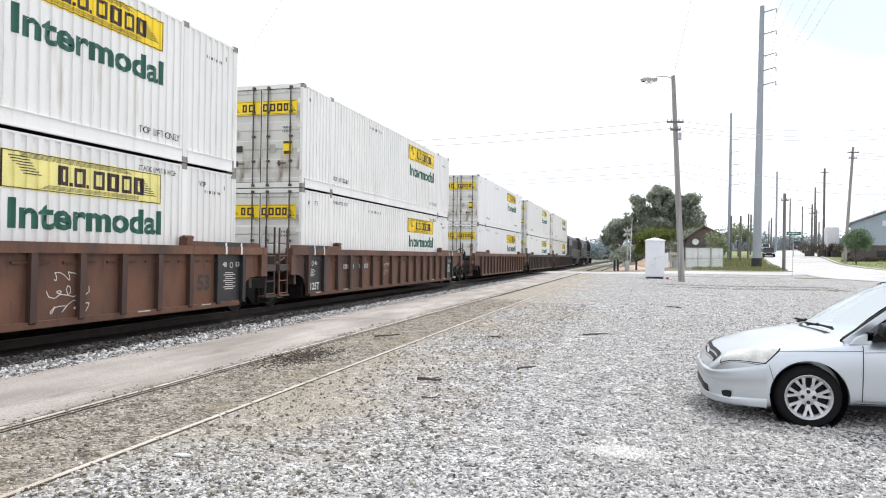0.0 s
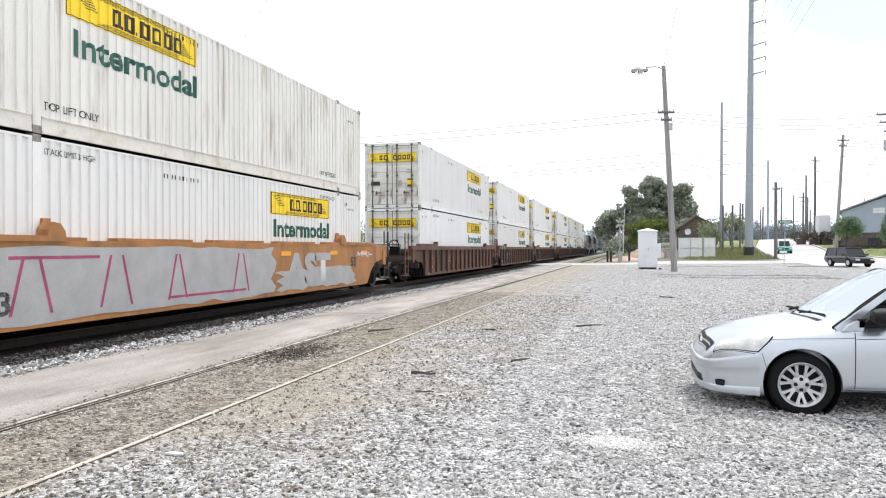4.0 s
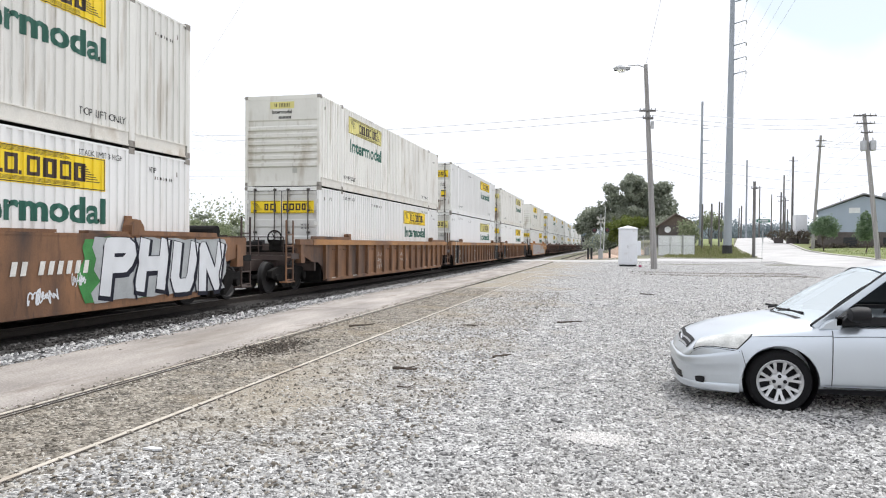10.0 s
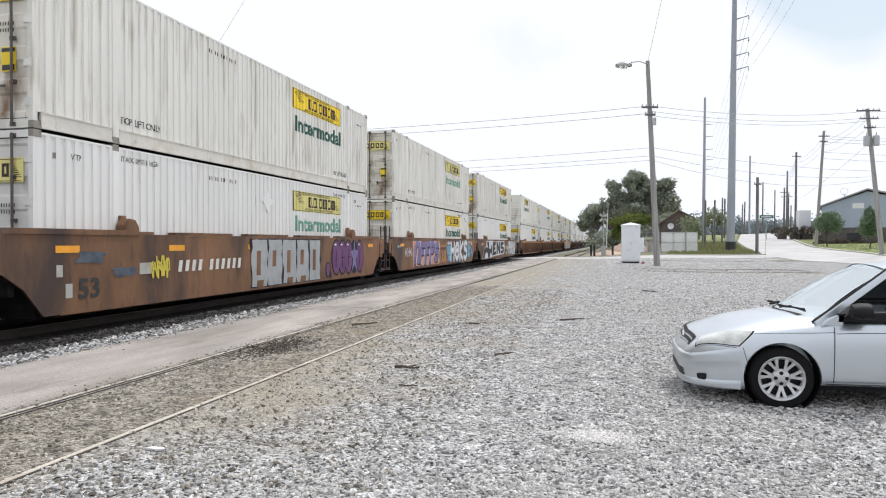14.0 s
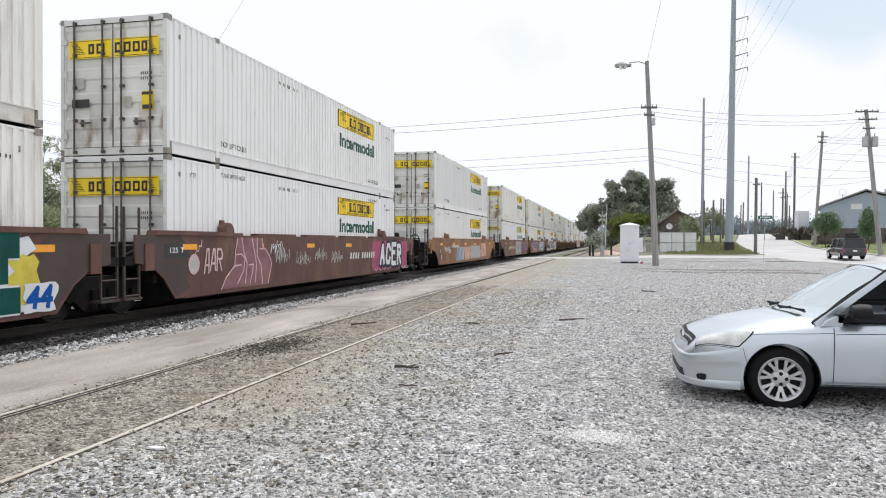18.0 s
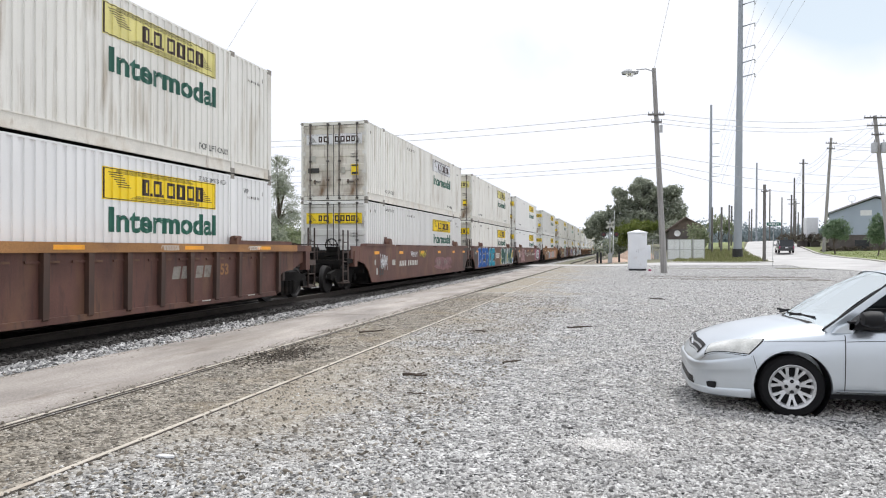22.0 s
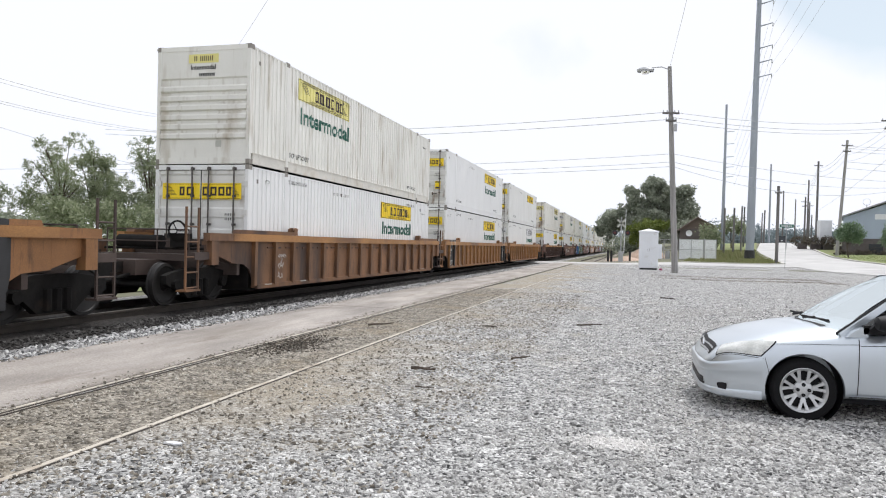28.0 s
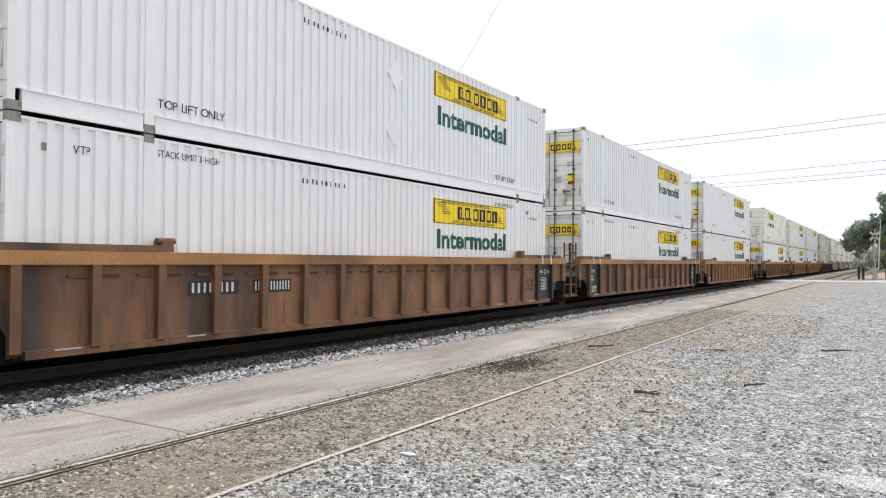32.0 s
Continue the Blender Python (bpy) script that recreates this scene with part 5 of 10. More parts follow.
def well_car(k, kind, paint, front_gap, rear_gap, panels=True, label=""):
    words = {"orange": "rusty orange-brown", "golden": "golden orange", "yellowish": "yellow-orange", "maroon": "dark maroon", "brown": "brown", "soot": "dark sooty brown"}[paint]
    c = thing("well_car", label or f"{words} {'ribbed' if kind == 'ribbed' else 'smooth-sided'} steel well car carrying two containers", "rail wagon", "cars of the freight train")
    if kind == "ribbed":
        for e in (0, 1):
            for nm, bf in (("side_sheet", well_side_ribbed), ("top_chord", b_top_chord), ("bottom_chord", b_bottom_chord)):
                pt = "ochre" if nm == "top_chord" and paint in ("orange", "golden", "maroon") else paint
                p = part(nm, shared(nm, bf, pt), pt, c, "worn ochre top chord" if pt != paint else "")
                p.matrix_basis = pose(0, CL * e, 0, 0, 0, 180 * e)
        edge = {"orange": "golden", "golden": "ochre", "maroon": "brown"}.get(paint, paint)
        for i in range(1, 16):
            y = CL / 2 + (i - 8) * 1.005
            rp = "black_panel" if panels and i in ((15,) if k == "G" else (1, 15)) else edge
            r = part("rib", shared("rib", b_rib, rp), rp, c)
            r.matrix_basis = pose(0, y, 0)
        for y in (0.0, CL):
            rp = "black_panel" if panels and y else edge
            r = part("rib", shared("rib", b_rib, rp), rp, c)
            r.matrix_basis = pose(0, y, 0)
        for i in range(15):
            gz = part("gusset", shared("gusset", b_gusset, paint), paint, c)
            gz.matrix_basis = pose(0, CL / 2 + (i - 7) * 1.005, 0)
        xs = 1.476
    else:
        for e in (0, 1):
            p = part("side_sheet", shared("smooth_side", well_side_smooth, paint), paint, c)
            p.matrix_basis = pose(0, CL * e, 0, 0, 0, 180 * e)
        for i in range(5):
            cap = part("cap_plate", shared("cap_plate", lambda: (lambda b: (box(b, 1.30, 1.50, 0, 2.3, 1.747, 1.80), b)[1])(bmesh.new()), paint), paint, c)
            cap.matrix_basis = pose(0, 0.55 + 3.05 * i, 0)
        xs = 1.536
        for e, gap in ((0, rear_gap), (1, front_gap)):
            if gap < 5 and paint == "maroon":
                def stain():
                    bm = bmesh.new()
                    pts = [(-1.33, 1.715), (0.10, 1.715), (0.42, 1.50), (0.30, 1.28), (0.55, 1.05), (0.36, 0.80), (0.52, 0.60), (0.02, 0.44), (-0.43, 0.87), (-0.84, 1.12), (-1.33, 1.19)]
                    bm.faces.new([bm.verts.new((1.5335, CL - y if e else y, z)) for y, z in pts])
                    return bm
                part("soot_stain", shared("soot_stain%d" % e, stain, "soot"), "soot", c, "sooty grime over the car's end")["kind"] = "stuff"
    part("floor", shared("floor", b_floor, "truck"), "truck", c, "dark well floor")
    for e in (0, 1):
        p = part("end_bulkhead", shared("end_bulkhead", b_bulkhead, "truck"), "truck", c, "dark bulkhead closing the well")
        p.matrix_basis = pose(0, CL * e, 0, 0, 0, 180 * e)
    for e in (0, 1):
        m = pose(0, 0, 0) if e == 0 else pose(0, CL, 0, 0, 0, 180)
        far = (front_gap if e else rear_gap) > 5            # coupled end: longer platform
        mo = m
        if far:
            mo = pose(0, -0.85, 0) if e == 0 else pose(0, CL + 0.85, 0, 0, 0, 180)
            beam = part("end_beam", shared("end_beam" + kind, b_end_beam(kind), paint), paint, c)
            beam.matrix_basis = m
            if e == 1:           # the yard side of the turned end
                beam.matrix_basis = pose(0, CL, 0)
                beam.data = shared("end_beam_front" + kind, lambda: (lambda b: (bmesh.ops.scale(b, vec=(1, -1, 1), verts=b.verts), b)[1])(b_end_beam(kind)()), paint)
        for nm, bf, mt in (("end_riser", b_end_riser, paint), ("bracket", b_bracket, "soot" if kind == "ribbed" else "truck"), ("ladder", b_ladder, paint if kind == "ribbed" else "soot")):
            p = part(nm, shared(nm, bf, mt), mt, c)
            p.matrix_basis = mo @ Matrix.Translation((0, -0.3 if far else 0, 0)) if nm == "ladder" else m
        dm = "soot" if kind == "ribbed" else "truck"
        for q, (nm, bx) in enumerate(END_PIECES):
            p = part(nm, shared("%s%d" % (nm, q), b_boxes(bx), dm), dm, c)
            p.matrix_basis = m if nm == "bulkhead" else mo
            if nm == "corner_post":
                p.data = shared("corner_post%d" % q, b_boxes(bx), paint)
        if e == 1:
            l2 = part("ladder", shared("ladder_b", lambda: (lambda b: (bmesh.ops.scale(b, vec=(-1, 1, 1), verts=b.verts), b)[1])(b_ladder()), "soot"), "soot", c)
            l2.matrix_basis = mo
        rs = part("end_riser", shared("end_riser_b", lambda: (lambda b: (bmesh.ops.scale(b, vec=(-1, 1, 1), verts=b.verts), b)[1])(b_end_riser()), paint), paint, c)
        rs.matrix_basis = m
        gk, gf = ("guide", b_guide) if kind == "smooth" else ("small_guide", b_small_guide)
        gd = part("guide", shared(gk, gf, paint), paint, c, "hinged container guide")
        gd.matrix_basis = pose(0, 0, 0) if e == 0 else pose(0, CL - 4.24, 0)
    if rear_gap > 5:
        part("coupler", shared("coupler", b_coupler, "truck"), "truck", c)
        for nm, bf, mt in (("handrail", b_handrail, "soot"), ("brake_gear", b_brake_gear, "truck")):
            p = part(nm, shared(nm, bf, mt), mt, c, "dark air tank and brake wheel" if nm == "brake_gear" else "")
            p.matrix_basis = pose(0, -0.6, 0)
        running_gear(c, -1.6, k)
    else:
        running_gear(c, -rear_gap / 2, k)
    if front_gap > 5:
        for nm, bf, mt in (("coupler", b_coupler, "truck"), ("handrail", b_handrail, "soot"), ("brake_gear", b_brake_gear, "truck")):
            p = part(nm, shared(nm, bf, mt), mt, c)
            p.matrix_basis = pose(0, CL if nm == "coupler" else CL + 0.6, 0.36 if nm == "brake_gear" and k in "UP" else -0.12 if nm == "brake_gear" else 0, 0, 0, 180)
        running_gear(c, CL + 1.6, k)
    # yellow reflector dashes, black data panels, stencilled bars
    if kind == "ribbed":
        if paint == "maroon":
            part("reflector_tape", shared("tape_ribbed", side_rects([(y, y + 0.7, 1.60, 1.68) for y in (0.9, 4.6, 8.2, 11.8, 14.9)], 1.578), "reflective"), "reflective", c)
        part("worn_stripe", shared("worn_stripe", side_rects([(0.5 + 2 * i, 0.85 + 2 * i, 0.47, 0.492) for i in (0, 1, 6, 7)], 1.536), "rail_grey"), "rail_grey", c)
        if panels:
            for nm, a, b in (("black_panel", -0.18, 0.92), ("black_panel", CL - 0.98, CL + 0.22))[k == "G":]:
                p = part(nm, shared(nm + "%d" % (a > 1), lambda: (lambda bm: (prism(bm, [(a + 0.1, 0.72), (a + 0.35, 0.46), (b - 0.25, 0.46), (b, 0.62), (b, 1.54), (a, 1.54)] if a < 1 else
                     [(a, 0.46), (b - 0.35, 0.46), (b - 0.05, 0.75), (b, 1.0), (b, 1.54), (a, 1.54)], 1.474, 1.480), bm)[1])(bmesh.new()), "black_panel"), "black_panel", c, "black stencil panel")
                part("data_marking", shared("data_marking%d" % (a > 1), side_rects([(a + 0.30 - 0.07 * (i % 3 == 1), a + 0.62 + 0.10 * (i % 2), 1.13 - 0.045 * i, 1.147 - 0.045 * i) for i in range(5 if a < 1 else 9)], 1.484), "white_ink"), "white_ink", p)
                for st, u in (("48", 0.20), ("53", 0.72)) if a > 1 else (("3", 0.20), ("46", 0.66)):
                    part("stencil", shared("stencil_" + st, flat_letters(st, a + u, 1.27, 0.17 if len(st) > 1 else 0.08, 0.11, 1.484, 0.015), "white_ink"), "white_ink", p)
                part("roundel", shared("roundel%d" % (a > 1), lambda: (lambda bm: (lathe(bm, [(0.045, 0.0), (0.075, 0.0)], (1.484, a + 0.55, 1.31), 0, 18), bm)[1])(bmesh.new()), "rail_grey"), "rail_grey", p, "worn grey ring mark")
                o = 0.0 if a < 1 else CL - 1.1
                part("black_band", shared("black_band%d" % (a > 1), side_rects([(o - 0.1, o + 1.2, 1.727, 1.82)], 1.563), "black_panel"), "black_panel", c)
                for u in (0.28, 0.92):
                    part("white_strip", shared("white_strip%d" % (o + 100 * u), side_rects([(o + u, o + u + 0.07, 1.55, 1.727)], 1.5785), "white_ink"), "white_ink", c)
                    part("white_strip", shared("white_strip_up%d" % (o + 100 * u), side_rects([(o + u, o + u + 0.07, 1.728, 1.81)], 1.566), "white_ink"), "white_ink", c)
            if k != "G":
                part("stencil", shared("stencil_125t", flat_letters("125T", 0.24, 0.56, 0.58, 0.21, 1.486, 0.02), "white_ink"), "white_ink", c, "white stencilled 125T")
            part("stencil", shared("stencil_53", flat_letters("53", CL - 1.72, 0.78, 0.44, 0.34, 1.477, 0.03), "black_ink"), "black_ink", c, "black stencilled 53")
        if k in "ABXEG":
            part("road_mark", shared("road_mark", side_rects([(2.55, 3.55, 1.08, 1.30), (3.85, 4.75, 1.08, 1.30)], 1.4745), "black_panel"), "black_panel", c)
            part("road_marking", shared("road_marking", side_rects([(2.62 + 0.11 * i, 2.665 + 0.11 * i, 1.12, 1.27) for i in range(8)] + [(3.90 + 0.07 * i, 3.93 + 0.07 * i, 1.12, 1.27) for i in range(12)], 1.479), "white_ink"), "white_ink", c,
                 "white stencilled bars")
        if k == "I":
            part("notice", shared("notice", side_rects([(8.75, 9.2, 0.95, 1.28)], 1.476), "rail_grey"), "rail_grey", c, "pale notice plate")
    else:
        part("reflector_tape", shared("tape_smooth", side_rects([(y, y + 0.55, 1.42, 1.54) for y in (0.2, 3.3, 6.6, 9.8, 13.0, 15.6)], xs + 0.002), "reflective"), "reflective", c)
        if rear_gap > 5:
            part("stencil", shared("stencil_53s", flat_letters("53", 0.72, 0.62, 0.52, 0.36, xs + 0.004, 0.03), "black_ink"), "black_ink", c, "black stencilled 53")
            part("data_plate", shared("data_plate_s", side_rects([(0.22, 0.36, 1.02, 1.22), (0.42, 0.58, 0.66, 0.90), (2.35, 2.75, 0.98, 1.20)], xs + 0.001), "rail_grey"), "rail_grey", c, "small pale data plates")
        else:
            part("data_panel", shared("data_panel", side_rects([(-0.45, 0.45, 1.25, 1.55)], xs + 0.001), "black_panel"), "black_panel", c)
            part("stencil", shared("stencil_125s", flat_letters("125 T", -0.25, 1.36, 0.5, 0.11, xs + 0.004, 0.01), "white_ink"), "white_ink", c)
    return c


# rear end of each unit at the start (y of its containers' tail); F: closed end to the rear on top, R: panels near the tail
UNITS = [
    # y0, kind, paint, black panels, top: paint panel rear flip, bottom: paint panel
    ("E", 80.70, "ribbed", "soot", False, ("box_white", "yellow_faded", "doors", False), ("box_white", "yellow")),
    ("D", 61.15, "ribbed", "soot", False, ("box_white", "yellow_faded", "doors", False), ("box_white", "yellow_faded")),
    ("C", 41.60, "ribbed", "brown", False, ("box_bright", "yellow", "doors", False), ("box_bright", "yellow")),
    ("B", 18.46, "ribbed", "brown", True, ("box_white", "yellow", "doors", False), ("box_white", "yellow")),
    ("A", -1.15, "ribbed", "brown", True, ("box_white", "yellow", "doors", False), ("box_white", "yellow_faded")),
    ("Z", -20.75, "ribbed", "brown", False, ("box_white", "yellow", "doors", False), ("box_bright", "yellow")),
    ("Y", -44.25, "smooth", "yellowish", False, ("box_cream", "yellow", "front", True), ("box_white", "yellow")),
    ("X", -67.69, "ribbed", "orange", True, ("box_cream", "yellow_faded", "doors", False), ("box_white", "yellow")),
    ("W", -87.28, "ribbed", "orange", True, ("box_white", "yellow", "doors", False), ("box_bright", "yellow_faded")),
    ("V", -106.74, "ribbed", "orange", False, ("box_cream", "yellow_faded", "front", True), ("box_white", "yellow")),
    ("U", -130.19, "smooth", "orange", False, ("box_cream", "yellow", "doors", False), ("box_white", "yellow")),
    ("T", -149.72, "smooth", "orange", False, ("box_cream", "yellow_faded", "doors", False), ("box_cream", "yellow")),
    ("S", -169.30, "smooth", "orange", False, ("box_cream", "yellow", "doors", False), ("box_white", "yellow_faded")),
    ("Q", -192.99, "smooth", "golden", False, ("box_white", "yellow", "doors", False), ("box_white", "yellow")),
    ("P", -216.45, "smooth", "maroon", False, ("box_white", "yellow", "doors", False), ("box_bright", "yellow")),
    ("O", -236.00, "smooth", "maroon", False, ("box_cream", "yellow_faded", "doors", False), ("box_cream", "yellow")),
    ("N", -255.51, "smooth", "maroon", False, ("box_cream", "plain_white", "doors", False), ("box_white", "yellow")),
    ("M", -279.17, "ribbed", "maroon", False, ("box_cream", "yellow_faded", "doors", False), ("box_bright", "yellow")),
    ("L", -302.62, "ribbed", "golden", False, ("box_white", "yellow", "doors", False), ("box_white", "plain")),
    ("K", -321.90, "ribbed", "golden", True, ("box_bright", "yellow", "doors", False), ("box_bright", "yellow")),
    ("J", -341.30, "ribbed", "orange", False, ("box_cream", "yellow_faded", "front", True), ("box_bright", "yellow")),
    ("I", -364.78, "ribbed", "golden", True, ("box_bright", "yellow", "doors", False), ("box_bright", "yellow")),
    ("H", -384.25, "ribbed", "orange", True, ("box_bright", "yellow", "doors", False), ("box_bright", "yellow")),
    ("G", -403.73, "ribbed", "orange", True, ("box_bright", "yellow", "doors", False), ("box_bright", "yellow")),
    ("g", -427.20, "ribbed", "golden", False, ("box_bright", "yellow", "doors", False), ("box_bright", "yellow")),
]
MOVERS = []                      # (thing, y at the start, height)
CARS = {}
for i, (key, y0, kind, paint, panels, top, low) in enumerate(UNITS):
    fg = UNITS[i - 1][1] - (y0 + CL) if i else 8.0
    rg = y0 - (UNITS[i + 1][1] + CL) if i + 1 < len(UNITS) else 8.0
    car = well_car(key, kind, paint, fg, rg, panels)
    CARS[key] = car
    MOVERS.append((car, y0, 0.0))
    lo = container(False, low[0], "plain_white" if low[1] == "plain" else low[1], "doors", ink="green_faded" if key == "S" else "green_ink", spots=key in "SXH")
    up = container(True, top[0], top[1], top[2], top[3], panel_only=key == "L", spots=key in "GTOU", ink="green_faded" if key == "T" else "green_ink")
    MOVERS += [(lo, y0, 0.50), (up, y0, 0.50 + CH + 0.02)]
    for ob, yy, z in MOVERS[-3:]:
        ob.matrix_basis = pose(XT, yy, z)


# ---- plants ----
def leaf_cloud(lobes, n, size, seed, gap=0.35):
    """Many small bent leaves over uneven lobes (x, y, z, rx, rz)."""
    r = np.random.default_rng(seed)
    tot = sum(l[3] ** 2 for l in lobes)
    P = []
    for x, y, z, rx, rz in lobes:
        k = max(20, int(n * rx * rx / tot))
        clumps = max(6, k // 16)
        d = r.normal(size=(clumps, 3))
        d /= np.linalg.norm(d, axis=1)[:, None]
        rad = r.uniform(gap, 1.0, clumps) ** 0.5 * r.uniform(0.82, 1.12, clumps)
        c = d * rad[:, None] * np.array([rx, rx, rz]) + np.array([x, y, z])
        q = c[r.integers(0, clumps, k)] + r.normal(scale=0.085 * (rx + rz), size=(k, 3))
        P.append(q)
    P = np.concatenate(P)
    m = len(P)
    u = r.normal(size=(m, 3))
    u /= np.linalg.norm(u, axis=1)[:, None]
    w = np.cross(u, r.normal(size=(m, 3)))
    w /= np.linalg.norm(w, axis=1)[:, None]
    s = size * r.uniform(0.6, 1.4, m)[:, None]
    nrm = np.cross(u, w)
    a, b = P - u * s, P + u * s
    c, d = P + w * s * 0.55 + nrm * s * 0.15, P - w * s * 0.55 + nrm * s * 0.15
    v = np.stack([a, c, b, d], 1).reshape(-1, 3)
    f = np.arange(4 * m).reshape(-1, 4)
    return v, f


def tree(label, at, trunk, lobes, n, leaf, material, seed, limbs=7, name="tree", group=""):
    t = thing(name, label, name, group, at=at)
    bm = bmesh.new()
    r = random.Random(seed)
    tips = [Vector(l[:3]) for l in lobes]
    h, rad = trunk
    knee = Vector((r.uniform(-0.2, 0.2), 0, h * 0.5))
    rod(bm, (0, 0, -0.2), knee, rad, rad * 0.8, 9)
    rod(bm, knee, (knee.x * 1.5, 0, h), rad * 0.8, rad * 0.6, 9)
    for i in range(limbs):
        e = tips[i % len(tips)] + Vector((r.uniform(-1, 1), r.uniform(-1, 1), r.uniform(-0.6, 1.2))) * lobes[i % len(lobes)][3] * 0.55
        s = Vector((knee.x * 1.5, 0, h * r.uniform(0.7, 1.0)))
        mid = s.lerp(e, 0.5) + Vector((0, 0, 0.12 * (e - s).length))
        rod(bm, s, mid, rad * 0.42, rad * 0.28, 6)
        rod(bm, mid, e, rad * 0.28, rad * 0.07, 6)
    part("trunk", bm, "bark", t, smooth=True)
    v, f = leaf_cloud(lobes, n, leaf, seed)
    me = bpy.data.meshes.new("crown")
    me.from_pydata(v.tolist(), [], f.tolist())
    me.materials.append(M[material])
    part("crown", me, material, t)
    return t


def g_at(x, y, dz=0.0):
    return (x, y, rise(x, y) + dz)


def clumped(lobes, k, seed):
    """Breaks large lobes of a crown into small bulging clumps round their rims."""
    r = random.Random(seed)
    L = []
    for x, y, z, rx, rz in lobes:
        for i in range(int(k * rx)):
            v = Vector((r.gauss(0, 1), r.gauss(0, 1), r.gauss(0.25, 1))).normalized() * r.uniform(0.55, 0.95)
            q = r.uniform(0.75, 1.35)
            L.append((x + v.x * rx, y + v.y * rx, z + v.z * rz, q * 1.1, q * 0.8))
    return L


tree("broad dark-leaved oak with a lobed crown behind the crossing", g_at(2.4, 130, -1.2), (4.2, 0.55),
     clumped([(2.2, 0, 9.6, 3.4, 2.7), (5.6, 0, 7.9, 2.4, 2.1), (-1.6, 0, 8.2, 2.5, 2.1), (-5.0, 1, 6.4, 2.4, 1.9), (7.2, 0, 6.4, 1.5, 1.3), (1.2, 1, 12.0, 1.7, 1.1),
              (6.0, 0, 11.0, 0.9, 0.8), (-2.6, 0, 11.0, 0.7, 0.5), (-6.8, 0, 4.4, 1.6, 1.8), (0.5, -1, 5.8, 3.4, 2.0), (4.5, 0, 5.2, 2.2, 1.6)], 10, 11),
     60000, 0.19, "leaf_dark", 11, 22)
tree("pale lime-green small tree under the oak", g_at(2.4, 121), (2.4, 0.12), [(0, 0, 3.9, 2.4, 1.0), (2.0, 0, 4.1, 1.4, 0.8), (-2.0, 0, 3.3, 1.5, 0.9), (-1.0, 0, 2.0, 2.0, 1.0)], 5200, 0.17, "leaf_lime", 12, 7)
tree("small olive tree by the fence and shed", g_at(10.0, 104), (1.6, 0.10), [(0, 0, 3.0, 1.4, 1.3), (0.7, 0, 2.0, 1.0, 0.9), (-0.7, 0, 1.6, 0.9, 0.8)], 1900, 0.14, "leaf_olive", 13, 6)
tree("round young tree on the lawn by the warehouse", g_at(24.9, 95), (1.5, 0.09), [(0, 0, 3.0, 1.35, 1.1), (0.75, 0, 2.5, 0.9, 0.8), (-0.7, 0, 2.7, 0.9, 0.8), (0.2, 0, 3.7, 0.7, 0.5)], 4200, 0.11, "leaf_green", 14, 7, group="young trees by the warehouse")
tree("bushy young evergreen on the lawn by the warehouse", g_at(26.6, 86), (1.6, 0.08), [(0, 0, 2.2, 1.05, 0.75), (0, 0, 2.9, 0.95, 0.75), (0.1, 0, 3.6, 0.62, 0.65), (0, 0, 4.2, 0.30, 0.45)], 4400, 0.10, "leaf_green", 15, 6, group="young trees by the warehouse")
tree("dark tree among the far poles", g_at(15.6, 125), (1.4, 0.12), [(0, 0, 4.0, 1.7, 1.3), (1.6, 0, 3.2, 1.1, 0.9), (-1.5, 0, 3.0, 1.0, 0.9)], 1700, 0.17, "leaf_olive", 16, 5)
tree("dark tree in front of the brown shed", g_at(8.0, 118), (1.6, 0.14), [(0, 0, 3.4, 1.7, 1.2)], 1200, 0.17, "leaf_dark", 17, 5)
# airy trees beyond the main track
r5 = random.Random(8)
def airy(label, x, y, h, wide, n, mtl, seed):
    """A loose tall crown: many small tufts over spreading limbs, with sky between them."""
    L = []
    for k in range(40):
        v = r5.random()
        half = wide * (1 - 0.62 * v) * (0.55 + 0.45 * min(1, v * 4))
        rr = h * r5.uniform(0.045, 0.10) * (1.15 - 0.5 * v)
        L.append((r5.uniform(-half, half) * 0.7, r5.uniform(-half, half), h * (0.30 + 0.66 * v), rr * 1.25, rr))
    tree(label, (x, y, 0), (h * 0.42, 0.2), L, int(n * 1.7), 0.085, mtl, seed, 24, group="trees beyond the railway")


for i, (x, y, h, w, mtl) in enumerate([(-50, 54.6, 11.0, 4.2, "leaf_olive"), (-51, 59.6, 10.2, 3.6, "leaf_olive"), (-50.5, 67.6, 12.6, 4.0, "leaf_olive"), (-52, 63.6, 8.6, 3.0, "leaf_dark"),
                                       (-53, 48.5, 7.4, 3.0, "leaf_olive"), (-54, 42, 8.2, 3.2, "leaf_olive"), (-52, 34, 8.0, 3.4, "leaf_olive"), (-51, 25, 8.4, 3.4, "leaf_olive"), (-53, 75, 9.0, 3.4, "leaf_olive"), (-47.8, 96, 15.4, 3.0, "leaf_dark"),
                                       (-56, 82, 6.4, 3.0, "leaf_dark"), (-55, 90, 5.6, 3.2, "leaf_dark"), (-54, 97, 5.4, 3.2, "leaf_olive"), (-55, 106, 6.0, 3.2, "leaf_dark")]):
    airy("airy grey-green tree beyond the railway" if h < 10 else "tall airy grey-green tree beyond the railway", x, y, h, w, 9500 if h > 10 else 5600, mtl, 40 + i)
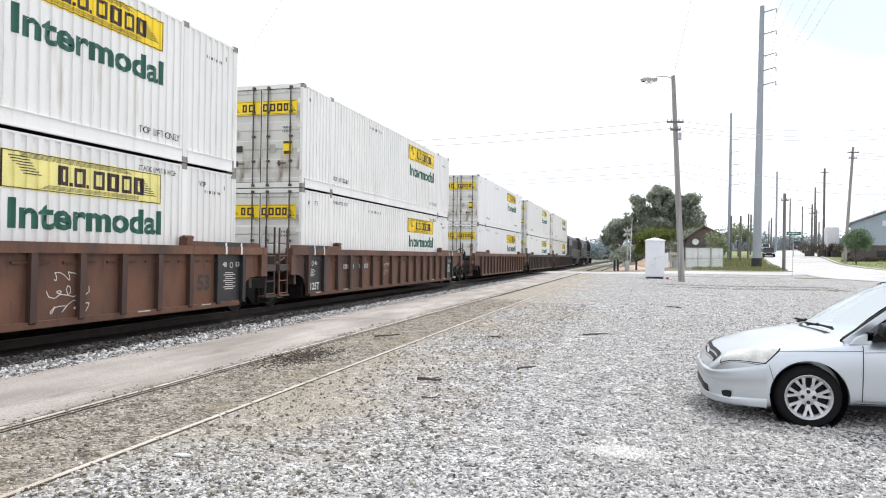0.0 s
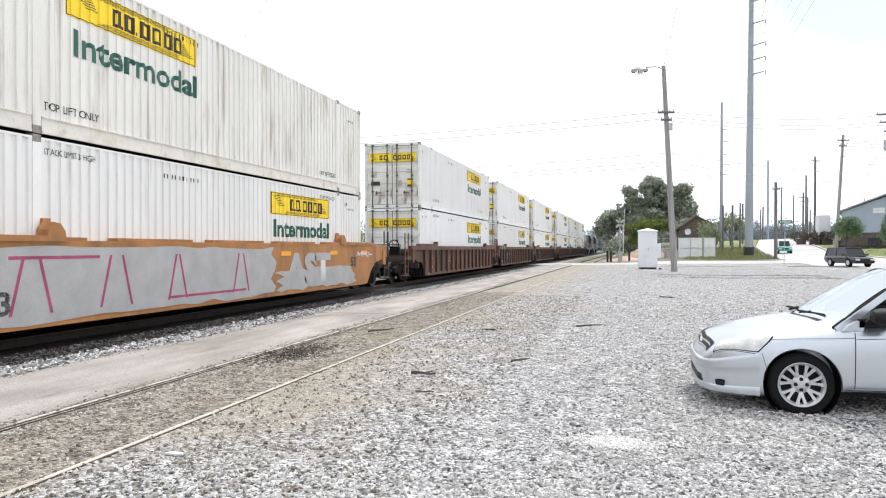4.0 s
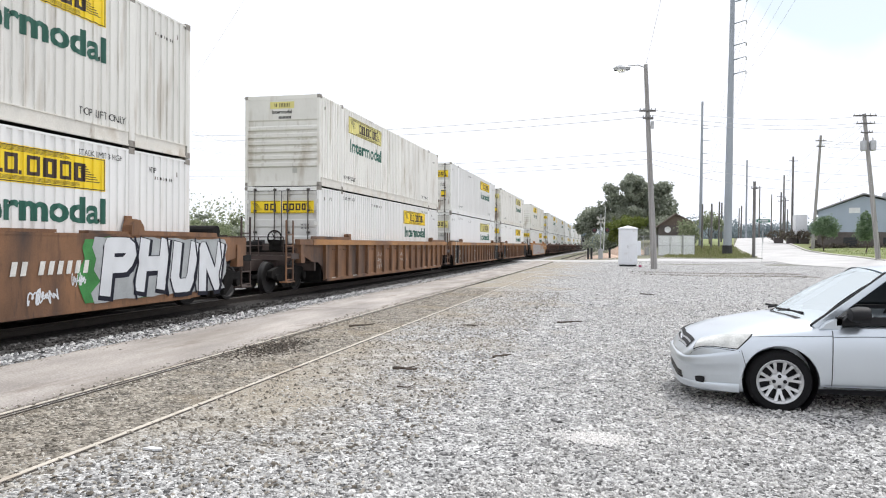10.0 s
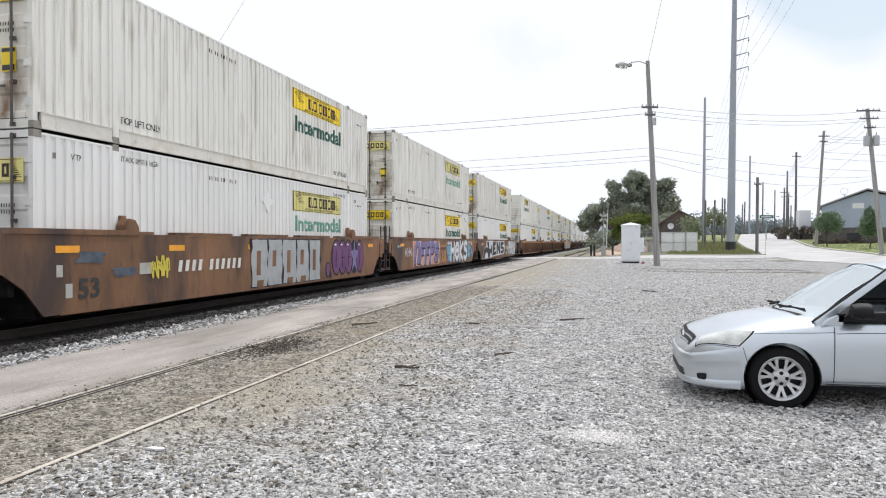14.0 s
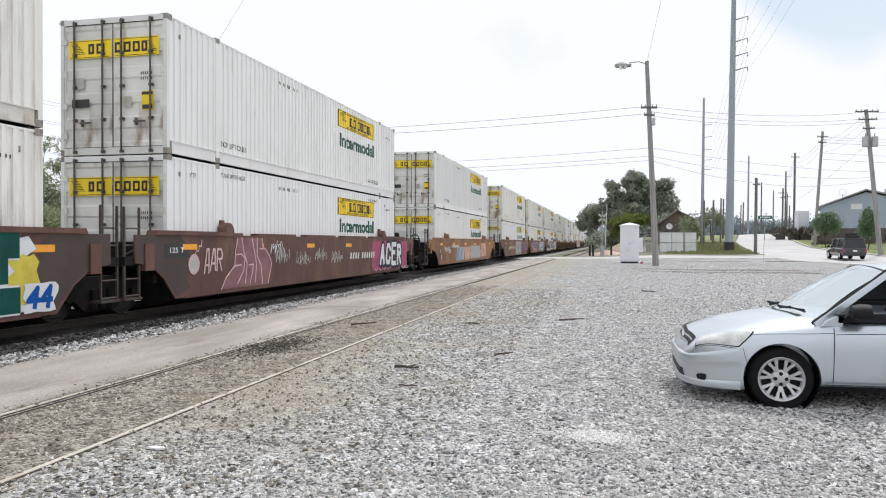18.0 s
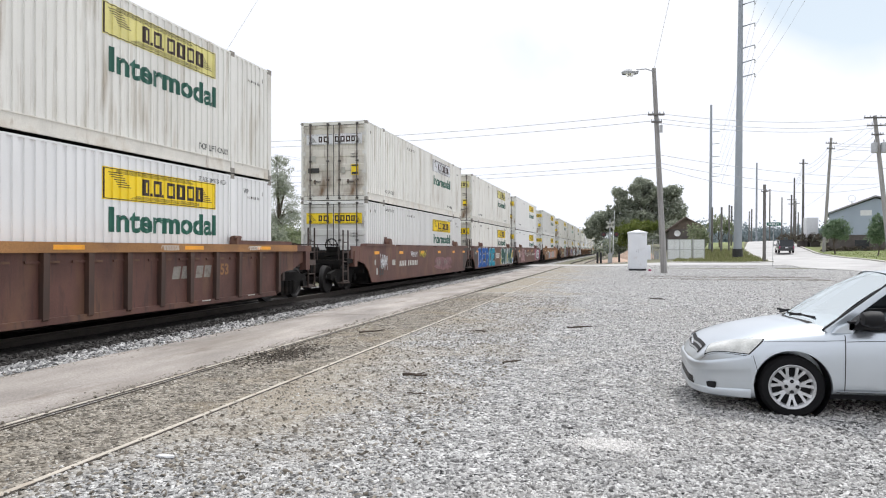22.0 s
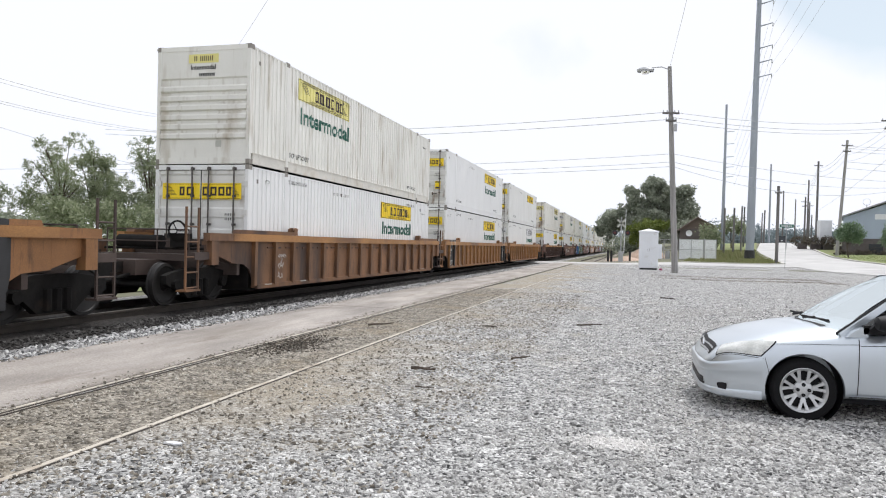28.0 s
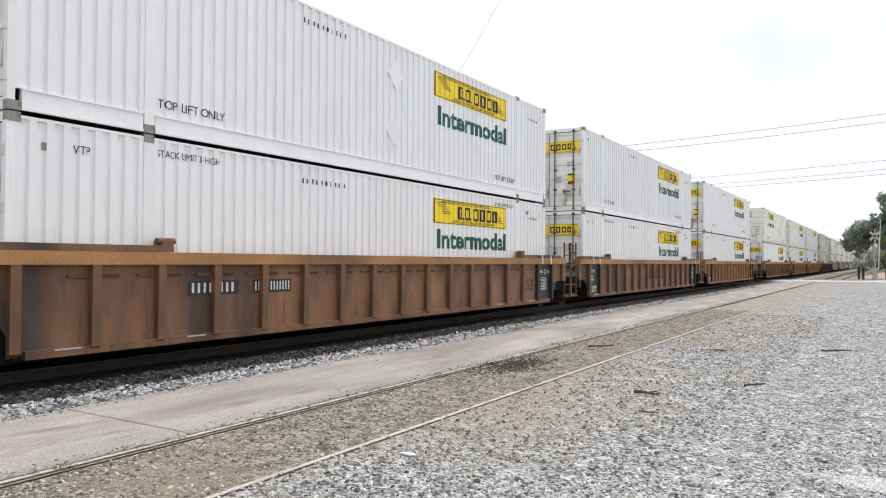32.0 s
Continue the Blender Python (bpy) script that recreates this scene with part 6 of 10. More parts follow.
for i in range(13):
    y = 22 + 7.0 * i
    L = [(r5.uniform(-1, 1), r5.uniform(-4, 4), r5.uniform(0.8, 3.6), r5.uniform(1.3, 1.9), r5.uniform(0.9, 1.4)) for _ in range(10)]
    tree("dense green hedge beyond the railway", (-46 + r5.uniform(-1.5, 1.5), y, 0), (1.0, 0.1), L, 7000, 0.15, "leaf_olive" if i % 3 else "leaf_dark", 60 + i, 5, "hedge", "hedges beyond the railway")


def wood_line(name, label, pts, h, n, leaf, material, seed):
    """A far belt of woodland as one loose mass of leaves."""
    r = random.Random(seed)
    L = []
    for (x0, y0), (x1, y1) in zip(pts, pts[1:]):
        for i in range(14):
            u = (i + r.random()) / 14
            hh = h * r.uniform(0.55, 1.05)
            x, y = x0 + (x1 - x0) * u, y0 + (y1 - y0) * u
            L.append((x, y, rise(x, y) + hh * 0.5, hh * 0.8, hh * 0.55))
    v, f = leaf_cloud(L, n, leaf, seed, 0.2)
    me = bpy.data.meshes.new(name)
    me.from_pydata(v.tolist(), [], f.tolist())
    me.materials.append(M[material])
    return tagged(new(name, me), label, "woodland", kind="stuff")


# the first two belts carry the haze in their leaf colour
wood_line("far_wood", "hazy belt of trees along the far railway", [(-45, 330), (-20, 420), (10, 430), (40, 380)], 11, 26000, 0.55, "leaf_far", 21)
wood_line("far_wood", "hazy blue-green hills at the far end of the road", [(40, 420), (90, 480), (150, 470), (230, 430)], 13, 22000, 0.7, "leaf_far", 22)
wood_line("far_wood", "belt of trees beyond the railway", [(-70, 110), (-60, 200), (-45, 330)], 9, 24000, 0.26, "leaf_olive", 23)
wood_line("far_wood", "dark trees behind the oak", [(-3, 150), (2, 152), (9, 155)], 4.0, 3500, 0.3, "leaf_dark", 24)


def tufts(name, n, area, h, label, seed, material="grass"):
    r = np.random.default_rng(seed)
    x, y = area(r, n)
    z = np.array([rise(a, b) for a, b in zip(x, y)]) + 0.05
    a, hh = r.random(n) * 6.28, h * r.uniform(0.4, 1.3, n)
    w = 0.03 * r.uniform(0.6, 1.8, n)
    dx, dy = np.cos(a) * w, np.sin(a) * w
    lx, ly = r.normal(scale=0.35, size=n) * hh, r.normal(scale=0.35, size=n) * hh
    v = np.stack([np.stack([x - dx, y - dy, z], 1), np.stack([x + dx, y + dy, z], 1), np.stack([x + lx, y + ly, z + hh], 1)], 1).reshape(-1, 3)
    me = bpy.data.meshes.new(name)
    me.from_pydata(v.tolist(), [], np.arange(3 * n).reshape(-1, 3).tolist())
    me.materials.append(M[material])
    return tagged(new(name, me), label, "grass", kind="stuff")


def verge_area(r, n):
    v = r.random(n)
    y = 79.5 + 38 * v
    return 5.2 + 4.5 * v + r.random(n) * (9.4 - 1.0 * v), y


tufts("grass", 16000, verge_area, 0.22, "rough yellow-green grass on the verge", 31)
tufts("grass", 16000, lambda r, n: (23.8 + 22 * r.random(n), 62 + 40 * r.random(n)), 0.10, "short green lawn grass", 32, "lawn_grass")
tufts("grass", 1500, lambda r, n: (9.5 + 4.5 * r.random(n), 92 + 12 * r.random(n)), 0.7, "tall weeds on the verge", 33)


# ---- poles and wires ----
def pole(label, base, top, r0, r1, material, name="utility_pole", arms=(), group=""):
    p = thing(name, label, "pole", group, at=(base[0], base[1], base[2] - 0.1))
    b, t = Vector((0, 0, 0)), Vector(top) - Vector((base[0], base[1], base[2] - 0.1))
    bm = bmesh.new()
    rod(bm, b, t, r0, r1, 12)
    part("shaft", bm, material, p, smooth=True)
    for z, w, ang in arms:
        u = t * ((z - base[2]) / max(0.1, top[2] - base[2]))
        bm = bmesh.new()
        d = Vector((math.cos(radians(ang)), math.sin(radians(ang)), 0))
        c = u + Vector((0, -r1 - 0.05, 0))
        o = Vector((-d.y, d.x, 0)) * 0.05
        q = [c - d * w - o, c + d * w - o, c + d * w + o, c - d * w + o]
        lo, hi = [bm.verts.new(v - Vector((0, 0, 0.06))) for v in q], [bm.verts.new(v + Vector((0, 0, 0.06))) for v in q]
        bm.faces.new(lo[::-1]), bm.faces.new(hi)
        for i in range(4):
            bm.faces.new((lo[i], lo[(i + 1) % 4], hi[(i + 1) % 4], hi[i]))
        arm = part("crossarm", bm, "pole_dark", p)
        for s in (-0.92, -0.45, 0.45, 0.92):
            bm = bmesh.new()
            rod(bm, c + d * w * s + Vector((0, 0, 0.06)), c + d * w * s + Vector((0, 0, 0.20)), 0.045, 0.03, 6)
            part("insulator", bm, "galv", arm)
    return p


lamp = pole("leaning weathered timber street-lamp pole", (2.83, 51, 0), (2.15, 51, 13.9), 0.22, 0.13, "pole_wood", "street_lamp", ((10.75, 0.55, 12), (10.25, 0.35, 12)))
bm = bmesh.new()
pts = [Vector((-0.66, -0.15, 13.75)), Vector((-1.2, -0.2, 13.95)), Vector((-1.8, -0.2, 13.92)), Vector((-2.05, -0.2, 13.85))]
for a, b in zip(pts, pts[1:]):
    rod(bm, a, b, 0.035, n=8)
part("arm", bm, "galv", lamp, "curved steel lamp arm", smooth=True)
bm = bmesh.new()
lathe(bm, [(0.02, 0.20), (0.14, 0.18), (0.25, 0.04), (0.23, -0.14)], (-2.25, -0.2, 13.78), 2, 16)
bmesh.ops.scale(bm, vec=(2.3, 1.0, 1.0), space=Matrix.Translation((2.25, 0.2, -13.78)), verts=bm.verts)
part("lamp_head", bm, "galv", lamp, "grey cobra-head lamp", smooth=True)
bm = bmesh.new()
lathe(bm, [(0.30, -0.14), (0.20, -0.26), (0.01, -0.30)], (-2.25, -0.2, 13.78), 2, 16)
part("lens", bm, "lamp_lens", lamp, smooth=True)
bm = bmesh.new()
box(bm, -0.32, -0.12, -0.32, -0.18, 9.6, 10.1)
part("junction_box", bm, "galv", lamp)

steel = pole("tall tapered galvanised steel transmission pole", (13.5, 92, 0.6), (13.85, 92, 31.5), 0.50, 0.26, "pole_steel", "transmission_pole")
for z in (21.6, 23.3, 25.0, 27.6, 30.2):
    bm = bmesh.new()
    rod(bm, (0.3, 0, z), (1.9, -0.2, z + 0.35), 0.09, 0.05, 8)
    a = part("bracket", bm, "pole_steel", steel)
    bm = bmesh.new()
    lathe(bm, [(0.03, 0), (0.09, -0.12), (0.03, -0.2), (0.09, -0.3), (0.03, -0.42)], (1.88, -0.2, z + 0.30), 2, 8)
    part("insulator", bm, "galv", a)
bm = bmesh.new()
rod(bm, (0, 0, 0.0), (0, 0, 1.2), 0.60, 0.58, 14)
part("base_sleeve", bm, "black_panel", steel, "black sleeve round the pole foot")
mid = pole("tall slim steel pole with stub arms", g_at(13.6, 120), (13.75, 120, 24.3), 0.28, 0.16, "pole_steel", "transmission_pole")
for z in (11.5, 13.0, 14.6, 16.6, 18.5):
    bm = bmesh.new()
    rod(bm, (0.1, 0, z), (1.4, 0, z + 0.1), 0.06, 0.04, 6)
    part("bracket", bm, "pole_steel", mid)
for x, y, zt, rr in ((12.1, 105, 7.4, 0.15), (13.95, 110, 7.7, 0.16), (15.25, 112, 8.1, 0.13), (18.1, 130, 9.0, 0.16)):
    pole("short dark timber pole on the verge", g_at(x, y), (x + 0.06, y, zt), rr, rr * 0.8, "pole_dark", group="poles along the road")
pole("dark timber pole at the kerb", g_at(14.3, 80), (14.33, 80, 8.3), 0.17, 0.14, "pole_dark", group="poles along the road", arms=((7.6, 0.35, 10),))
for x, y, zt, rr, arms in ((28.8, 170, 20.6, 0.22, ()), (38.9, 210, 17.9, 0.2, ()), (45.9, 230, 17.0, 0.2, ()), (28.9, 180, 10.5, 0.16, ()), (33.7, 160, 12.8, 0.2, ((11.8, 1.0, 20), (10.9, 0.7, 20))),
                           (35.3, 165, 16.7, 0.2, ()), (31.4, 140, 17.7, 0.22, ((16.9, 0.8, 20),)), (50.3, 230, 12.6, 0.2, ()), (41, 190, 13.5, 0.18, ((12.8, 0.9, 20),)), (24.5, 150, 9.5, 0.16, ())):
    pole("far utility pole along the rising road", g_at(x, y), (x + 0.1, y, zt), rr, rr * 0.75, "pole_steel" if zt > 20 else "pole_dark", arms=arms, group="poles along the road")
pole("leaning timber utility pole by the lawn", (24.85, 100, 1.4), (25.7, 100, 15.7), 0.21, 0.15, "pole_wood", arms=((15.0, 0.7, 15), (14.3, 0.5, 15)), group="poles along the road")
xf = pole("leaning timber pole carrying two transformers", (23.33, 72, 0.45), (22.04, 72, 13.6), 0.23, 0.16, "pole_wood", arms=((13.4, 1.0, 8), (12.7, 0.8, 8), (11.9, 0.5, 8)))
for dx in (-0.38, 0.38):
    bm = bmesh.new()
    lathe(bm, [(0.02, 0.95), (0.25, 0.9), (0.28, 0.8), (0.28, 0.06), (0.22, 0.0), (0.02, 0.0)], (-0.98 + dx, -0.15, 9.9), 2, 14)
    can = part("transformer", bm, "galv", xf, "grey transformer can", smooth=True)
    bm = bmesh.new()
    rod(bm, (-0.98 + dx, -0.15, 10.8), (-0.98 + dx, -0.15, 11.1), 0.05, 0.03, 6)
    part("bushing", bm, "pole_dark", can)
pole("timber utility pole beyond the railway", (-50, 71.8, 0), (-50, 71.0, 16.0), 0.22, 0.16, "pole_wood", arms=((13.4, 1.3, 70), (15.3, 0.8, 70)))
pole("timber utility pole beyond the railway", (-50, 38, 0), (-50, 38, 15.0), 0.22, 0.16, "pole_wood", arms=((13.0, 1.3, 70),))


def wire(label, a, b, sag, r=0.014):
    a, b = Vector(a), Vector(b)
    bm = bmesh.new()
    n, r = 16, r * 0.8
    side = (b - a).cross(Vector((0, 0, 1))).normalized() * r
    rings = []
    for i in range(n + 1):
        p = a.lerp(b, i / n) - Vector((0, 0, 4 * sag * (i / n) * (1 - i / n)))
        rings.append([bm.verts.new(p + o) for o in (side, Vector((0, 0, r)), -side, Vector((0, 0, -r)))])
    for p, q in zip(rings, rings[1:]):
        for i in range(4):
            bm.faces.new((p[i], p[(i + 1) % 4], q[(i + 1) % 4], q[i]))
    return solid("overhead_wire", bm, "wire", label, "wire", "overhead wires")


W = "thin grey overhead wire strung between poles"
for z in (10.85, 10.35):
    wire(W, (2.3, 51, z), (-55, 66, z + 2.2), 0.8, 0.022)
for z, zz in ((10.85, 13.4), (10.5, 12.8), (10.2, 12.5)):
    wire(W, (2.3, 51, z), (22.1, 72, zz), 0.5, 0.020)
wire(W, (2.15, 51, 13.8), (3.5, 8, 20.0), 0.6, 0.012)
for z, zz, sag in ((8.0, 8.0, 0.35), (7.45, 7.5, 0.6), (7.15, 7.3, 1.1)):      # cables lower on the same poles
    wire(W, (2.5, 50.8, z), (22.7, 71.8, zz), sag, 0.017)
    wire(W, (2.5, 50.8, z), (-55, 66, z + 1.4), 0.7, 0.017)
wire(W, (22.3, 72, 10.6), (31.4, 140, 8.9), 0.3, 0.024)
for z in (15.0, 14.7, 14.3, 13.0, 12.2):
    wire(W, (25.7, 100, z), (60, 92, z - 1.0), 0.9, 0.024)
for z in (13.3, 12.7, 11.9):
    wire(W, (22.1, 72, z), (55, 60, z + 0.6), 0.6, 0.02)
    wire(W, (22.1, 72, z), (25.6, 100, z + 1.2), 0.5, 0.02)
    wire(W, (25.6, 100, z + 1.5), (31.4, 140, z + 3.2), 0.7, 0.026)
    wire(W, (31.4, 140, z + 3.2), (35.3, 165, z + 2.2), 0.5, 0.03)
for i, z in enumerate((22.0, 23.7, 25.4, 28.0, 30.6)):
    wire(W, (15.4, 91.8, z), (12.0, 18, z + 0.8), 1.2, 0.013)
    wire(W, (15.4, 91.8, z), (15.1, 120, 11.7 + 1.7 * i), 0.6, 0.016)
for z in (15.2, 14.9, 13.4, 13.2):
    wire(W, (-50, 71, z), (-50, 38, z - 0.6), 0.7, 0.02)
    wire(W, (-50, 71, z), (-44, 110, z + 0.6), 0.7, 0.02)
wire(W, (-50, 71, 13.0), (-12, 30, 19.0), 0.6, 0.012)
wire(W, (-50, 71, 10.5), (-50, 38, 6.0), 0.6, 0.02)
wire(W, (-50, 71, 9.0), (-50, 38, 11.5), 0.6, 0.02)

# ---- signal cabinet, crossing signals, fence, heap ----
cab = thing("signal_cabinet", "tall white metal signal cabinet with a hipped lid", "cabinet", at=(1.22, 57.6, 0))
bm = bmesh.new()
box(bm, -0.62, 0.62, -0.55, 0.55, 0.0, 0.14)
part("plinth", bm, "black_panel", cab)
bm = bmesh.new()
box(bm, -0.70, 0.70, -0.62, 0.62, 0.14, 2.86)
part("body", bm, "cabinet", cab, bevel=0.012)
bm = bmesh.new()
lo = [bm.verts.new(p) for p in ((-0.76, -0.68, 2.862), (0.76, -0.68, 2.862), (0.76, 0.68, 2.862), (-0.76, 0.68, 2.862))]
up = [bm.verts.new((p.co.x, p.co.y, 2.93)) for p in lo]
tip = bm.verts.new((0, 0, 3.14))
bm.faces.new(lo[::-1])
for i in range(4):
    bm.faces.new((lo[i], lo[(i + 1) % 4], up[(i + 1) % 4], up[i]))
    bm.faces.new((up[i], up[(i + 1) % 4], tip))
part("lid", bm, "cabinet", cab, "shallow hipped lid")
for s in (-1, 1):
    bm = bmesh.new()
    box(bm, s * 0.345 - 0.325, s * 0.345 + 0.325, -0.635, -0.622, 0.22, 2.80)
    d = part("door", bm, "cabinet", cab, bevel=0.004)
    bm = bmesh.new()
    box(bm, s * 0.06 - 0.012, s * 0.06 + 0.012, -0.665, -0.636, 1.40, 1.62)
    part("handle", bm, "galv", d)
bm = bmesh.new()
box(bm, 0.702, 0.98, -0.3, 0.25, 0.85, 1.95)
part("meter_box", bm, "cabinet", cab, "small side box", bevel=0.01)
solid("ground_marker", (lambda b: (lathe(b, [(0.01, 0.16), (0.10, 0.14), (0.12, 0.0)], (0, 0, 0), 2, 10), b)[1])(bmesh.new()), "g_pink", "low red utility marker on the gravel", "marker", at=(2.1, 56.2, 0))
solid("marker_stake", (lambda b: (rod(b, (0, 0, -0.1), (0.05, 0, 3.0), 0.02, n=6), b)[1])(bmesh.new()), "galv", "thin bare metal stake at the lot's edge", "stake", at=(13.2, 70, 0))


def crossing_signal(x, y, rz):
    s = thing("crossing_signal", "level-crossing signal mast with paired lamps and crossed boards", "railway signal", "signals at the crossing", at=(x, y, 0), rz=rz)
    bm = bmesh.new()
    rod(bm, (0, 0, 0), (0, 0, 5.1), 0.065, n=10)
    part("mast", bm, "galv", s, smooth=True)
    for a in (45, -45):
        bm = bmesh.new()
        box(bm, -0.60, 0.60, -0.10, -0.085 - 0.012 * (a > 0), -0.11, 0.11)
        b = part("crossboard", bm, "rail_grey", s)
        b.matrix_basis = Matrix.Translation((0, 0, 4.4)) @ Matrix.Rotation(radians(a), 4, "Y")
    bm = bmesh.new()
    box(bm, -0.75, 0.75, -0.05, 0.05, 3.28, 3.36)
    part("lamp_bar", bm, "galv", s)
    for d in (-0.7, 0.7):
        bm = bmesh.new()
        lathe(bm, [(0.01, -0.06), (0.30, -0.06), (0.30, -0.04), (0.01, -0.03)], (d, 0, 3.32), 1, 18)
        h = part("lamp_hood", bm, "black_panel", s)
        bm = bmesh.new()
        lathe(bm, [(0.01, -0.10), (0.13, -0.085), (0.14, -0.062)], (d, 0, 3.32), 1, 14)
        part("lens", bm, "lamp_red", h, "unlit red lamp lens")
    bm = bmesh.new()
    box(bm, -0.25, 0.25, -0.3, 0.2, 0.0, 1.2)
    part("gate_box", bm, "galv", s, "grey gate mechanism box", bevel=0.02)
    bm = bmesh.new()
    rod(bm, (0.32, -0.1, 1.0), (0.5, -0.1, 6.0), 0.05, 0.03, 6)
    part("gate_arm", bm, "plain_white", s, "raised white gate arm")


crossing_signal(-1.2, 84, 0)
crossing_signal(-14.5, 66, 180)
for x, y in ((-2.2, 83.5), (-2.6, 84.5), (-0.2, 86)):
    solid("bollard", (lambda b: (rod(b, (0, 0, -0.1), (0, 0, 1.3), 0.12, n=10), b)[1])(bmesh.new()), "black_panel", "dark post beside the crossing", "post", "posts by the crossing", at=(x, y, 0))


def heap(name, label, at, rx, ry, h, seed):
    bm = bmesh.new()
    r = random.Random(seed)
    n, k = 26, 10
    rings = []
    for j in range(k + 1):
        f = j / k
        rings.append([bm.verts.new((rx * (1 - f) * math.cos(6.2832 * i / n) * (1 + 0.1 * math.sin(3 * i + seed)), ry * (1 - f) * math.sin(6.2832 * i / n),
                      h * (f ** 0.85) * (1 + r.uniform(-0.07, 0.07)) - (0.1 if j == 0 else 0))) for i in range(n)])
    for a, b in zip(rings, rings[1:]):
        for i in range(n):
            bm.faces.new((a[i], a[(i + 1) % n], b[(i + 1) % n], b[i]))
    return solid(name, bm, "heap", label, "earth heap", at=at, smooth=True)


heap("earth_mound", "heap of orange-tan earth behind the cabinet", (1.9, 93, 0), 3.0, 2.2, 2.2, 1)
heap("earth_mound", "low spread of orange-tan earth by the crossing", (-0.6, 88, 0), 2.6, 2.0, 0.7, 2)


def fence(label, x0, x1, y, h, slats, mat_name, group):
    f = thing("fence", label, "fence", group, at=g_at(x0, y))
    n = max(2, round((x1 - x0) / 1.35) + 1)
    for i in range(n):
        bm = bmesh.new()
        x = (x1 - x0) * i / (n - 1)
        rod(bm, (x, 0, -0.1), (x, 0, h + 0.08), 0.045, n=8)
        part("post", bm, "galv", f)
    for z in (0.06, h * 0.5, h):
        bm = bmesh.new()
        rod(bm, (0, -0.01, z), (x1 - x0, -0.01, z), 0.028, n=6)
        part("rail", bm, "galv", f)
    if slats:
        me = (lambda b: (box(b, -0.058, 0.058, 0.02, 0.032, 0.05, h), b)[1])(bmesh.new())
        me = mesh_of("slat", me, mat_name)
        k = int((x1 - x0) / 0.125)
        for i in range(k):
            s = part("slat", me, mat_name, f)
            s.matrix_basis = pose(0.0625 + 0.125 * i, 0, 0)
    else:
        bm = bmesh.new()
        k = int((x1 - x0) / 0.16)
        for i in range(k):
            for s in (0, 1):
                a = 0.16 * i
                rod(bm, (a, 0.01, 0.05), (a + (h * 0.35 if s else -h * 0.35), 0.01, h), 0.006, n=3, caps=False)
        bmesh.ops.bisect_plane(bm, geom=bm.verts[:] + bm.edges[:] + bm.faces[:], plane_co=(0, 0, 0), plane_no=(-1, 0, 0), clear_outer=True)
        bmesh.ops.bisect_plane(bm, geom=bm.verts[:] + bm.edges[:] + bm.faces[:], plane_co=(x1 - x0, 0, 0), plane_no=(1, 0, 0), clear_outer=True)
        m = part("mesh", bm, "galv", f, "grey chain-link mesh")
        m["kind"] = "stuff"
    return f


fence("white slatted yard gate in a steel frame", 5.3, 8.0, 88, 2.35, True, "fence", "yard fence")
fence("grey slatted yard fence beside the gate", 8.15, 9.4, 88.5, 2.35, True, "fence", "yard fence")
fence("chain-link yard fence behind the cabinet", 2.2, 5.2, 90, 2.4, False, "fence", "yard fence")
for x, z in ((3.1, 1.0), (4.2, 1.3)):
    solid("yard_drum", (lambda b: (lathe(b, [(0.02, 0), (0.3, 0), (0.31, z * 0.5), (0.3, z), (0.02, z)], (0, 0, 0), 2, 14), b)[1])(bmesh.new()), "galv", "dark grey drum in the yard", "drum", "yard drums", at=(x, 91.5, 0.1), smooth=True)


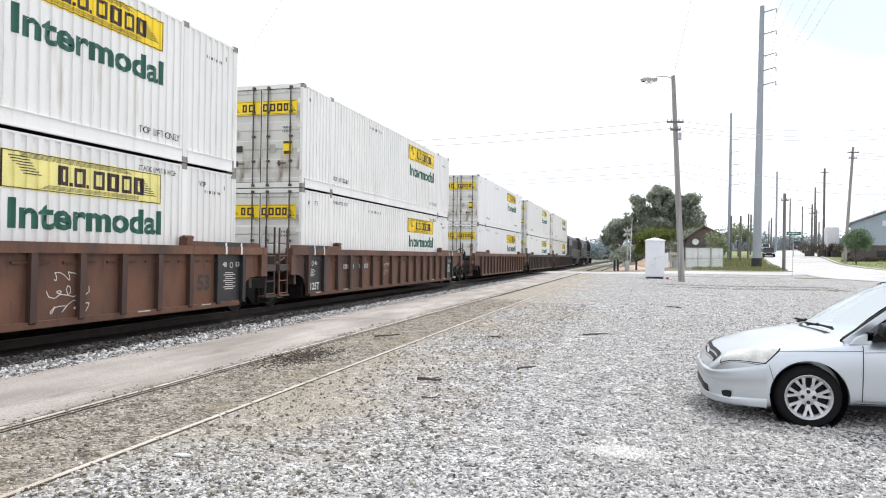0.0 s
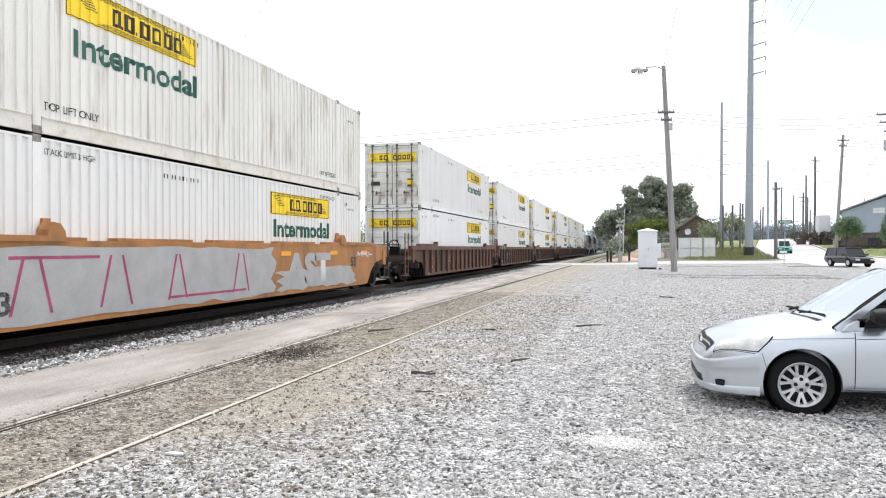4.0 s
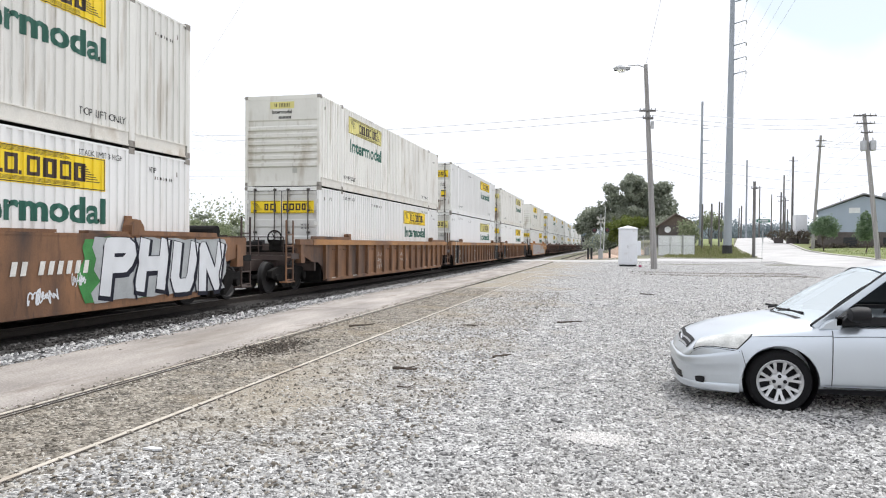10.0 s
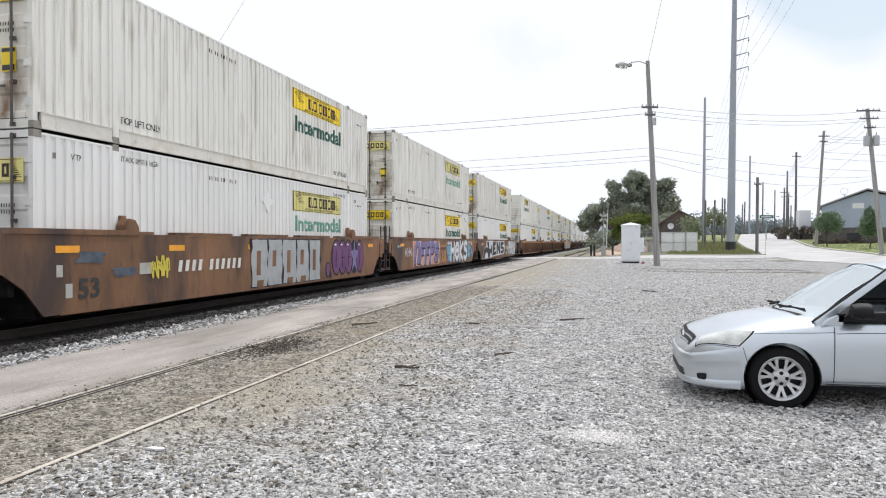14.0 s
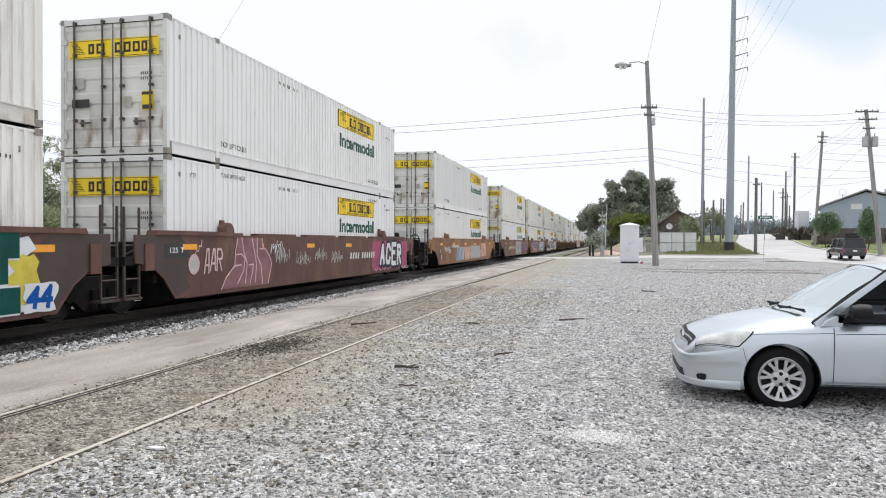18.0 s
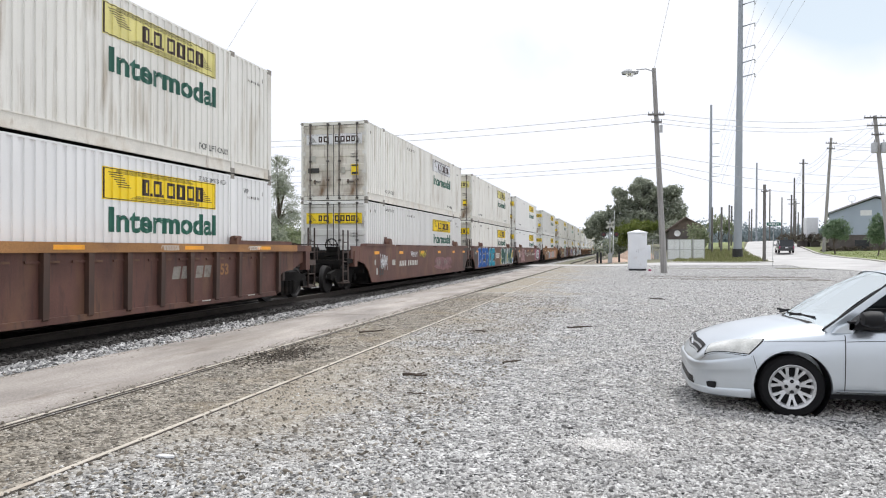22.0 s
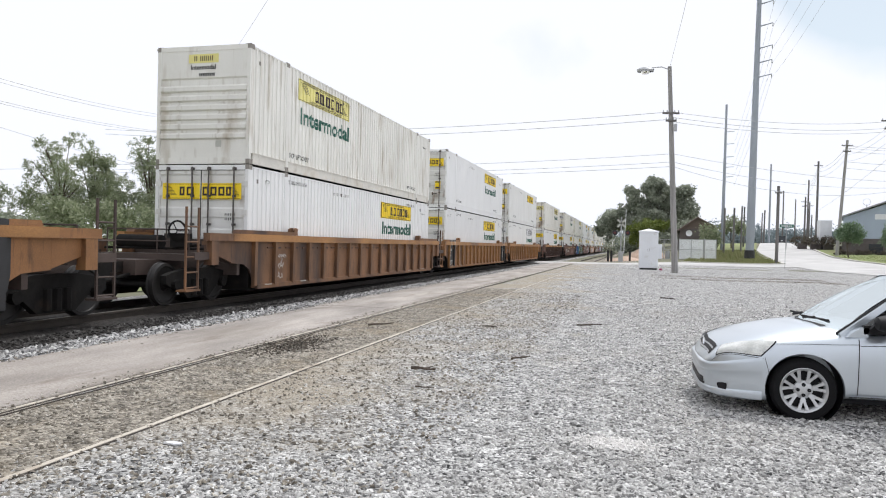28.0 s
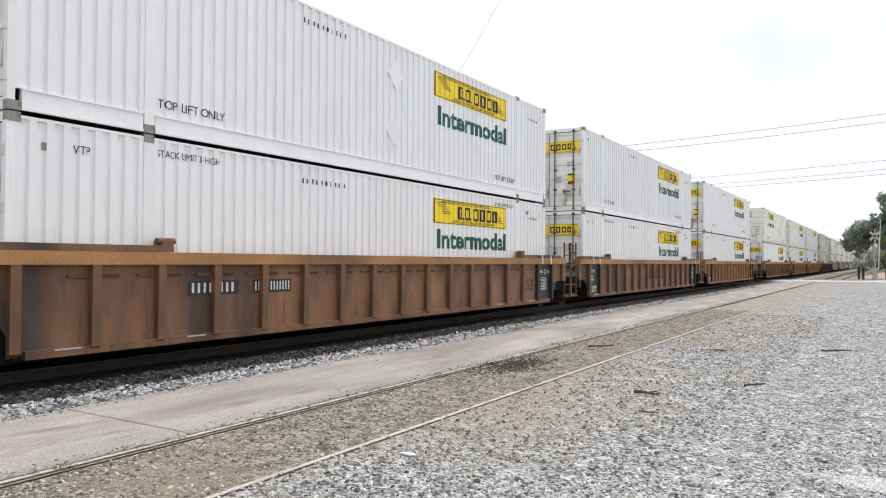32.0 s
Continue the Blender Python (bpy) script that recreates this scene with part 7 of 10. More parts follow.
# ---- buildings ----
def warehouse():
    w = thing("warehouse", "blue-grey metal-clad gabled warehouse on a brown block base", "building", at=(27.0, 106, rise(27.0, 106) - 0.3), rz=-17)
    L, D, e, ap = 24.0, 40.0, 5.3, 7.3
    ax = 5.3
    bm = bmesh.new()
    prism(bm, [(0, 2.4), (L, 2.4), (L, 4.4), (ax + 6.0, 5.55), (ax, ap - 0.2), (0, e - 0.1)], 0, 0.25, 1)
    part("front_wall", bm, "siding", w)
    bm = bmesh.new()
    box(bm, 0, 0.25, 0.25, D, 2.4, e - 0.12)
    part("side_wall", bm, "siding", w)
    bm = bmesh.new()
    box(bm, -0.06, L, -0.06, 0.3, 0.0, 2.396)
    box(bm, -0.06, 0.3, 0.3, D, 0.0, 2.396)
    part("base_wall", bm, "siding_dark", w, "brown block base wall")
    for i in range(60):
        x = 0.2 + 0.4 * i
        if x < L:
            z = np.interp(x, [0, ax, ax + 6, L], [e - 0.15, ap - 0.25, 5.50, 4.35])
            bm = bmesh.new()
            box(bm, x - 0.025, x + 0.025, -0.028, -0.002, 2.42, z)
            part("siding_rib", bm, "siding", w)
    for a, b in (((-0.5, e - 0.25), (ax, ap)), ((ax, ap), (ax + 6.2, 5.70)), ((ax + 6.2, 5.70), (L, 4.6))):
        bm = bmesh.new()
        (x0, z0), (x1, z1) = a, b
        prism(bm, [(x0, z0), (x1, z1), (x1, z1 + 0.18), (x0, z0 + 0.18)], -0.5, D, 1)
        part("roof", bm, "roof", w)
    bm = bmesh.new()
    box(bm, 3.6, 4.9, -0.06, -0.03, 4.9, 5.6)
    part("vent_panel", bm, "plain_white", w, "pale square vent panel")
    for x in (3.0, 7.5):
        bm = bmesh.new()
        box(bm, x, x + 1.6, -0.10, -0.062, 0.3, 1.7)
        part("window", bm, "dark_glass", w)
    bm = bmesh.new()
    lathe(bm, [(0.4, 0), (0.4, 0.7), (0.75, 0.9), (0.7, 1.5), (0.05, 1.8)], (8.2, 6, 6.3), 2, 16)
    part("roof_vent", bm, "galv", w, "round grey roof ventilator", smooth=True)
    bm = bmesh.new()
    rod(bm, (2.6, 2, 6.1), (2.6, 2, 7.0), 0.05, n=6)
    lathe(bm, [(0.42, 0.0), (0.46, 0.02), (0.42, 0.04)], (2.6, 2, 7.3), 1, 18, close=True)
    part("roof_ring", bm, "galv", w, "ring-shaped roof fitting")


warehouse()
hut = thing("equipment_hut", "small white boarded hut with a dark doorway", "hut", at=g_at(27.0, 118))
bm = bmesh.new()
box(bm, 0, 1.6, 0, 2, 0.9, 4.4)
part("wall", bm, "plain_white", hut)
bm = bmesh.new()
box(bm, 0.15, 0.75, -0.03, -0.005, 0.0, 1.7)
part("door", bm, "black_panel", hut)
bm = bmesh.new()
box(bm, 0.0, 1.6, 0.05, 2, -0.2, 0.896)
part("base", bm, "siding_dark", hut)
shed = thing("shed", "low brown-roofed shed behind the fence", "shed", at=g_at(6.6, 114))
bm = bmesh.new()
box(bm, 0.4, 5.2, 0, 6, -0.3, 3.4)
part("wall", bm, "siding_dark", shed)
bm = bmesh.new()
prism(bm, [(0.0, 3.2), (2.8, 5.2), (5.6, 3.75), (5.6, 3.6), (2.8, 5.0), (0.0, 3.0)], -0.4, 6.4, 1)
part("roof", bm, "shed", shed)
bm = bmesh.new()
prism(bm, [(0.4, 3.4), (5.2, 3.4), (5.2, 3.75), (2.8, 4.98)], 0.02, 0.2, 1)
part("gable", bm, "shed", shed)
dish = thing("satellite_dish", "white satellite dish on the wall of the brown shed", "satellite dish", at=g_at(8.2, 113.4))
bm = bmesh.new()
lathe(bm, [(0.02, 0.08), (0.25, 0.05), (0.44, -0.06), (0.46, -0.05), (0.26, 0.07), (0.02, 0.10)], (0, 0, 2.75), 1, 18)
part("reflector", bm, "plain_white", dish, smooth=True)
bm = bmesh.new()
rod(bm, (0, 0.15, 2.75), (0, 0.62, 2.4), 0.04, n=6)
part("bracket", bm, "galv", dish)
low = thing("low_wall", "low brown block retaining wall beside the road", "wall", at=g_at(24.6, 121, -0.2))
for i in range(4):
    bm = bmesh.new()
    box(bm, 1.3 * i, 1.3 * i + 1.28, -2.2 * i - 0.2, -2.2 * i + 0.25, 0, 1.15 - 0.12 * i)
    part("block", bm, "siding_dark", low)
L = [(i * 0.9, -i * 1.6, 1.2, 1.0, 0.7) for i in range(6)]
tree("clipped dry hedge on the low wall", g_at(24.8, 122), (0.6, 0.06), L, 2600, 0.12, "leaf_dry", 77, 5, "hedge")
L = [(i * 1.5, -i * 0.42, 0.5, 0.95, 0.45) for i in range(14)]
tree("low brown hedge in front of the warehouse", g_at(26.4, 103.6, -0.35), (0.3, 0.05), L, 5200, 0.12, "leaf_dry", 78, 7, "hedge")
sign = thing("street_sign", "long green overhead street-name sign on a thin pole", "sign", at=g_at(22.8, 120))
bm = bmesh.new()
rod(bm, (0, 0, -0.2), (0, 0, 3.9), 0.05, n=8)
part("post", bm, "galv", sign)
bm = bmesh.new()
box(bm, -1.0, 1.0, -0.03, 0.0, 3.35, 3.85)
part("board", bm, "sign_green", sign)
bm = bmesh.new()
for i in range(6):
    box(bm, -0.75 + 0.26 * i, -0.57 + 0.26 * i, -0.036, -0.031, 3.50, 3.70)
part("sign_marking", bm, "plain_white", sign)

# dead sticks, a pale pebble and leaf litter on the gravel
def stick(label, at, rz, L, r):
    bm = bmesh.new()
    q = random.Random(int(at[0] * 100))
    p = Vector((-L / 2, 0, r))
    for i in range(5):
        n = p + Vector((L / 5, q.uniform(-0.03, 0.03), q.uniform(-0.004, 0.012)))
        rod(bm, p, n, r * (1 - 0.1 * i), r * (0.9 - 0.1 * i), 6)
        p = n
    rod(bm, (0, 0, r), (L * 0.28, 0.06, r * 2.2), r * 0.6, r * 0.3, 5)
    ob = solid("stick", bm, "bark", label, "stick", "dead sticks on the gravel", smooth=True)
    ob.matrix_basis = pose(*at, 0.02, 0, 0, q.uniform(-50, 50))
    return ob


for x, y, L, r in ((-2.5, 8.65, 0.34, 0.022), (-0.82, 14.75, 0.5, 0.02), (-1.5, 10.0, 0.28, 0.018), (-2.2, 7.6, 0.22, 0.010), (-2.6, 13.6, 0.35, 0.015), (1.1, 24.0, 0.6, 0.02), (-4.6, 13.0, 0.5, 0.02)):
    stick("dark dead stick lying on pale gravel", (x, y), 20, L, r)
bm = bmesh.new()
prism(bm, [(-0.075, -0.02), (0.03, -0.035), (0.085, -0.01), (0.06, 0.02), (-0.045, 0.03)], 0.0, 0.014, 2)
solid("flat_stone", bm, "plain_white", "pale flat stone lying by the siding rail", "stone", at=(-3.42, 4.87, 0.012))


# ---- spray paint on the smooth cars ----
from mathutils.geometry import tessellate_polygon

GX = 1.537
M["g_salmon"] = mat("salmon_spray_paint", (0.60, 0.33, 0.25), 0.5, var=0.25, scale=3, bump=0.04, spec=0.2)
M["g_haze"] = mat("pale_blue_spray_paint", (0.16, 0.30, 0.46), 0.5, var=0.3, scale=4, bump=0.04, spec=0.2)


def spray(car, shapes, material, layer, label="", name="spray_paint"):
    """Flat painted shapes, outlines of (y, z), on the yard side of a car."""
    bm = bmesh.new()
    x = GX + 0.003 + 0.003 * layer
    for k, pts in enumerate(shapes):
        vs = [bm.verts.new((x + 2.0e-5 * k, y, z)) for y, z in pts]
        for tri in tessellate_polygon([[Vector((y, z, 0)) for y, z in pts]]):
            try:
                bm.faces.new([vs[i] for i in tri])
            except ValueError:
                pass
    bmesh.ops.recalc_face_normals(bm, faces=bm.faces)
    me = bpy.data.meshes.new(name)
    bm.to_mesh(me)
    bm.free()
    me.materials.append(M[material])
    p = part(name, me, material, CARS[car], label)
    return p


def spray_word(car, words, y0, y1, z0, z1, material, layer, bold=0.05, shear=0.0, grow=0.0, label=""):
    bm = flat_letters(words, y0 - grow, z0 - grow, y1 - y0 + 2 * grow, z1 - z0 + 2 * grow, GX + 0.003 + 0.003 * layer, bold, shear)()
    p = part("spray_lettering", bm, material, CARS[car], label)
    return p


def ell(y, z, ry, rz, n=22, wob=0.0, seed=0):
    r = random.Random(seed)
    return [(y + ry * math.cos(6.2832 * i / n) * (1 + r.uniform(-wob, wob)), z + rz * math.sin(6.2832 * i / n) * (1 + r.uniform(-wob, wob))) for i in range(n)]


def ragged(y0, y1, z0, z1, seed, amp=0.12, n=16):
    """A cloud with an uneven left and right edge."""
    r = random.Random(seed)
    up = [(y0 + (y1 - y0) * i / n, z1 - r.uniform(0, amp * 0.3)) for i in range(n + 1)]
    rt = [(y1 + r.uniform(-amp, amp), z1 + (z0 - z1) * i / 6) for i in range(1, 6)]
    dn = [(y1 + (y0 - y1) * i / n, z0 + r.uniform(0, amp * 0.3)) for i in range(n + 1)]
    lf = [(y0 + r.uniform(-amp, amp), z0 + (z1 - z0) * i / 6) for i in range(1, 6)]
    return up + rt + dn + lf


def rect(y0, y1, z0, z1, lean=0.0):
    return [(y0, z0), (y1, z0), (y1 + lean, z1), (y0 + lean, z1)]


# strokes of block letters on a nine-step grid, as used by spray painters
GLYPHS = dict(A="00 39 59 80,23 63", B="00 09 59 77 65 05,65 83 81 60 00", C="82 60 20 02 07 29 69 87", E="80 00 09 89,05 65", F="00 09 89,05 65", H="00 09,80 89,05 85",
              I="40 49", K="00 09,89 04 80", N="00 09 80 89", O="20 02 07 29 69 87 82 60 20", P="00 09 69 88 86 65 05", R="00 09 59 87 85 55 05,45 80",
              S="01 20 60 82 84 65 25 06 08 29 69 88", T="09 89,49 40", U="09 02 20 60 82 89", W="09 20 46 60 89", X="00 89,09 80", n="00 07 29 69 87 80", e="05 85 87 69 29 07 02 20 60 82")
GLYPHS["4"] = "60 69 03 83"


def stroke(pts, th, blunt=True):
    """Polygons of one painted stroke: a bar for each run and a patch at each bend."""
    out = []
    for i, ((y0, z0), (y1, z1)) in enumerate(zip(pts, pts[1:])):
        d = Vector((y1 - y0, z1 - z0))
        if d.length < 1e-6:
            continue
        d.normalize()
        e0, e1 = (th * 0.45 if i == 0 else 0, th * 0.45 if i == len(pts) - 2 else 0)
        a, b, o = Vector((y0, z0)) - d * e0, Vector((y1, z1)) + d * e1, Vector((-d.y, d.x)) * th * 0.5
        out.append([tuple(a - o), tuple(b - o), tuple(b + o), tuple(a + o)])
    for y, z in pts[1:-1]:
        n, q = (6, 0.55) if blunt else (12, 0.5)
        out.append([(y + th * q * math.cos(6.2832 * i / n), z + th * q * math.sin(6.2832 * i / n)) for i in range(n)])
    return out


def word_strokes(words, y0, y1, z0, z1, seed=0, wild=0.0, lean=0.0, tight=0.82):
    """Stroke paths of a painted word, each letter a little out of true."""
    r = random.Random(seed)
    cell = (y1 - y0) / len(words)
    paths = []
    for i, ch in enumerate(words):
        lift, drop = r.uniform(-1, 1) * wild, r.uniform(-1, 1) * wild
        for run in GLYPHS[ch].split(","):
            p = []
            for xy in run.split():
                u, v = int(xy[0]) / 8, int(xy[1]) / 9
                y = y0 + cell * (i + 0.5 + (u - 0.5) * tight) + lean * (v - 0.5) + r.uniform(-1, 1) * wild * 0.35
                z = z0 + (z1 - z0) * v + lift * (v if v > 0.5 else 0) * 0.5 + drop * (1 - v if v < 0.5 else 0) * 0.5
                p.append((y, z))
            paths.append(p)
    return paths


def piece(car, paths, layers, label=""):
    """A painted word in layers of (thickness, shift in y and z, paint, layer)."""
    for th, dy, dz, paint, layer in layers:
        spray(car, [q for p in paths for q in stroke([(a + dy, b + dz) for a, b in p], th)], paint, layer, label)


def scribble(car, y, z, w, h, seed, paint="g_white", th=0.028, layer=1, runs=3):
    """A quick looping tag."""
    r = random.Random(seed)
    for k in range(runs):
        p, n = [], 26
        f, g, a, b = r.uniform(2.2, 4.2), r.uniform(0.6, 1.6), r.uniform(0, 6), r.uniform(0, 6)
        for i in range(n + 1):
            u = i / n
            p.append((y + w * (k + u * 1.1 + 0.16 * math.sin(6.28 * f * u + a)) / runs, z + h * 0.5 * math.sin(6.28 * f * u + b) * (0.6 + 0.4 * math.cos(6.28 * g * u))))
        spray(car, stroke(p, th, False), paint, layer, "scribbled spray-paint tag")


def bubble_cloud(y0, y1, z0, z1, r0, seed):
    """A cloud edged with round puffs."""
    r = random.Random(seed)
    out = [rect(y0, y1, z0, z1)]
    n = int((y1 - y0) / (r0 * 1.3))
    for i in range(n + 1):
        y = y0 + (y1 - y0) * i / n
        out += [ell(y, z1 - 0.3 * r0, r0 * r.uniform(0.8, 1.15), r0 * 0.75, 16), ell(y, z0 + 0.3 * r0, r0 * r.uniform(0.8, 1.15), r0 * 0.75, 16)]
    for z in (z0 + (z1 - z0) * 0.33, z0 + (z1 - z0) * 0.7):
        out += [ell(y0, z, r0 * 0.9, r0, 16), ell(y1, z, r0 * 0.9, r0, 16)]
    return [[(a, min(1.715, max(0.42, b))) for a, b in q] for q in out]


M["g_mauve"] = mat("hazy_mauve_spray_paint", (0.24, 0.125, 0.135), 0.55, var=0.25, scale=3, bump=0.04, spec=0.2)
M["g_paleblue"] = mat("sky_blue_spray_paint", (0.16, 0.42, 0.60), 0.5, var=0.2, scale=3, bump=0.04, spec=0.2)
M["g_smear"] = mat("faded_blue_smear", (0.09, 0.11, 0.14), 0.6, var=0.35, scale=5, bump=0.05, spec=0.2)
M["g_rose"] = mat("pale_rose_spray_paint", (0.68, 0.47, 0.47), 0.5, var=0.2, scale=3, bump=0.04, spec=0.2)
M["g_leaf"] = mat("leaf_green_spray_paint", (0.06, 0.24, 0.07), 0.5, var=0.25, scale=3, bump=0.04, spec=0.2)


# big dark letters in a white cloud, silver piece at the front
def arch(y, z, ry, rz, iy, iz, n=14):
    """A half ring standing on z."""
    return ([(y - ry * math.cos(math.pi * i / n), z + rz * math.sin(math.pi * i / n)) for i in range(n + 1)] +
            [(y + iy * math.cos(math.pi * i / n), z + iz * math.sin(math.pi * i / n)) for i in range(n + 1)])


spray("U", [[(0.35, 0.44), (0.7, 0.85), (1.3, 1.2), (1.9, 1.32), (2.0, 1.71), (4.6, 1.71), (4.7, 1.66), (10.5, 1.70), (10.75, 1.2), (10.5, 0.66), (6.0, 0.56), (4.3, 0.50), (3.6, 0.44)]],
      "g_white", 0, "white cloud of spray paint")
spray("U", [arch(2.0, 0.46, 1.45, 0.80, 0.72, 0.42), [(2.15, 1.64), (3.05, 1.66), (3.15, 1.15), (3.9, 1.10), (4.0, 1.35), (4.45, 1.38), (4.3, 0.62), (3.75, 0.86), (3.30, 0.62), (2.95, 0.95), (2.55, 1.22)],
            [(4.75, 1.60), (6.2, 1.64), (6.1, 1.36), (5.45, 1.34), (5.4, 1.24), (5.9, 1.22), (5.85, 1.02), (5.3, 1.0), (5.2, 0.88), (6.3, 0.92), (6.2, 0.66), (4.55, 0.60)],
            [(6.5, 1.62), (7.1, 1.64), (7.75, 1.10), (7.7, 1.62), (8.25, 1.64), (8.3, 0.70), (7.8, 0.68), (7.05, 1.18), (7.1, 0.68), (6.5, 0.64)],
            [(8.55, 1.50), (8.85, 1.64), (10.2, 1.64), (10.1, 1.40), (9.2, 1.38), (9.15, 1.28), (10.2, 1.22), (10.35, 0.92), (10.0, 0.72), (8.6, 0.70), (8.65, 0.92), (9.6, 0.94), (9.6, 1.04), (8.6, 1.10)]],
      "g_black", 1, "huge black graffiti letters")
spray("U", [ragged(12.62, 14.4, 0.50, 1.70, 2, 0.2, 6)], "g_leaf", 0, "green edge of a spray-painted piece")
spray("U", [ragged(12.85, 17.25, 0.50, 1.70, 3, 0.16)], "g_silver", 1, "silver spray-painted piece")
piece("U", word_strokes("PHUN", 12.95, 17.15, 0.72, 1.52, 5, 0.14, 0.10, 0.62), ((0.40, 0.03, -0.04, "g_black", 2), (0.29, 0, 0, "g_white", 3)), "white graffiti letters edged black")
spray("U", [q for k in range(4) for q in stroke([(13.95 + 1.02 * k, 1.68), (14.05 + 1.02 * k, 1.2), (13.92 + 1.02 * k, 0.85), (14.0 + 1.02 * k, 0.52)], 0.05)], "g_black", 4)
scribble("U", 11.35, 0.72, 0.62, 0.26, 3)
scribble("U", 12.3, 0.95, 0.30, 0.22, 4, th=0.02)
spray("U", [rect(11.0 + 0.20 * i + 0.16 * (i > 1), 11.11 + 0.20 * i + 0.16 * (i > 1), 1.06, 1.28, 0.05) for i in range(8)], "white_ink", 1)
# lilac letters, blue and white letters
spray("T", [ragged(2.1, 7.25, 0.47, 1.67, 4, 0.10)], "g_salmon", 0, "salmon ground of a spray-painted piece")
lilac = word_strokes("nFFPS", 2.35, 7.05, 0.68, 1.50, 6, 0.12, 0.22, 0.60)
piece("T", lilac, ((0.24, 0.20, 0.0, "g_white", 1), (0.37, 0.04, -0.03, "g_black", 2), (0.28, 0, 0, "g_lilac", 3)), "lilac graffiti letters edged black")
spray("T", [ell(2.42 + 0.93 * k, 0.74 + 0.5 * (k % 2), 0.05, 0.05, 12) for k in range(6)], "g_black", 4)
spray("T", [q for p in lilac for q in stroke([(p[0][0] - 0.10, p[0][1] + 0.10), (p[0][0] - 0.10, p[0][1] + 0.42)], 0.025)], "g_rose", 4)
spray("T", [ragged(7.35, 9.0, 0.5, 1.5, 35, 0.12)], "yellowish", 0)
spray("T", [rect(7.45, 8.75, 1.18, 1.34, 0.06), rect(7.62, 7.80, 0.74, 1.18, 0.03), rect(8.12, 8.30, 0.74, 1.18, 0.03), rect(8.62, 8.80, 0.74, 1.30, 0.35)], "maroon", 1, "faded plain emblem")
spray("T", [ragged(9.0, 10.3, 0.50, 1.50, 5, 0.22), ragged(14.2, 15.3, 0.60, 1.56, 6, 0.22)] + [ell(15.65, 1.25, 0.16, 0.15, 14), ell(15.95, 1.02, 0.22, 0.2, 14), ell(16.2, 0.82, 0.1, 0.14, 12)], "g_blue", 1)
spray("T", [ragged(9.06, 10.24, 0.55, 1.45, 5, 0.20), ragged(14.26, 15.24, 0.64, 1.52, 6, 0.20)] + [ell(15.65, 1.25, 0.12, 0.11, 14), ell(15.95, 1.02, 0.18, 0.16, 14), ell(16.2, 0.82, 0.07, 0.11, 12)], "g_paleblue", 2, "sky-blue spray-painted cloud")
spray("T", [rect(9.15 + 0.17 * (k % 6), 9.27 + 0.17 * (k % 6), 0.66 + 0.2 * (k // 6) + 0.05 * (k % 2), 0.69 + 0.2 * (k // 6) + 0.05 * (k % 2), 0.03) for k in range(22)] +
           [rect(14.35 + 0.17 * (k % 5), 14.45 + 0.17 * (k % 5), 0.72 + 0.2 * (k // 5), 0.75 + 0.2 * (k // 5), 0.03) for k in range(18)], "g_black", 3)
heks = word_strokes("HeKS", 9.75, 14.55, 0.66, 1.52, 7, 0.10, 0.14, 0.66)
piece("T", heks, ((0.50, 0.06, -0.03, "g_black", 4), (0.36, 0, 0, "g_grey", 5), (0.22, -0.03, 0.03, "g_white", 6)), "white graffiti letters edged black")
scribble("T", 9.05, 1.55, 0.75, 0.2, 8, layer=4)
scribble("T", 0.85, 1.15, 1.05, 0.42, 9)
scribble("T", 14.6, 1.60, 1.3, 0.14, 10)
# purple bubble letters and silver block letters
spray("S", [ell(12.45 + 0.56 * i, 1.10, 0.40, 0.60, 24, 0.03, i) for i in range(5)] + [ell(11.75, 0.72, 0.2, 0.25), ell(11.95, 0.55, 0.09, 0.1)], "g_black", 0)
spray("S", [ell(12.45 + 0.56 * i, 1.10, 0.345, 0.54, 24, 0.03, i) for i in (0, 1, 2, 4)] + [ell(11.75, 0.72, 0.15, 0.20)], "g_purple", 1, "purple bubble graffiti letters")
spray("S", [[(14.14 + 0.40 * math.sin(0.628 * k) * (1 if k % 2 == 0 else 0.4), 1.10 + 0.62 * math.cos(0.628 * k) * (1 if k % 2 == 0 else 0.45)) for k in range(10)]], "g_lilac", 2)
spray("S", [rect(12.38 + 0.56 * i, 12.42 + 0.56 * i, 0.75, 1.35, 0.06) for i in (0, 1, 2, 4)] + [rect(12.3 + 0.56 * i, 12.62 + 0.56 * i, 1.08, 1.11) for i in (1, 2)], "g_black", 3)
spray("S", [ell(12.35 + 0.56 * i, 1.52, 0.10, 0.03, 10) for i in (0, 1, 2, 4)], "g_white", 3)
spray("S", [ragged(6.7, 11.1, 0.42, 1.70, 8, 0.12)], "g_black", 0)
spray("S", [ragged(6.78 + 0.88 * i, 7.58 + 0.88 * i, 0.45, 1.67, 30 + i, 0.06, 6) for i in range(5)], "g_silver", 1, "silver block graffiti letters")
spray("S", [rect(7.0 + 0.88 * i, 7.22 + 0.88 * i, 0.75 + 0.2 * (i % 2), 1.38, 0.02) for i in range(5)] + [rect(7.0 + 0.88 * i, 7.36 + 0.88 * i, 0.45, 0.62, 0.05) for i in (0, 2, 3)], "orange", 2)
spray("S", [rect(3.6 + 0.25 * i + 0.2 * (i > 3), 3.73 + 0.25 * i + 0.2 * (i > 3), 0.98, 1.22, 0.05) for i in range(10)], "white_ink", 1)
scribble("S", 2.72, 1.10, 0.55, 0.46, 11, "g_yellow", 0.04)
spray("S", [ragged(0.7, 1.35, 1.22, 1.44, 4, 0.1, 6), ragged(1.6, 2.2, 0.95, 1.15, 5, 0.1, 6)], "g_smear", 0)
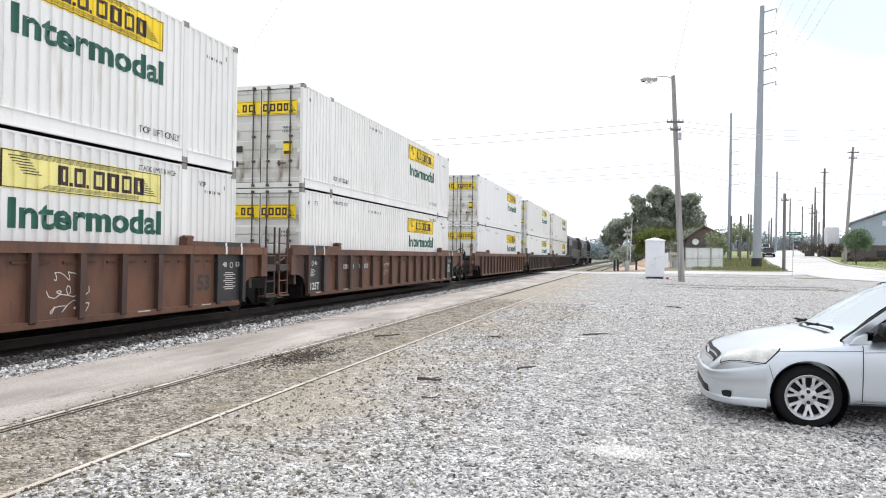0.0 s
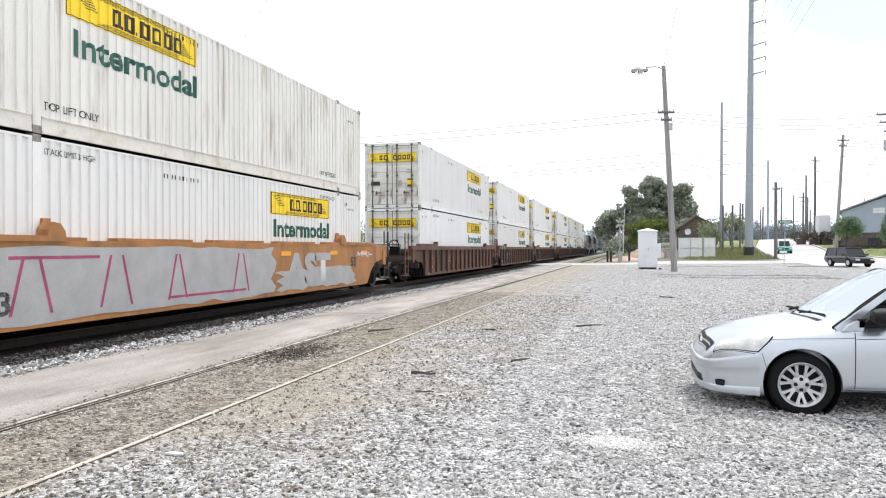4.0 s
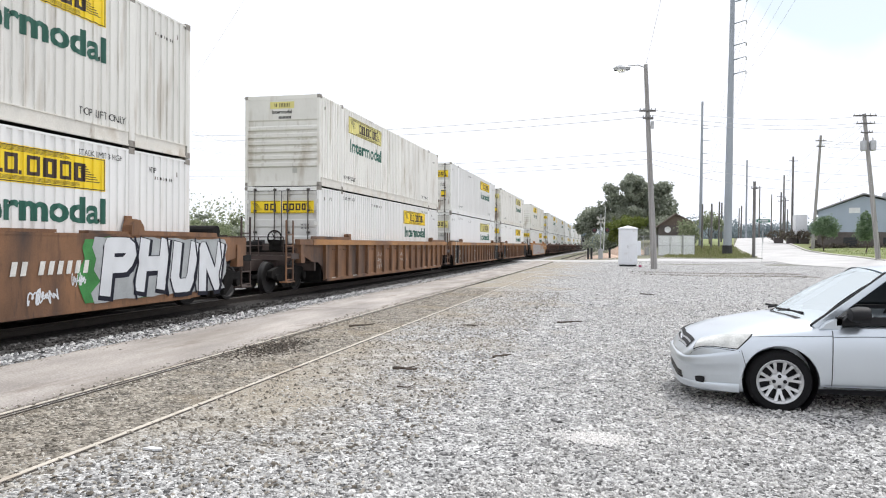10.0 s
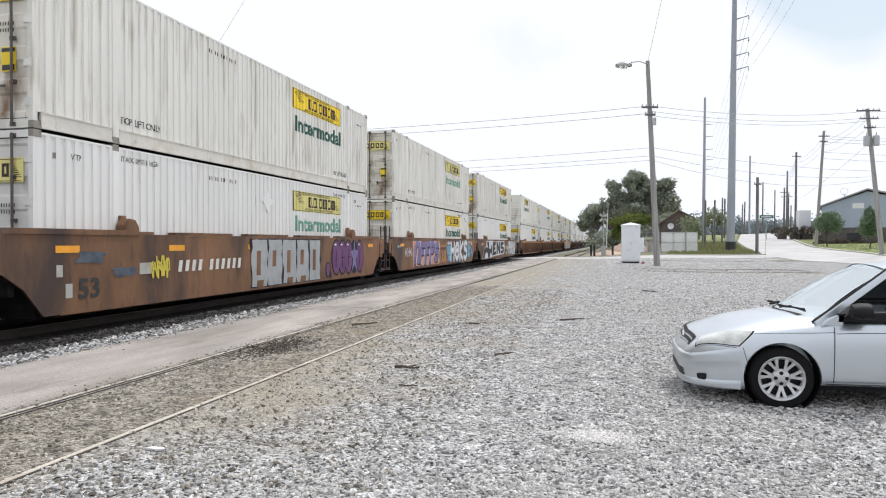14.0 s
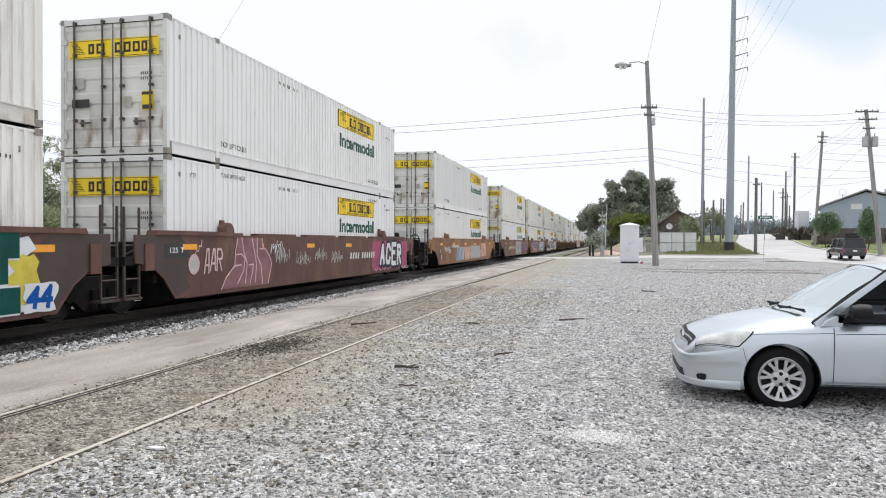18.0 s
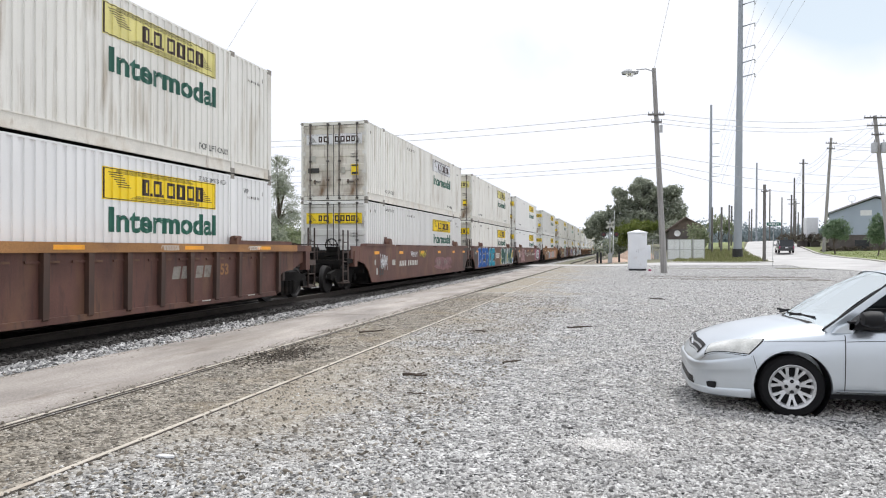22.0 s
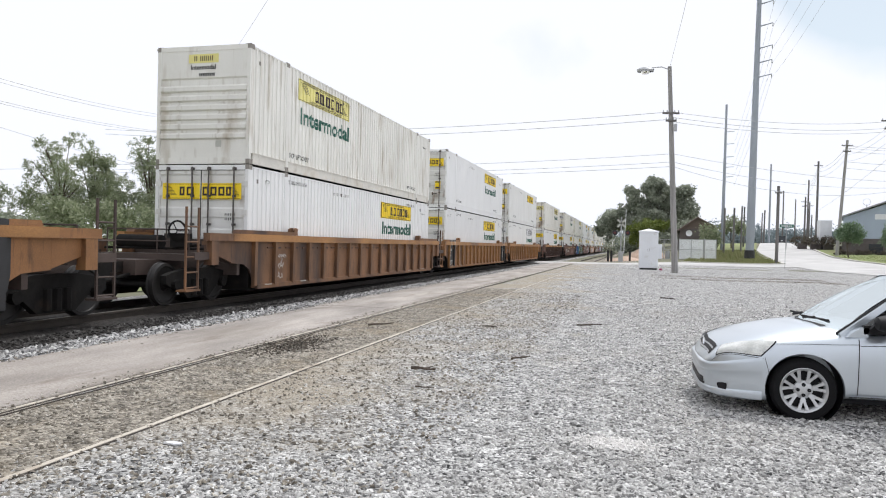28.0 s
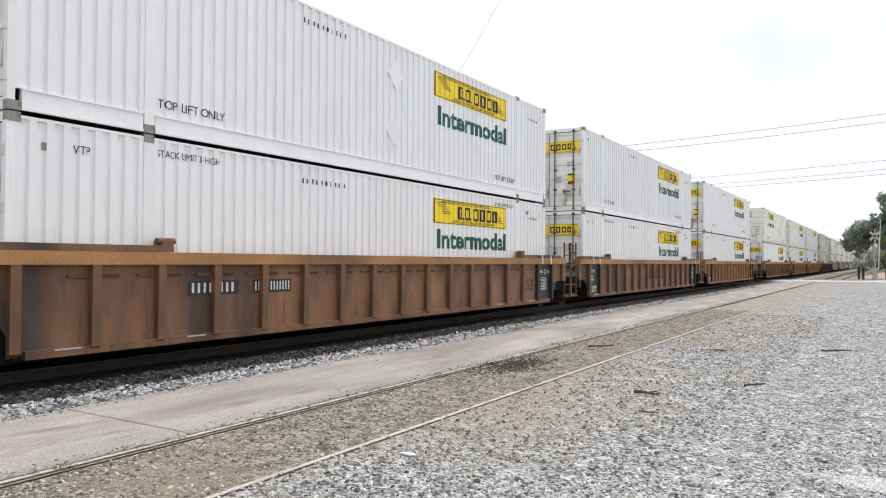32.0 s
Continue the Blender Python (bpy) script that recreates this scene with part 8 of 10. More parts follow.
# single orange car
spray("Q", [rect(4.2, 6.4, 0.5, 1.3, 0.3), ragged(8.5, 12.0, 0.5, 1.4, 9, 0.3)], "g_grey", 0, "grey buffed-over patch")
spray("Q", [rect(4.3, 4.9, 0.5, 1.3, 0.3), rect(5.3, 5.7, 0.5, 1.2, 0.3)], "g_haze", 1)
spray("Q", [rect(3.0 + 0.22 * i, 3.14 + 0.22 * i, 1.28, 1.42) for i in range(9)], "white_ink", 1)
scribble("Q", 1.2, 1.2, 1.2, 0.3, 12)
spray("Q", [rect(6.6, 8.2, 0.5, 1.3, 0.2), rect(12.4, 14.4, 0.6, 1.5, -0.2)], "g_salmon", 0)
# maroon cars
spray("P", bubble_cloud(12.85, 17.0, 0.62, 1.52, 0.30, 10), "g_pink", 0, "pink cloud of spray paint")
spray("P", [q for k in range(9) for q in stroke([(12.9 + 0.5 * k, 0.56), (13.08 + 0.5 * k, 0.48), (13.2 + 0.5 * k, 0.56)], 0.03)], "g_rose", 1)
acer = word_strokes("ACER", 13.45, 16.45, 0.74, 1.46, 14, 0.12, 0.06, 0.60)
piece("P", acer, ((0.42, 0.0, 0.0, "g_black", 2), (0.19, -0.02, 0.02, "g_white", 3)), "white graffiti letters on pink")
spray("P", [rect(10.2 + 0.25 * i + 0.2 * (i > 3), 10.34 + 0.25 * i + 0.2 * (i > 3), 1.0, 1.22, 0.05) for i in range(10)], "white_ink", 1)
def mauve(u, v):
    return 1.75 + 0.289 * u, 0.48 + 0.133 * v


spray("P", [[mauve(*q) for q in ((0, 0), (0.8, 2.2), (2.1, 4), (2.6, 9.1), (6.9, 9.1), (7.1, 7), (7.8, 6.8), (8.8, 4), (8.1, 0))]], "g_mauve", 0, "hazy mauve sprayed shape")
for run in (((0, 0), (0.7, 2), (2.1, 4), (3.2, 4.1)), ((2.1, 4), (2.2, 6.5), (2.6, 9)), ((2.3, 6), (3.2, 6.1), (3.8, 5.3), (3.6, 3), (2.6, 0.8)), ((3.3, 9), (3.6, 6.5), (4.2, 4.3), (3.9, 0.7)),
            ((5.1, 9), (5.4, 7), (5.9, 4), (5.6, 0.5)), ((4.5, 4), (5.3, 4.1), (5.1, 2.5), (4.7, 0.5)), ((6, 9), (6, 5.5), (6.7, 4), (7, 0.3)), ((6.5, 7), (7.5, 7), (8.4, 5.5), (8.8, 4), (8.1, 0.3)), ((6.9, 9), (7.1, 7))):
    spray("P", stroke([mauve(*q) for q in run], 0.036, False), "g_rose", 1, "pale rose outline lettering")
spray("P", [[(0.62 + 0.17 * math.cos(0.4 * k), 1.10 + 0.18 * math.sin(0.4 * k)) for k in range(16)]], "rail_grey", 0)
spray("P", stroke([(0.62 + 0.19 * math.cos(0.4 * k), 1.10 + 0.20 * math.sin(0.4 * k)) for k in range(17)], 0.05, False)
      + stroke([(0.66, 1.31), (0.72, 1.40), (0.80, 1.38), (0.82, 1.50), (0.91, 1.49), (0.92, 1.62)], 0.026), "g_rose", 1, "pale round sprayed doodle with a zigzag tail")
piece("P", word_strokes("AAR", 1.02, 1.80, 0.92, 1.40, 15, 0.05, 0.05, 0.8), ((0.05, 0, 0, "g_rose", 1),), "pale rose sprayed letters")
scribble("P", 4.25, 1.44, 0.65, 0.36, 16, "g_white", 0.024, 1, 2)
for k in range(4):
    scribble("P", 4.5 + 1.35 * k, 1.2 - 0.1 * (k % 2), 0.9, 0.42, 17 + k, "rail_grey", 0.022)
beroe = word_strokes("BEROE", 0.85, 7.05, 0.60, 1.54, 18, 0.04, 0.0, 0.60)
spray("O", [rect(0.8, 7.1, 0.47, 1.69)], "g_black", 0, "black ground of a spray-painted piece")
piece("O", beroe, ((0.345, -0.03, 0.02, "g_white", 1), (0.31, 0, 0, "g_blue", 2)), "blue block graffiti letters")
piece("O", beroe[6:], ((0.31, 0, 0, "g_cyan", 3),), "cyan block graffiti letters")
spray("O", [q for y in (1.05, 2.30, 3.54) for q in (rect(y - 0.30, y + 0.22, 0.46, 0.64), rect(y - 0.30, y + 0.22, 1.52, 1.69))], "g_blue", 4)
spray("O", [rect(y - 0.28, y + 0.2, z, z + 0.17) for y in (6.05,) for z in (0.47, 1.52)], "g_cyan", 4)
spray("O", stroke([(0.58, 0.44), (0.80, 0.66), (0.78, 1.36), (0.60, 1.42), (0.62, 1.70)], 0.04) + stroke([(7.22, 0.5), (7.36, 0.9), (7.22, 1.4), (7.36, 1.68)], 0.04), "g_white", 5)
spray("O", [rect(7.52 + 0.52 * k, 7.94 + 0.52 * k, 0.98, 1.36, 0.08) for k in range(3)], "white_ink", 1, "white plain emblem")
spray("O", [rect(7.5, 8.9, 1.06 + 0.07 * i, 1.085 + 0.07 * i) for i in range(3)], "maroon", 2)
spray("O", [ragged(7.25, 9.75, 0.50, 1.66, 31, 0.1)], "brown", 0)
spray("O", [ragged(9.8, 15.6, 0.46, 1.68, 12, 0.25)], "g_white", 0)
spray("O", [ragged(9.7, 10.3, 0.45, 1.5, 13, 0.2, 5), ragged(12.9, 13.5, 0.6, 1.3, 14, 0.1, 5), ragged(15.2, 15.7, 0.6, 1.4, 15, 0.15, 5), ragged(11.9, 12.2, 1.3, 1.68, 16, 0.05, 4)], "g_yellow", 1)
swine = word_strokes("SWINE", 10.0, 15.35, 0.66, 1.50, 19, 0.10, 0.0, 0.72)
piece("O", swine, ((0.46, -0.02, 0.0, "g_white", 2), (0.40, 0.02, 0, "g_green", 3)), "dark green graffiti letters edged white and yellow")
spray("O", [q for y in (11.05, 12.15, 13.2, 14.3) for q in stroke([(y, 0.46), (y + 0.05, 1.0), (y - 0.03, 1.69)], 0.035)], "g_white", 4)
spray("O", [ragged(15.5, 16.15, 0.46, 0.95, 20, 0.08, 5)], "g_white", 4)
piece("O", word_strokes("44", 15.55, 16.1, 0.56, 0.86, 21, 0.02, 0.06, 0.7), ((0.085, 0, 0, "g_blue", 5),), "blue sprayed figures")
spray("N", [rect(3.3 + 0.26 * i + 0.2 * (i > 3), 3.44 + 0.26 * i + 0.2 * (i > 3), 0.92, 1.14, 0.05) for i in range(10)], "white_ink", 1)
scribble("N", 5.0, 1.42, 1.0, 0.26, 24)
scribble("N", 6.35, 1.40, 1.15, 0.32, 25, "g_yellow", 0.034)
spray("N", [ragged(9.3, 12.6, 0.55, 1.25, 26, 0.35, 9)], "g_mauve", 0, "old spray paint faded to a dull blotch")
for k in range(4):
    scribble("N", 9.5 + 0.8 * k, 0.95 - 0.12 * (k % 2), 0.8, 0.42, 27 + k, ("casting", "maroon")[k % 2], 0.024)
scribble("N", 0.9, 1.12, 0.8, 0.62, 33)
# yellow-orange single car with grey patches
spray("Y", [ragged(0.4, 9.4, 0.42, 1.68, 18, 0.3), ragged(9.8, 15.0, 0.42, 1.1, 19, 0.4)], "g_grey", 0, "grey buffed-over patch")
spray("Y", [rect(a, a + 0.06, 0.6, 1.5, 0.25 * (-1) ** i) for i, a in enumerate((1.2, 2.0, 3.1, 3.9, 5.0, 5.6, 7.4, 8.1))] + [rect(1.2, 3.1, 1.45, 1.5), rect(5.0, 8.0, 0.62, 0.67)], "g_pink", 1, "red outline lettering")
spray_word("Y", "AST", 10.0, 13.0, 0.6, 1.5, "g_grey", 1, 0.06, label="pale grey graffiti letters")
scribble("Y", 15.2, 1.42, 1.35, 0.2, 34)
part("stencil", flat_letters("53", CL - 1.5, 1.02, 0.45, 0.32, GX + 0.008, 0.03)(), "black_ink", CARS["Y"])


# chalk tags on the ribbed cars
def tag(car, y, seed, wide=0.6):
    r = random.Random(seed)
    bm = bmesh.new()
    for k in range(2 + seed % 2):
        f, a, b, w = r.uniform(2.0, 4.0), r.uniform(0, 6), r.uniform(0, 6), wide * r.uniform(0.7, 1.0)
        z = 1.18 - 0.24 * k + r.uniform(-0.04, 0.04)
        p = [(y + w * (i / 24 + 0.13 * math.sin(6.28 * f * i / 24 + a)), z + 0.11 * math.sin(6.28 * f * i / 24 + b) * (0.6 + 0.4 * math.cos(0.5 * i))) for i in range(25)]
        for j, q in enumerate(stroke(p, 0.014, False)):
            bm.faces.new([bm.verts.new((1.478 + 2e-5 * j, u, v)) for u, v in q])
    me = mesh_of("chalk_tag", bm, "white_ink")
    part("chalk_tag", me, "white_ink", CARS[car], "white scribbled tag")


for i, (c, y) in enumerate((("A", 2.6), ("A", 10.5), ("Z", 4.4), ("Z", 1.1), ("X", 7.2), ("X", 9.3), ("X", 4.2), ("V", 5.3), ("V", 8.5), ("W", 1.6), ("M", 3.2), ("M", 4.3), ("M", 6.2), ("L", 6.3), ("L", 8.2), ("J", 1.2), ("B", 6.2), ("M", 0.4), ("W", 11.75), ("W", 12.75), ("W", 13.85), ("W", 6.5))):
    tag(c, y, 90 + i, 0.5 + 0.3 * (i % 3))

# old block emblem, figures and chord tags on the maroon ribbed car
for pts in (rect(11.50, 11.76, 0.99, 1.25, 0.06), rect(11.82, 12.08, 0.99, 1.25, 0.06), rect(12.34, 12.60, 0.99, 1.25, 0.06), rect(12.66, 12.92, 0.99, 1.25, 0.06)):
    bm = bmesh.new()
    bm.faces.new([bm.verts.new((1.474, y, z)) for y, z in pts])
    part("painted_mark", mesh_of("painted_mark", bm, "casting"), "casting", CARS["M"], "worn pale painted block")
part("stencil", flat_letters("53", 13.34, 1.02, 0.36, 0.26, 1.476, 0.03)(), "ochre", CARS["M"], "worn stencilled 53")
for y, seed in ((11.05, 5), (14.5, 6)):
    r = random.Random(seed)
    f, a = r.uniform(5, 7), r.uniform(0, 6)
    path = [(y + 0.55 * i / 30 + 0.05 * math.sin(6.28 * f * i / 30 + a), 1.635 + 0.05 * math.sin(6.28 * f * i / 30)) for i in range(31)]
    bm = bmesh.new()
    for j, q in enumerate(stroke(path, 0.016, False)):
        bm.faces.new([bm.verts.new((1.579 + 2e-5 * j, u, v)) for u, v in q])
    part("chalk_tag", mesh_of("chalk_tag", bm, "white_ink"), "white_ink", CARS["M"], "white scribbled tag")

# faded maroon marks between the ribs of one car
FADED = mat("faded_maroon_marks", (0.085, 0.036, 0.030), 0.65, var=0.35, scale=4, bump=0.1)
M["faded_maroon"] = FADED
for pts in ([(6.15, 1.48), (6.35, 1.48), (6.72, 1.02), (6.70, 0.86)], [(7.28, 1.48), (7.08, 1.48), (6.72, 1.02), (6.70, 0.86)],
            rect(9.15, 9.90, 1.32, 1.46), rect(9.40, 9.58, 0.86, 1.32), rect(9.98, 10.50, 1.32, 1.46), rect(10.12, 10.30, 0.86, 1.32),
            rect(10.62, 10.76, 0.88, 1.46, 0.34), rect(10.98, 11.12, 0.88, 1.12, -0.14), rect(10.71, 10.85, 1.22, 1.46, -0.14)):
    bm = bmesh.new()
    bm.faces.new([bm.verts.new((1.474, y, z)) for y, z in pts])
    part("painted_mark", mesh_of("painted_mark", bm, "faded_maroon"), "faded_maroon", CARS["W"], "faded maroon painted marks")


for y in (7.5, 8.32, 9.22):
    bm = bmesh.new()
    bm.faces.new([bm.verts.new((1.474, u, v)) for u, v in rect(y, y + 0.62, 0.88, 1.36, 0.05)])
    part("painted_mark", mesh_of("painted_mark", bm, "faded_maroon"), "faded_maroon", CARS["H"], "faded maroon painted block")


# ---- the parked silver saloon ----
def spline(xs, ys, x):
    """Smooth curve through (xs, ys)."""
    k = max(0, min(len(xs) - 2, next((i for i in range(len(xs) - 1) if x <= xs[i + 1]), len(xs) - 2)))
    h = xs[k + 1] - xs[k]
    def d(i):
        if i <= 0:
            return (ys[1] - ys[0]) / (xs[1] - xs[0])
        if i >= len(xs) - 1:
            return (ys[-1] - ys[-2]) / (xs[-1] - xs[-2])
        a, b = (ys[i] - ys[i - 1]) / (xs[i] - xs[i - 1]), (ys[i + 1] - ys[i]) / (xs[i + 1] - xs[i])
        return 0.0 if a * b <= 0 else 2 * a * b / (a + b)
    u = min(1, max(0, (x - xs[k]) / h))
    return ((2 * u ** 3 - 3 * u ** 2 + 1) * ys[k] + (u ** 3 - 2 * u ** 2 + u) * h * d(k) + (-2 * u ** 3 + 3 * u ** 2) * ys[k + 1] + (u ** 3 - u ** 2) * h * d(k + 1))


SS = (-0.03, 0.0, 0.05, 0.12, 0.22, 0.40, 0.65, 0.90, 1.15, 1.40, 2.0, 2.8, 3.4, 3.9, 4.2, 4.35, 4.43, 4.46)
WW = (0.42, 0.585, 0.70, 0.757, 0.798, 0.826, 0.842, 0.852, 0.857, 0.858, 0.860, 0.860, 0.856, 0.845, 0.81, 0.76, 0.66, 0.50)
ZT = (0.495, 0.53, 0.59, 0.662, 0.708, 0.752, 0.793, 0.832, 0.868, 0.905, 0.925, 0.945, 0.965, 0.985, 0.975, 0.955, 0.90, 0.82)
ZB = (0.275, 0.22, 0.185, 0.165, 0.155, 0.15, 0.17, 0.20, 0.225, 0.235, 0.24, 0.24, 0.24, 0.24, 0.25, 0.27, 0.31, 0.38)
UU = (0, 1, 2, 3, 4, 5, 6, 7, 8, 9)


def skin(s, u):
    """A point of the body's left half: s metres from the nose, u from the top's middle (0) round to the sill (9)."""
    w, zt, zb = spline(SS, WW, s), spline(SS, ZT, s), spline(SS, ZB, s)
    def ease(v):
        v = min(1, max(0, v))
        return v * v * (3 - 2 * v)
    cr = 0.058 * ease((s - 0.03) / 0.75) * (1 - ease((s - 1.15) / 0.3))        # crown of the bonnet
    sh = 0.085 if s > 1.2 else 0.085 - 0.012 * (1.2 - s)
    nb = 1 - ease((s - 0.05) / 0.5)                                            # fuller round the bumper
    sh -= 0.02 * nb
    ys = (0, 0.30 * w, 0.58 * w, 0.80 * w, (0.925 + 0.045 * nb) * w, (0.985 + 0.02 * nb) * w, (1.0 + 0.008 * nb) * w, (0.998 + 0.008 * nb) * w, 0.985 * w, 0.93 * w)
    zs = (zt + cr, zt - 0.003 + 0.92 * cr, zt - 0.014 + 0.68 * cr, zt - 0.04 + 0.3 * cr, zt - sh, zt - sh - 0.08 + 0.03 * nb, zb + 0.55 * (zt - zb - sh), zb + 0.25 * (zt - zb - sh), zb + 0.035, zb)
    return Vector((s, -spline(UU, ys, u), spline(UU, zs, u)))


def skin_n(s, u):
    a = skin(s + 0.01, u) - skin(s - 0.01, u)
    b = skin(s, min(9, u + 0.1)) - skin(s, max(0, u - 0.1))
    n = a.cross(b).normalized()
    c = skin(s, u)
    return n if n.dot(Vector((0, c.y, c.z - 0.4))) > 0 else -n


def patch(quad, off, n=(10, 6), mirror=False, thick=0.0, soft_=0.0):
    """A piece laid on the body between four corners given as (s, u): front top, rear top, rear low, front low."""
    bm = bmesh.new()
    rows = []
    for j in range(n[1] + 1):
        row = []
        for i in range(n[0] + 1):
            a, b = i / n[0], j / n[1]
            if soft_:            # rounded corners: pulls the square towards a disc
                p0, q0 = 2 * a - 1, 2 * b - 1
                a = 0.5 + 0.5 * (p0 * (1 - soft_) + soft_ * p0 * math.sqrt(1 - q0 * q0 / 2))
                b = 0.5 + 0.5 * (q0 * (1 - soft_) + soft_ * q0 * math.sqrt(1 - p0 * p0 / 2))
            s = (quad[0][0] * (1 - a) + quad[1][0] * a) * (1 - b) + (quad[3][0] * (1 - a) + quad[2][0] * a) * b
            u = (quad[0][1] * (1 - a) + quad[1][1] * a) * (1 - b) + (quad[3][1] * (1 - a) + quad[2][1] * a) * b
            p = skin(s, u) + skin_n(s, u) * off
            row.append(bm.verts.new((p.x, -p.y if mirror else p.y, p.z)))
        rows.append(row)
    for r, q in zip(rows, rows[1:]):
        for i in range(n[0]):
            bm.faces.new((r[i], r[i + 1], q[i + 1], q[i]))
    return bm


def cut(bm, cutters):
    """Subtracts cylinders (centre, radius, half length along y) from a closed mesh."""
    me = bpy.data.meshes.new("blank")
    bmesh.ops.recalc_face_normals(bm, faces=bm.faces)
    bm.to_mesh(me)
    bm.free()
    ob = new("blank", me)
    made = []
    for c, r, h in cutters:
        b = bmesh.new()
        rod(b, (c[0], c[1] - h, c[2]), (c[0], c[1] + h, c[2]), r, n=40)
        bmesh.ops.recalc_face_normals(b, faces=b.faces)
        m2 = bpy.data.meshes.new("cutter")
        b.to_mesh(m2)
        b.free()
        k = new("cutter", m2)
        made.append(k)
        md = ob.modifiers.new("cut", "BOOLEAN")
        md.operation, md.object, md.solver = "DIFFERENCE", k, "EXACT"
    bpy.context.view_layer.update()
    out = bpy.data.meshes.new_from_object(ob.evaluated_get(bpy.context.evaluated_depsgraph_get()))
    for o in (ob, *made):
        bpy.data.objects.remove(o)
    b = bmesh.new()
    b.from_mesh(out)
    return b


def car_wheel(parent, x, y, z, side, r=0.305):
    bm = bmesh.new()
    lathe(bm, [(0.20, -0.085), (0.212, -0.10), (r - 0.03, -0.10), (r - 0.008, -0.08), (r, -0.05), (r, 0.05), (r - 0.008, 0.08), (r - 0.03, 0.10), (0.20, 0.095), (0.185, 0.06)], (0, 0, 0), 1, 40)
    t = part("tyre", bm, "tyre", parent, smooth=True)
    t.matrix_basis = pose(x, y, z, 0, 0, 0 if side < 0 else 180)
    # wheel cover: hub, rim and seven forked spokes
    def hub():
        bm = bmesh.new()
        lathe(bm, [(0.001, -0.074), (0.040, -0.076), (0.072, -0.066), (0.086, -0.058), (0.088, -0.030)], (0, 0, 0), 1, 42)
        return bm

    def rim():
        bm = bmesh.new()
        lathe(bm, [(0.180, -0.050), (0.186, -0.080), (0.198, -0.094), (0.210, -0.104), (0.216, -0.099), (0.207, -0.05)], (0, 0, 0), 1, 56)
        return bm

    def fork():
        bm = bmesh.new()
        top = [(0.070, -0.23), (0.070, 0.23), (0.130, 0.235), (0.193, 0.285), (0.193, 0.105), (0.132, 0.055), (0.124, 0.0), (0.132, -0.055), (0.193, -0.105), (0.193, -0.285), (0.130, -0.235)]
        v = [bm.verts.new((q * math.cos(d), -0.066 - 0.2 * (q - 0.07), q * math.sin(d))) for q, d in top]
        bm.faces.new((v[0], v[1], v[2], v[5], v[6], v[7], v[10]))
        bm.faces.new((v[2], v[3], v[4], v[5]))
        bm.faces.new((v[10], v[7], v[8], v[9]))
        ex = bmesh.ops.extrude_edge_only(bm, edges=[e for e in bm.edges if e.is_boundary])
        bmesh.ops.translate(bm, vec=(0, 0.022, 0), verts=[w for w in ex["geom"] if isinstance(w, bmesh.types.BMVert)])
        return bm

    part("hub_cap", shared("hub_cap", hub, "alloy", True), "alloy", t)
    part("rim", shared("wheel_rim", rim, "alloy", True), "alloy", t, "silver wheel cover rim")
    for k in range(7):
        f = part("spoke", shared("spoke", fork, "alloy"), "alloy", t)
        f.matrix_basis = pose(0, 0, 0, 0, -math.degrees(0.8976 * k + 0.22), 0)
    bm = bmesh.new()
    lathe(bm, [(0.0, -0.02), (0.19, -0.02), (0.19, 0.05)], (0, 0, 0), 1, 32)
    for i in range(4):
        a = 1.5708 * i
        lathe(bm, [(0.001, -0.080), (0.018, -0.080), (0.018, -0.04)], (0.050 * math.cos(a), -0.002, 0.050 * math.sin(a)), 1, 10)
    part("brake_disc", bm, "trim_black", t)
    return t


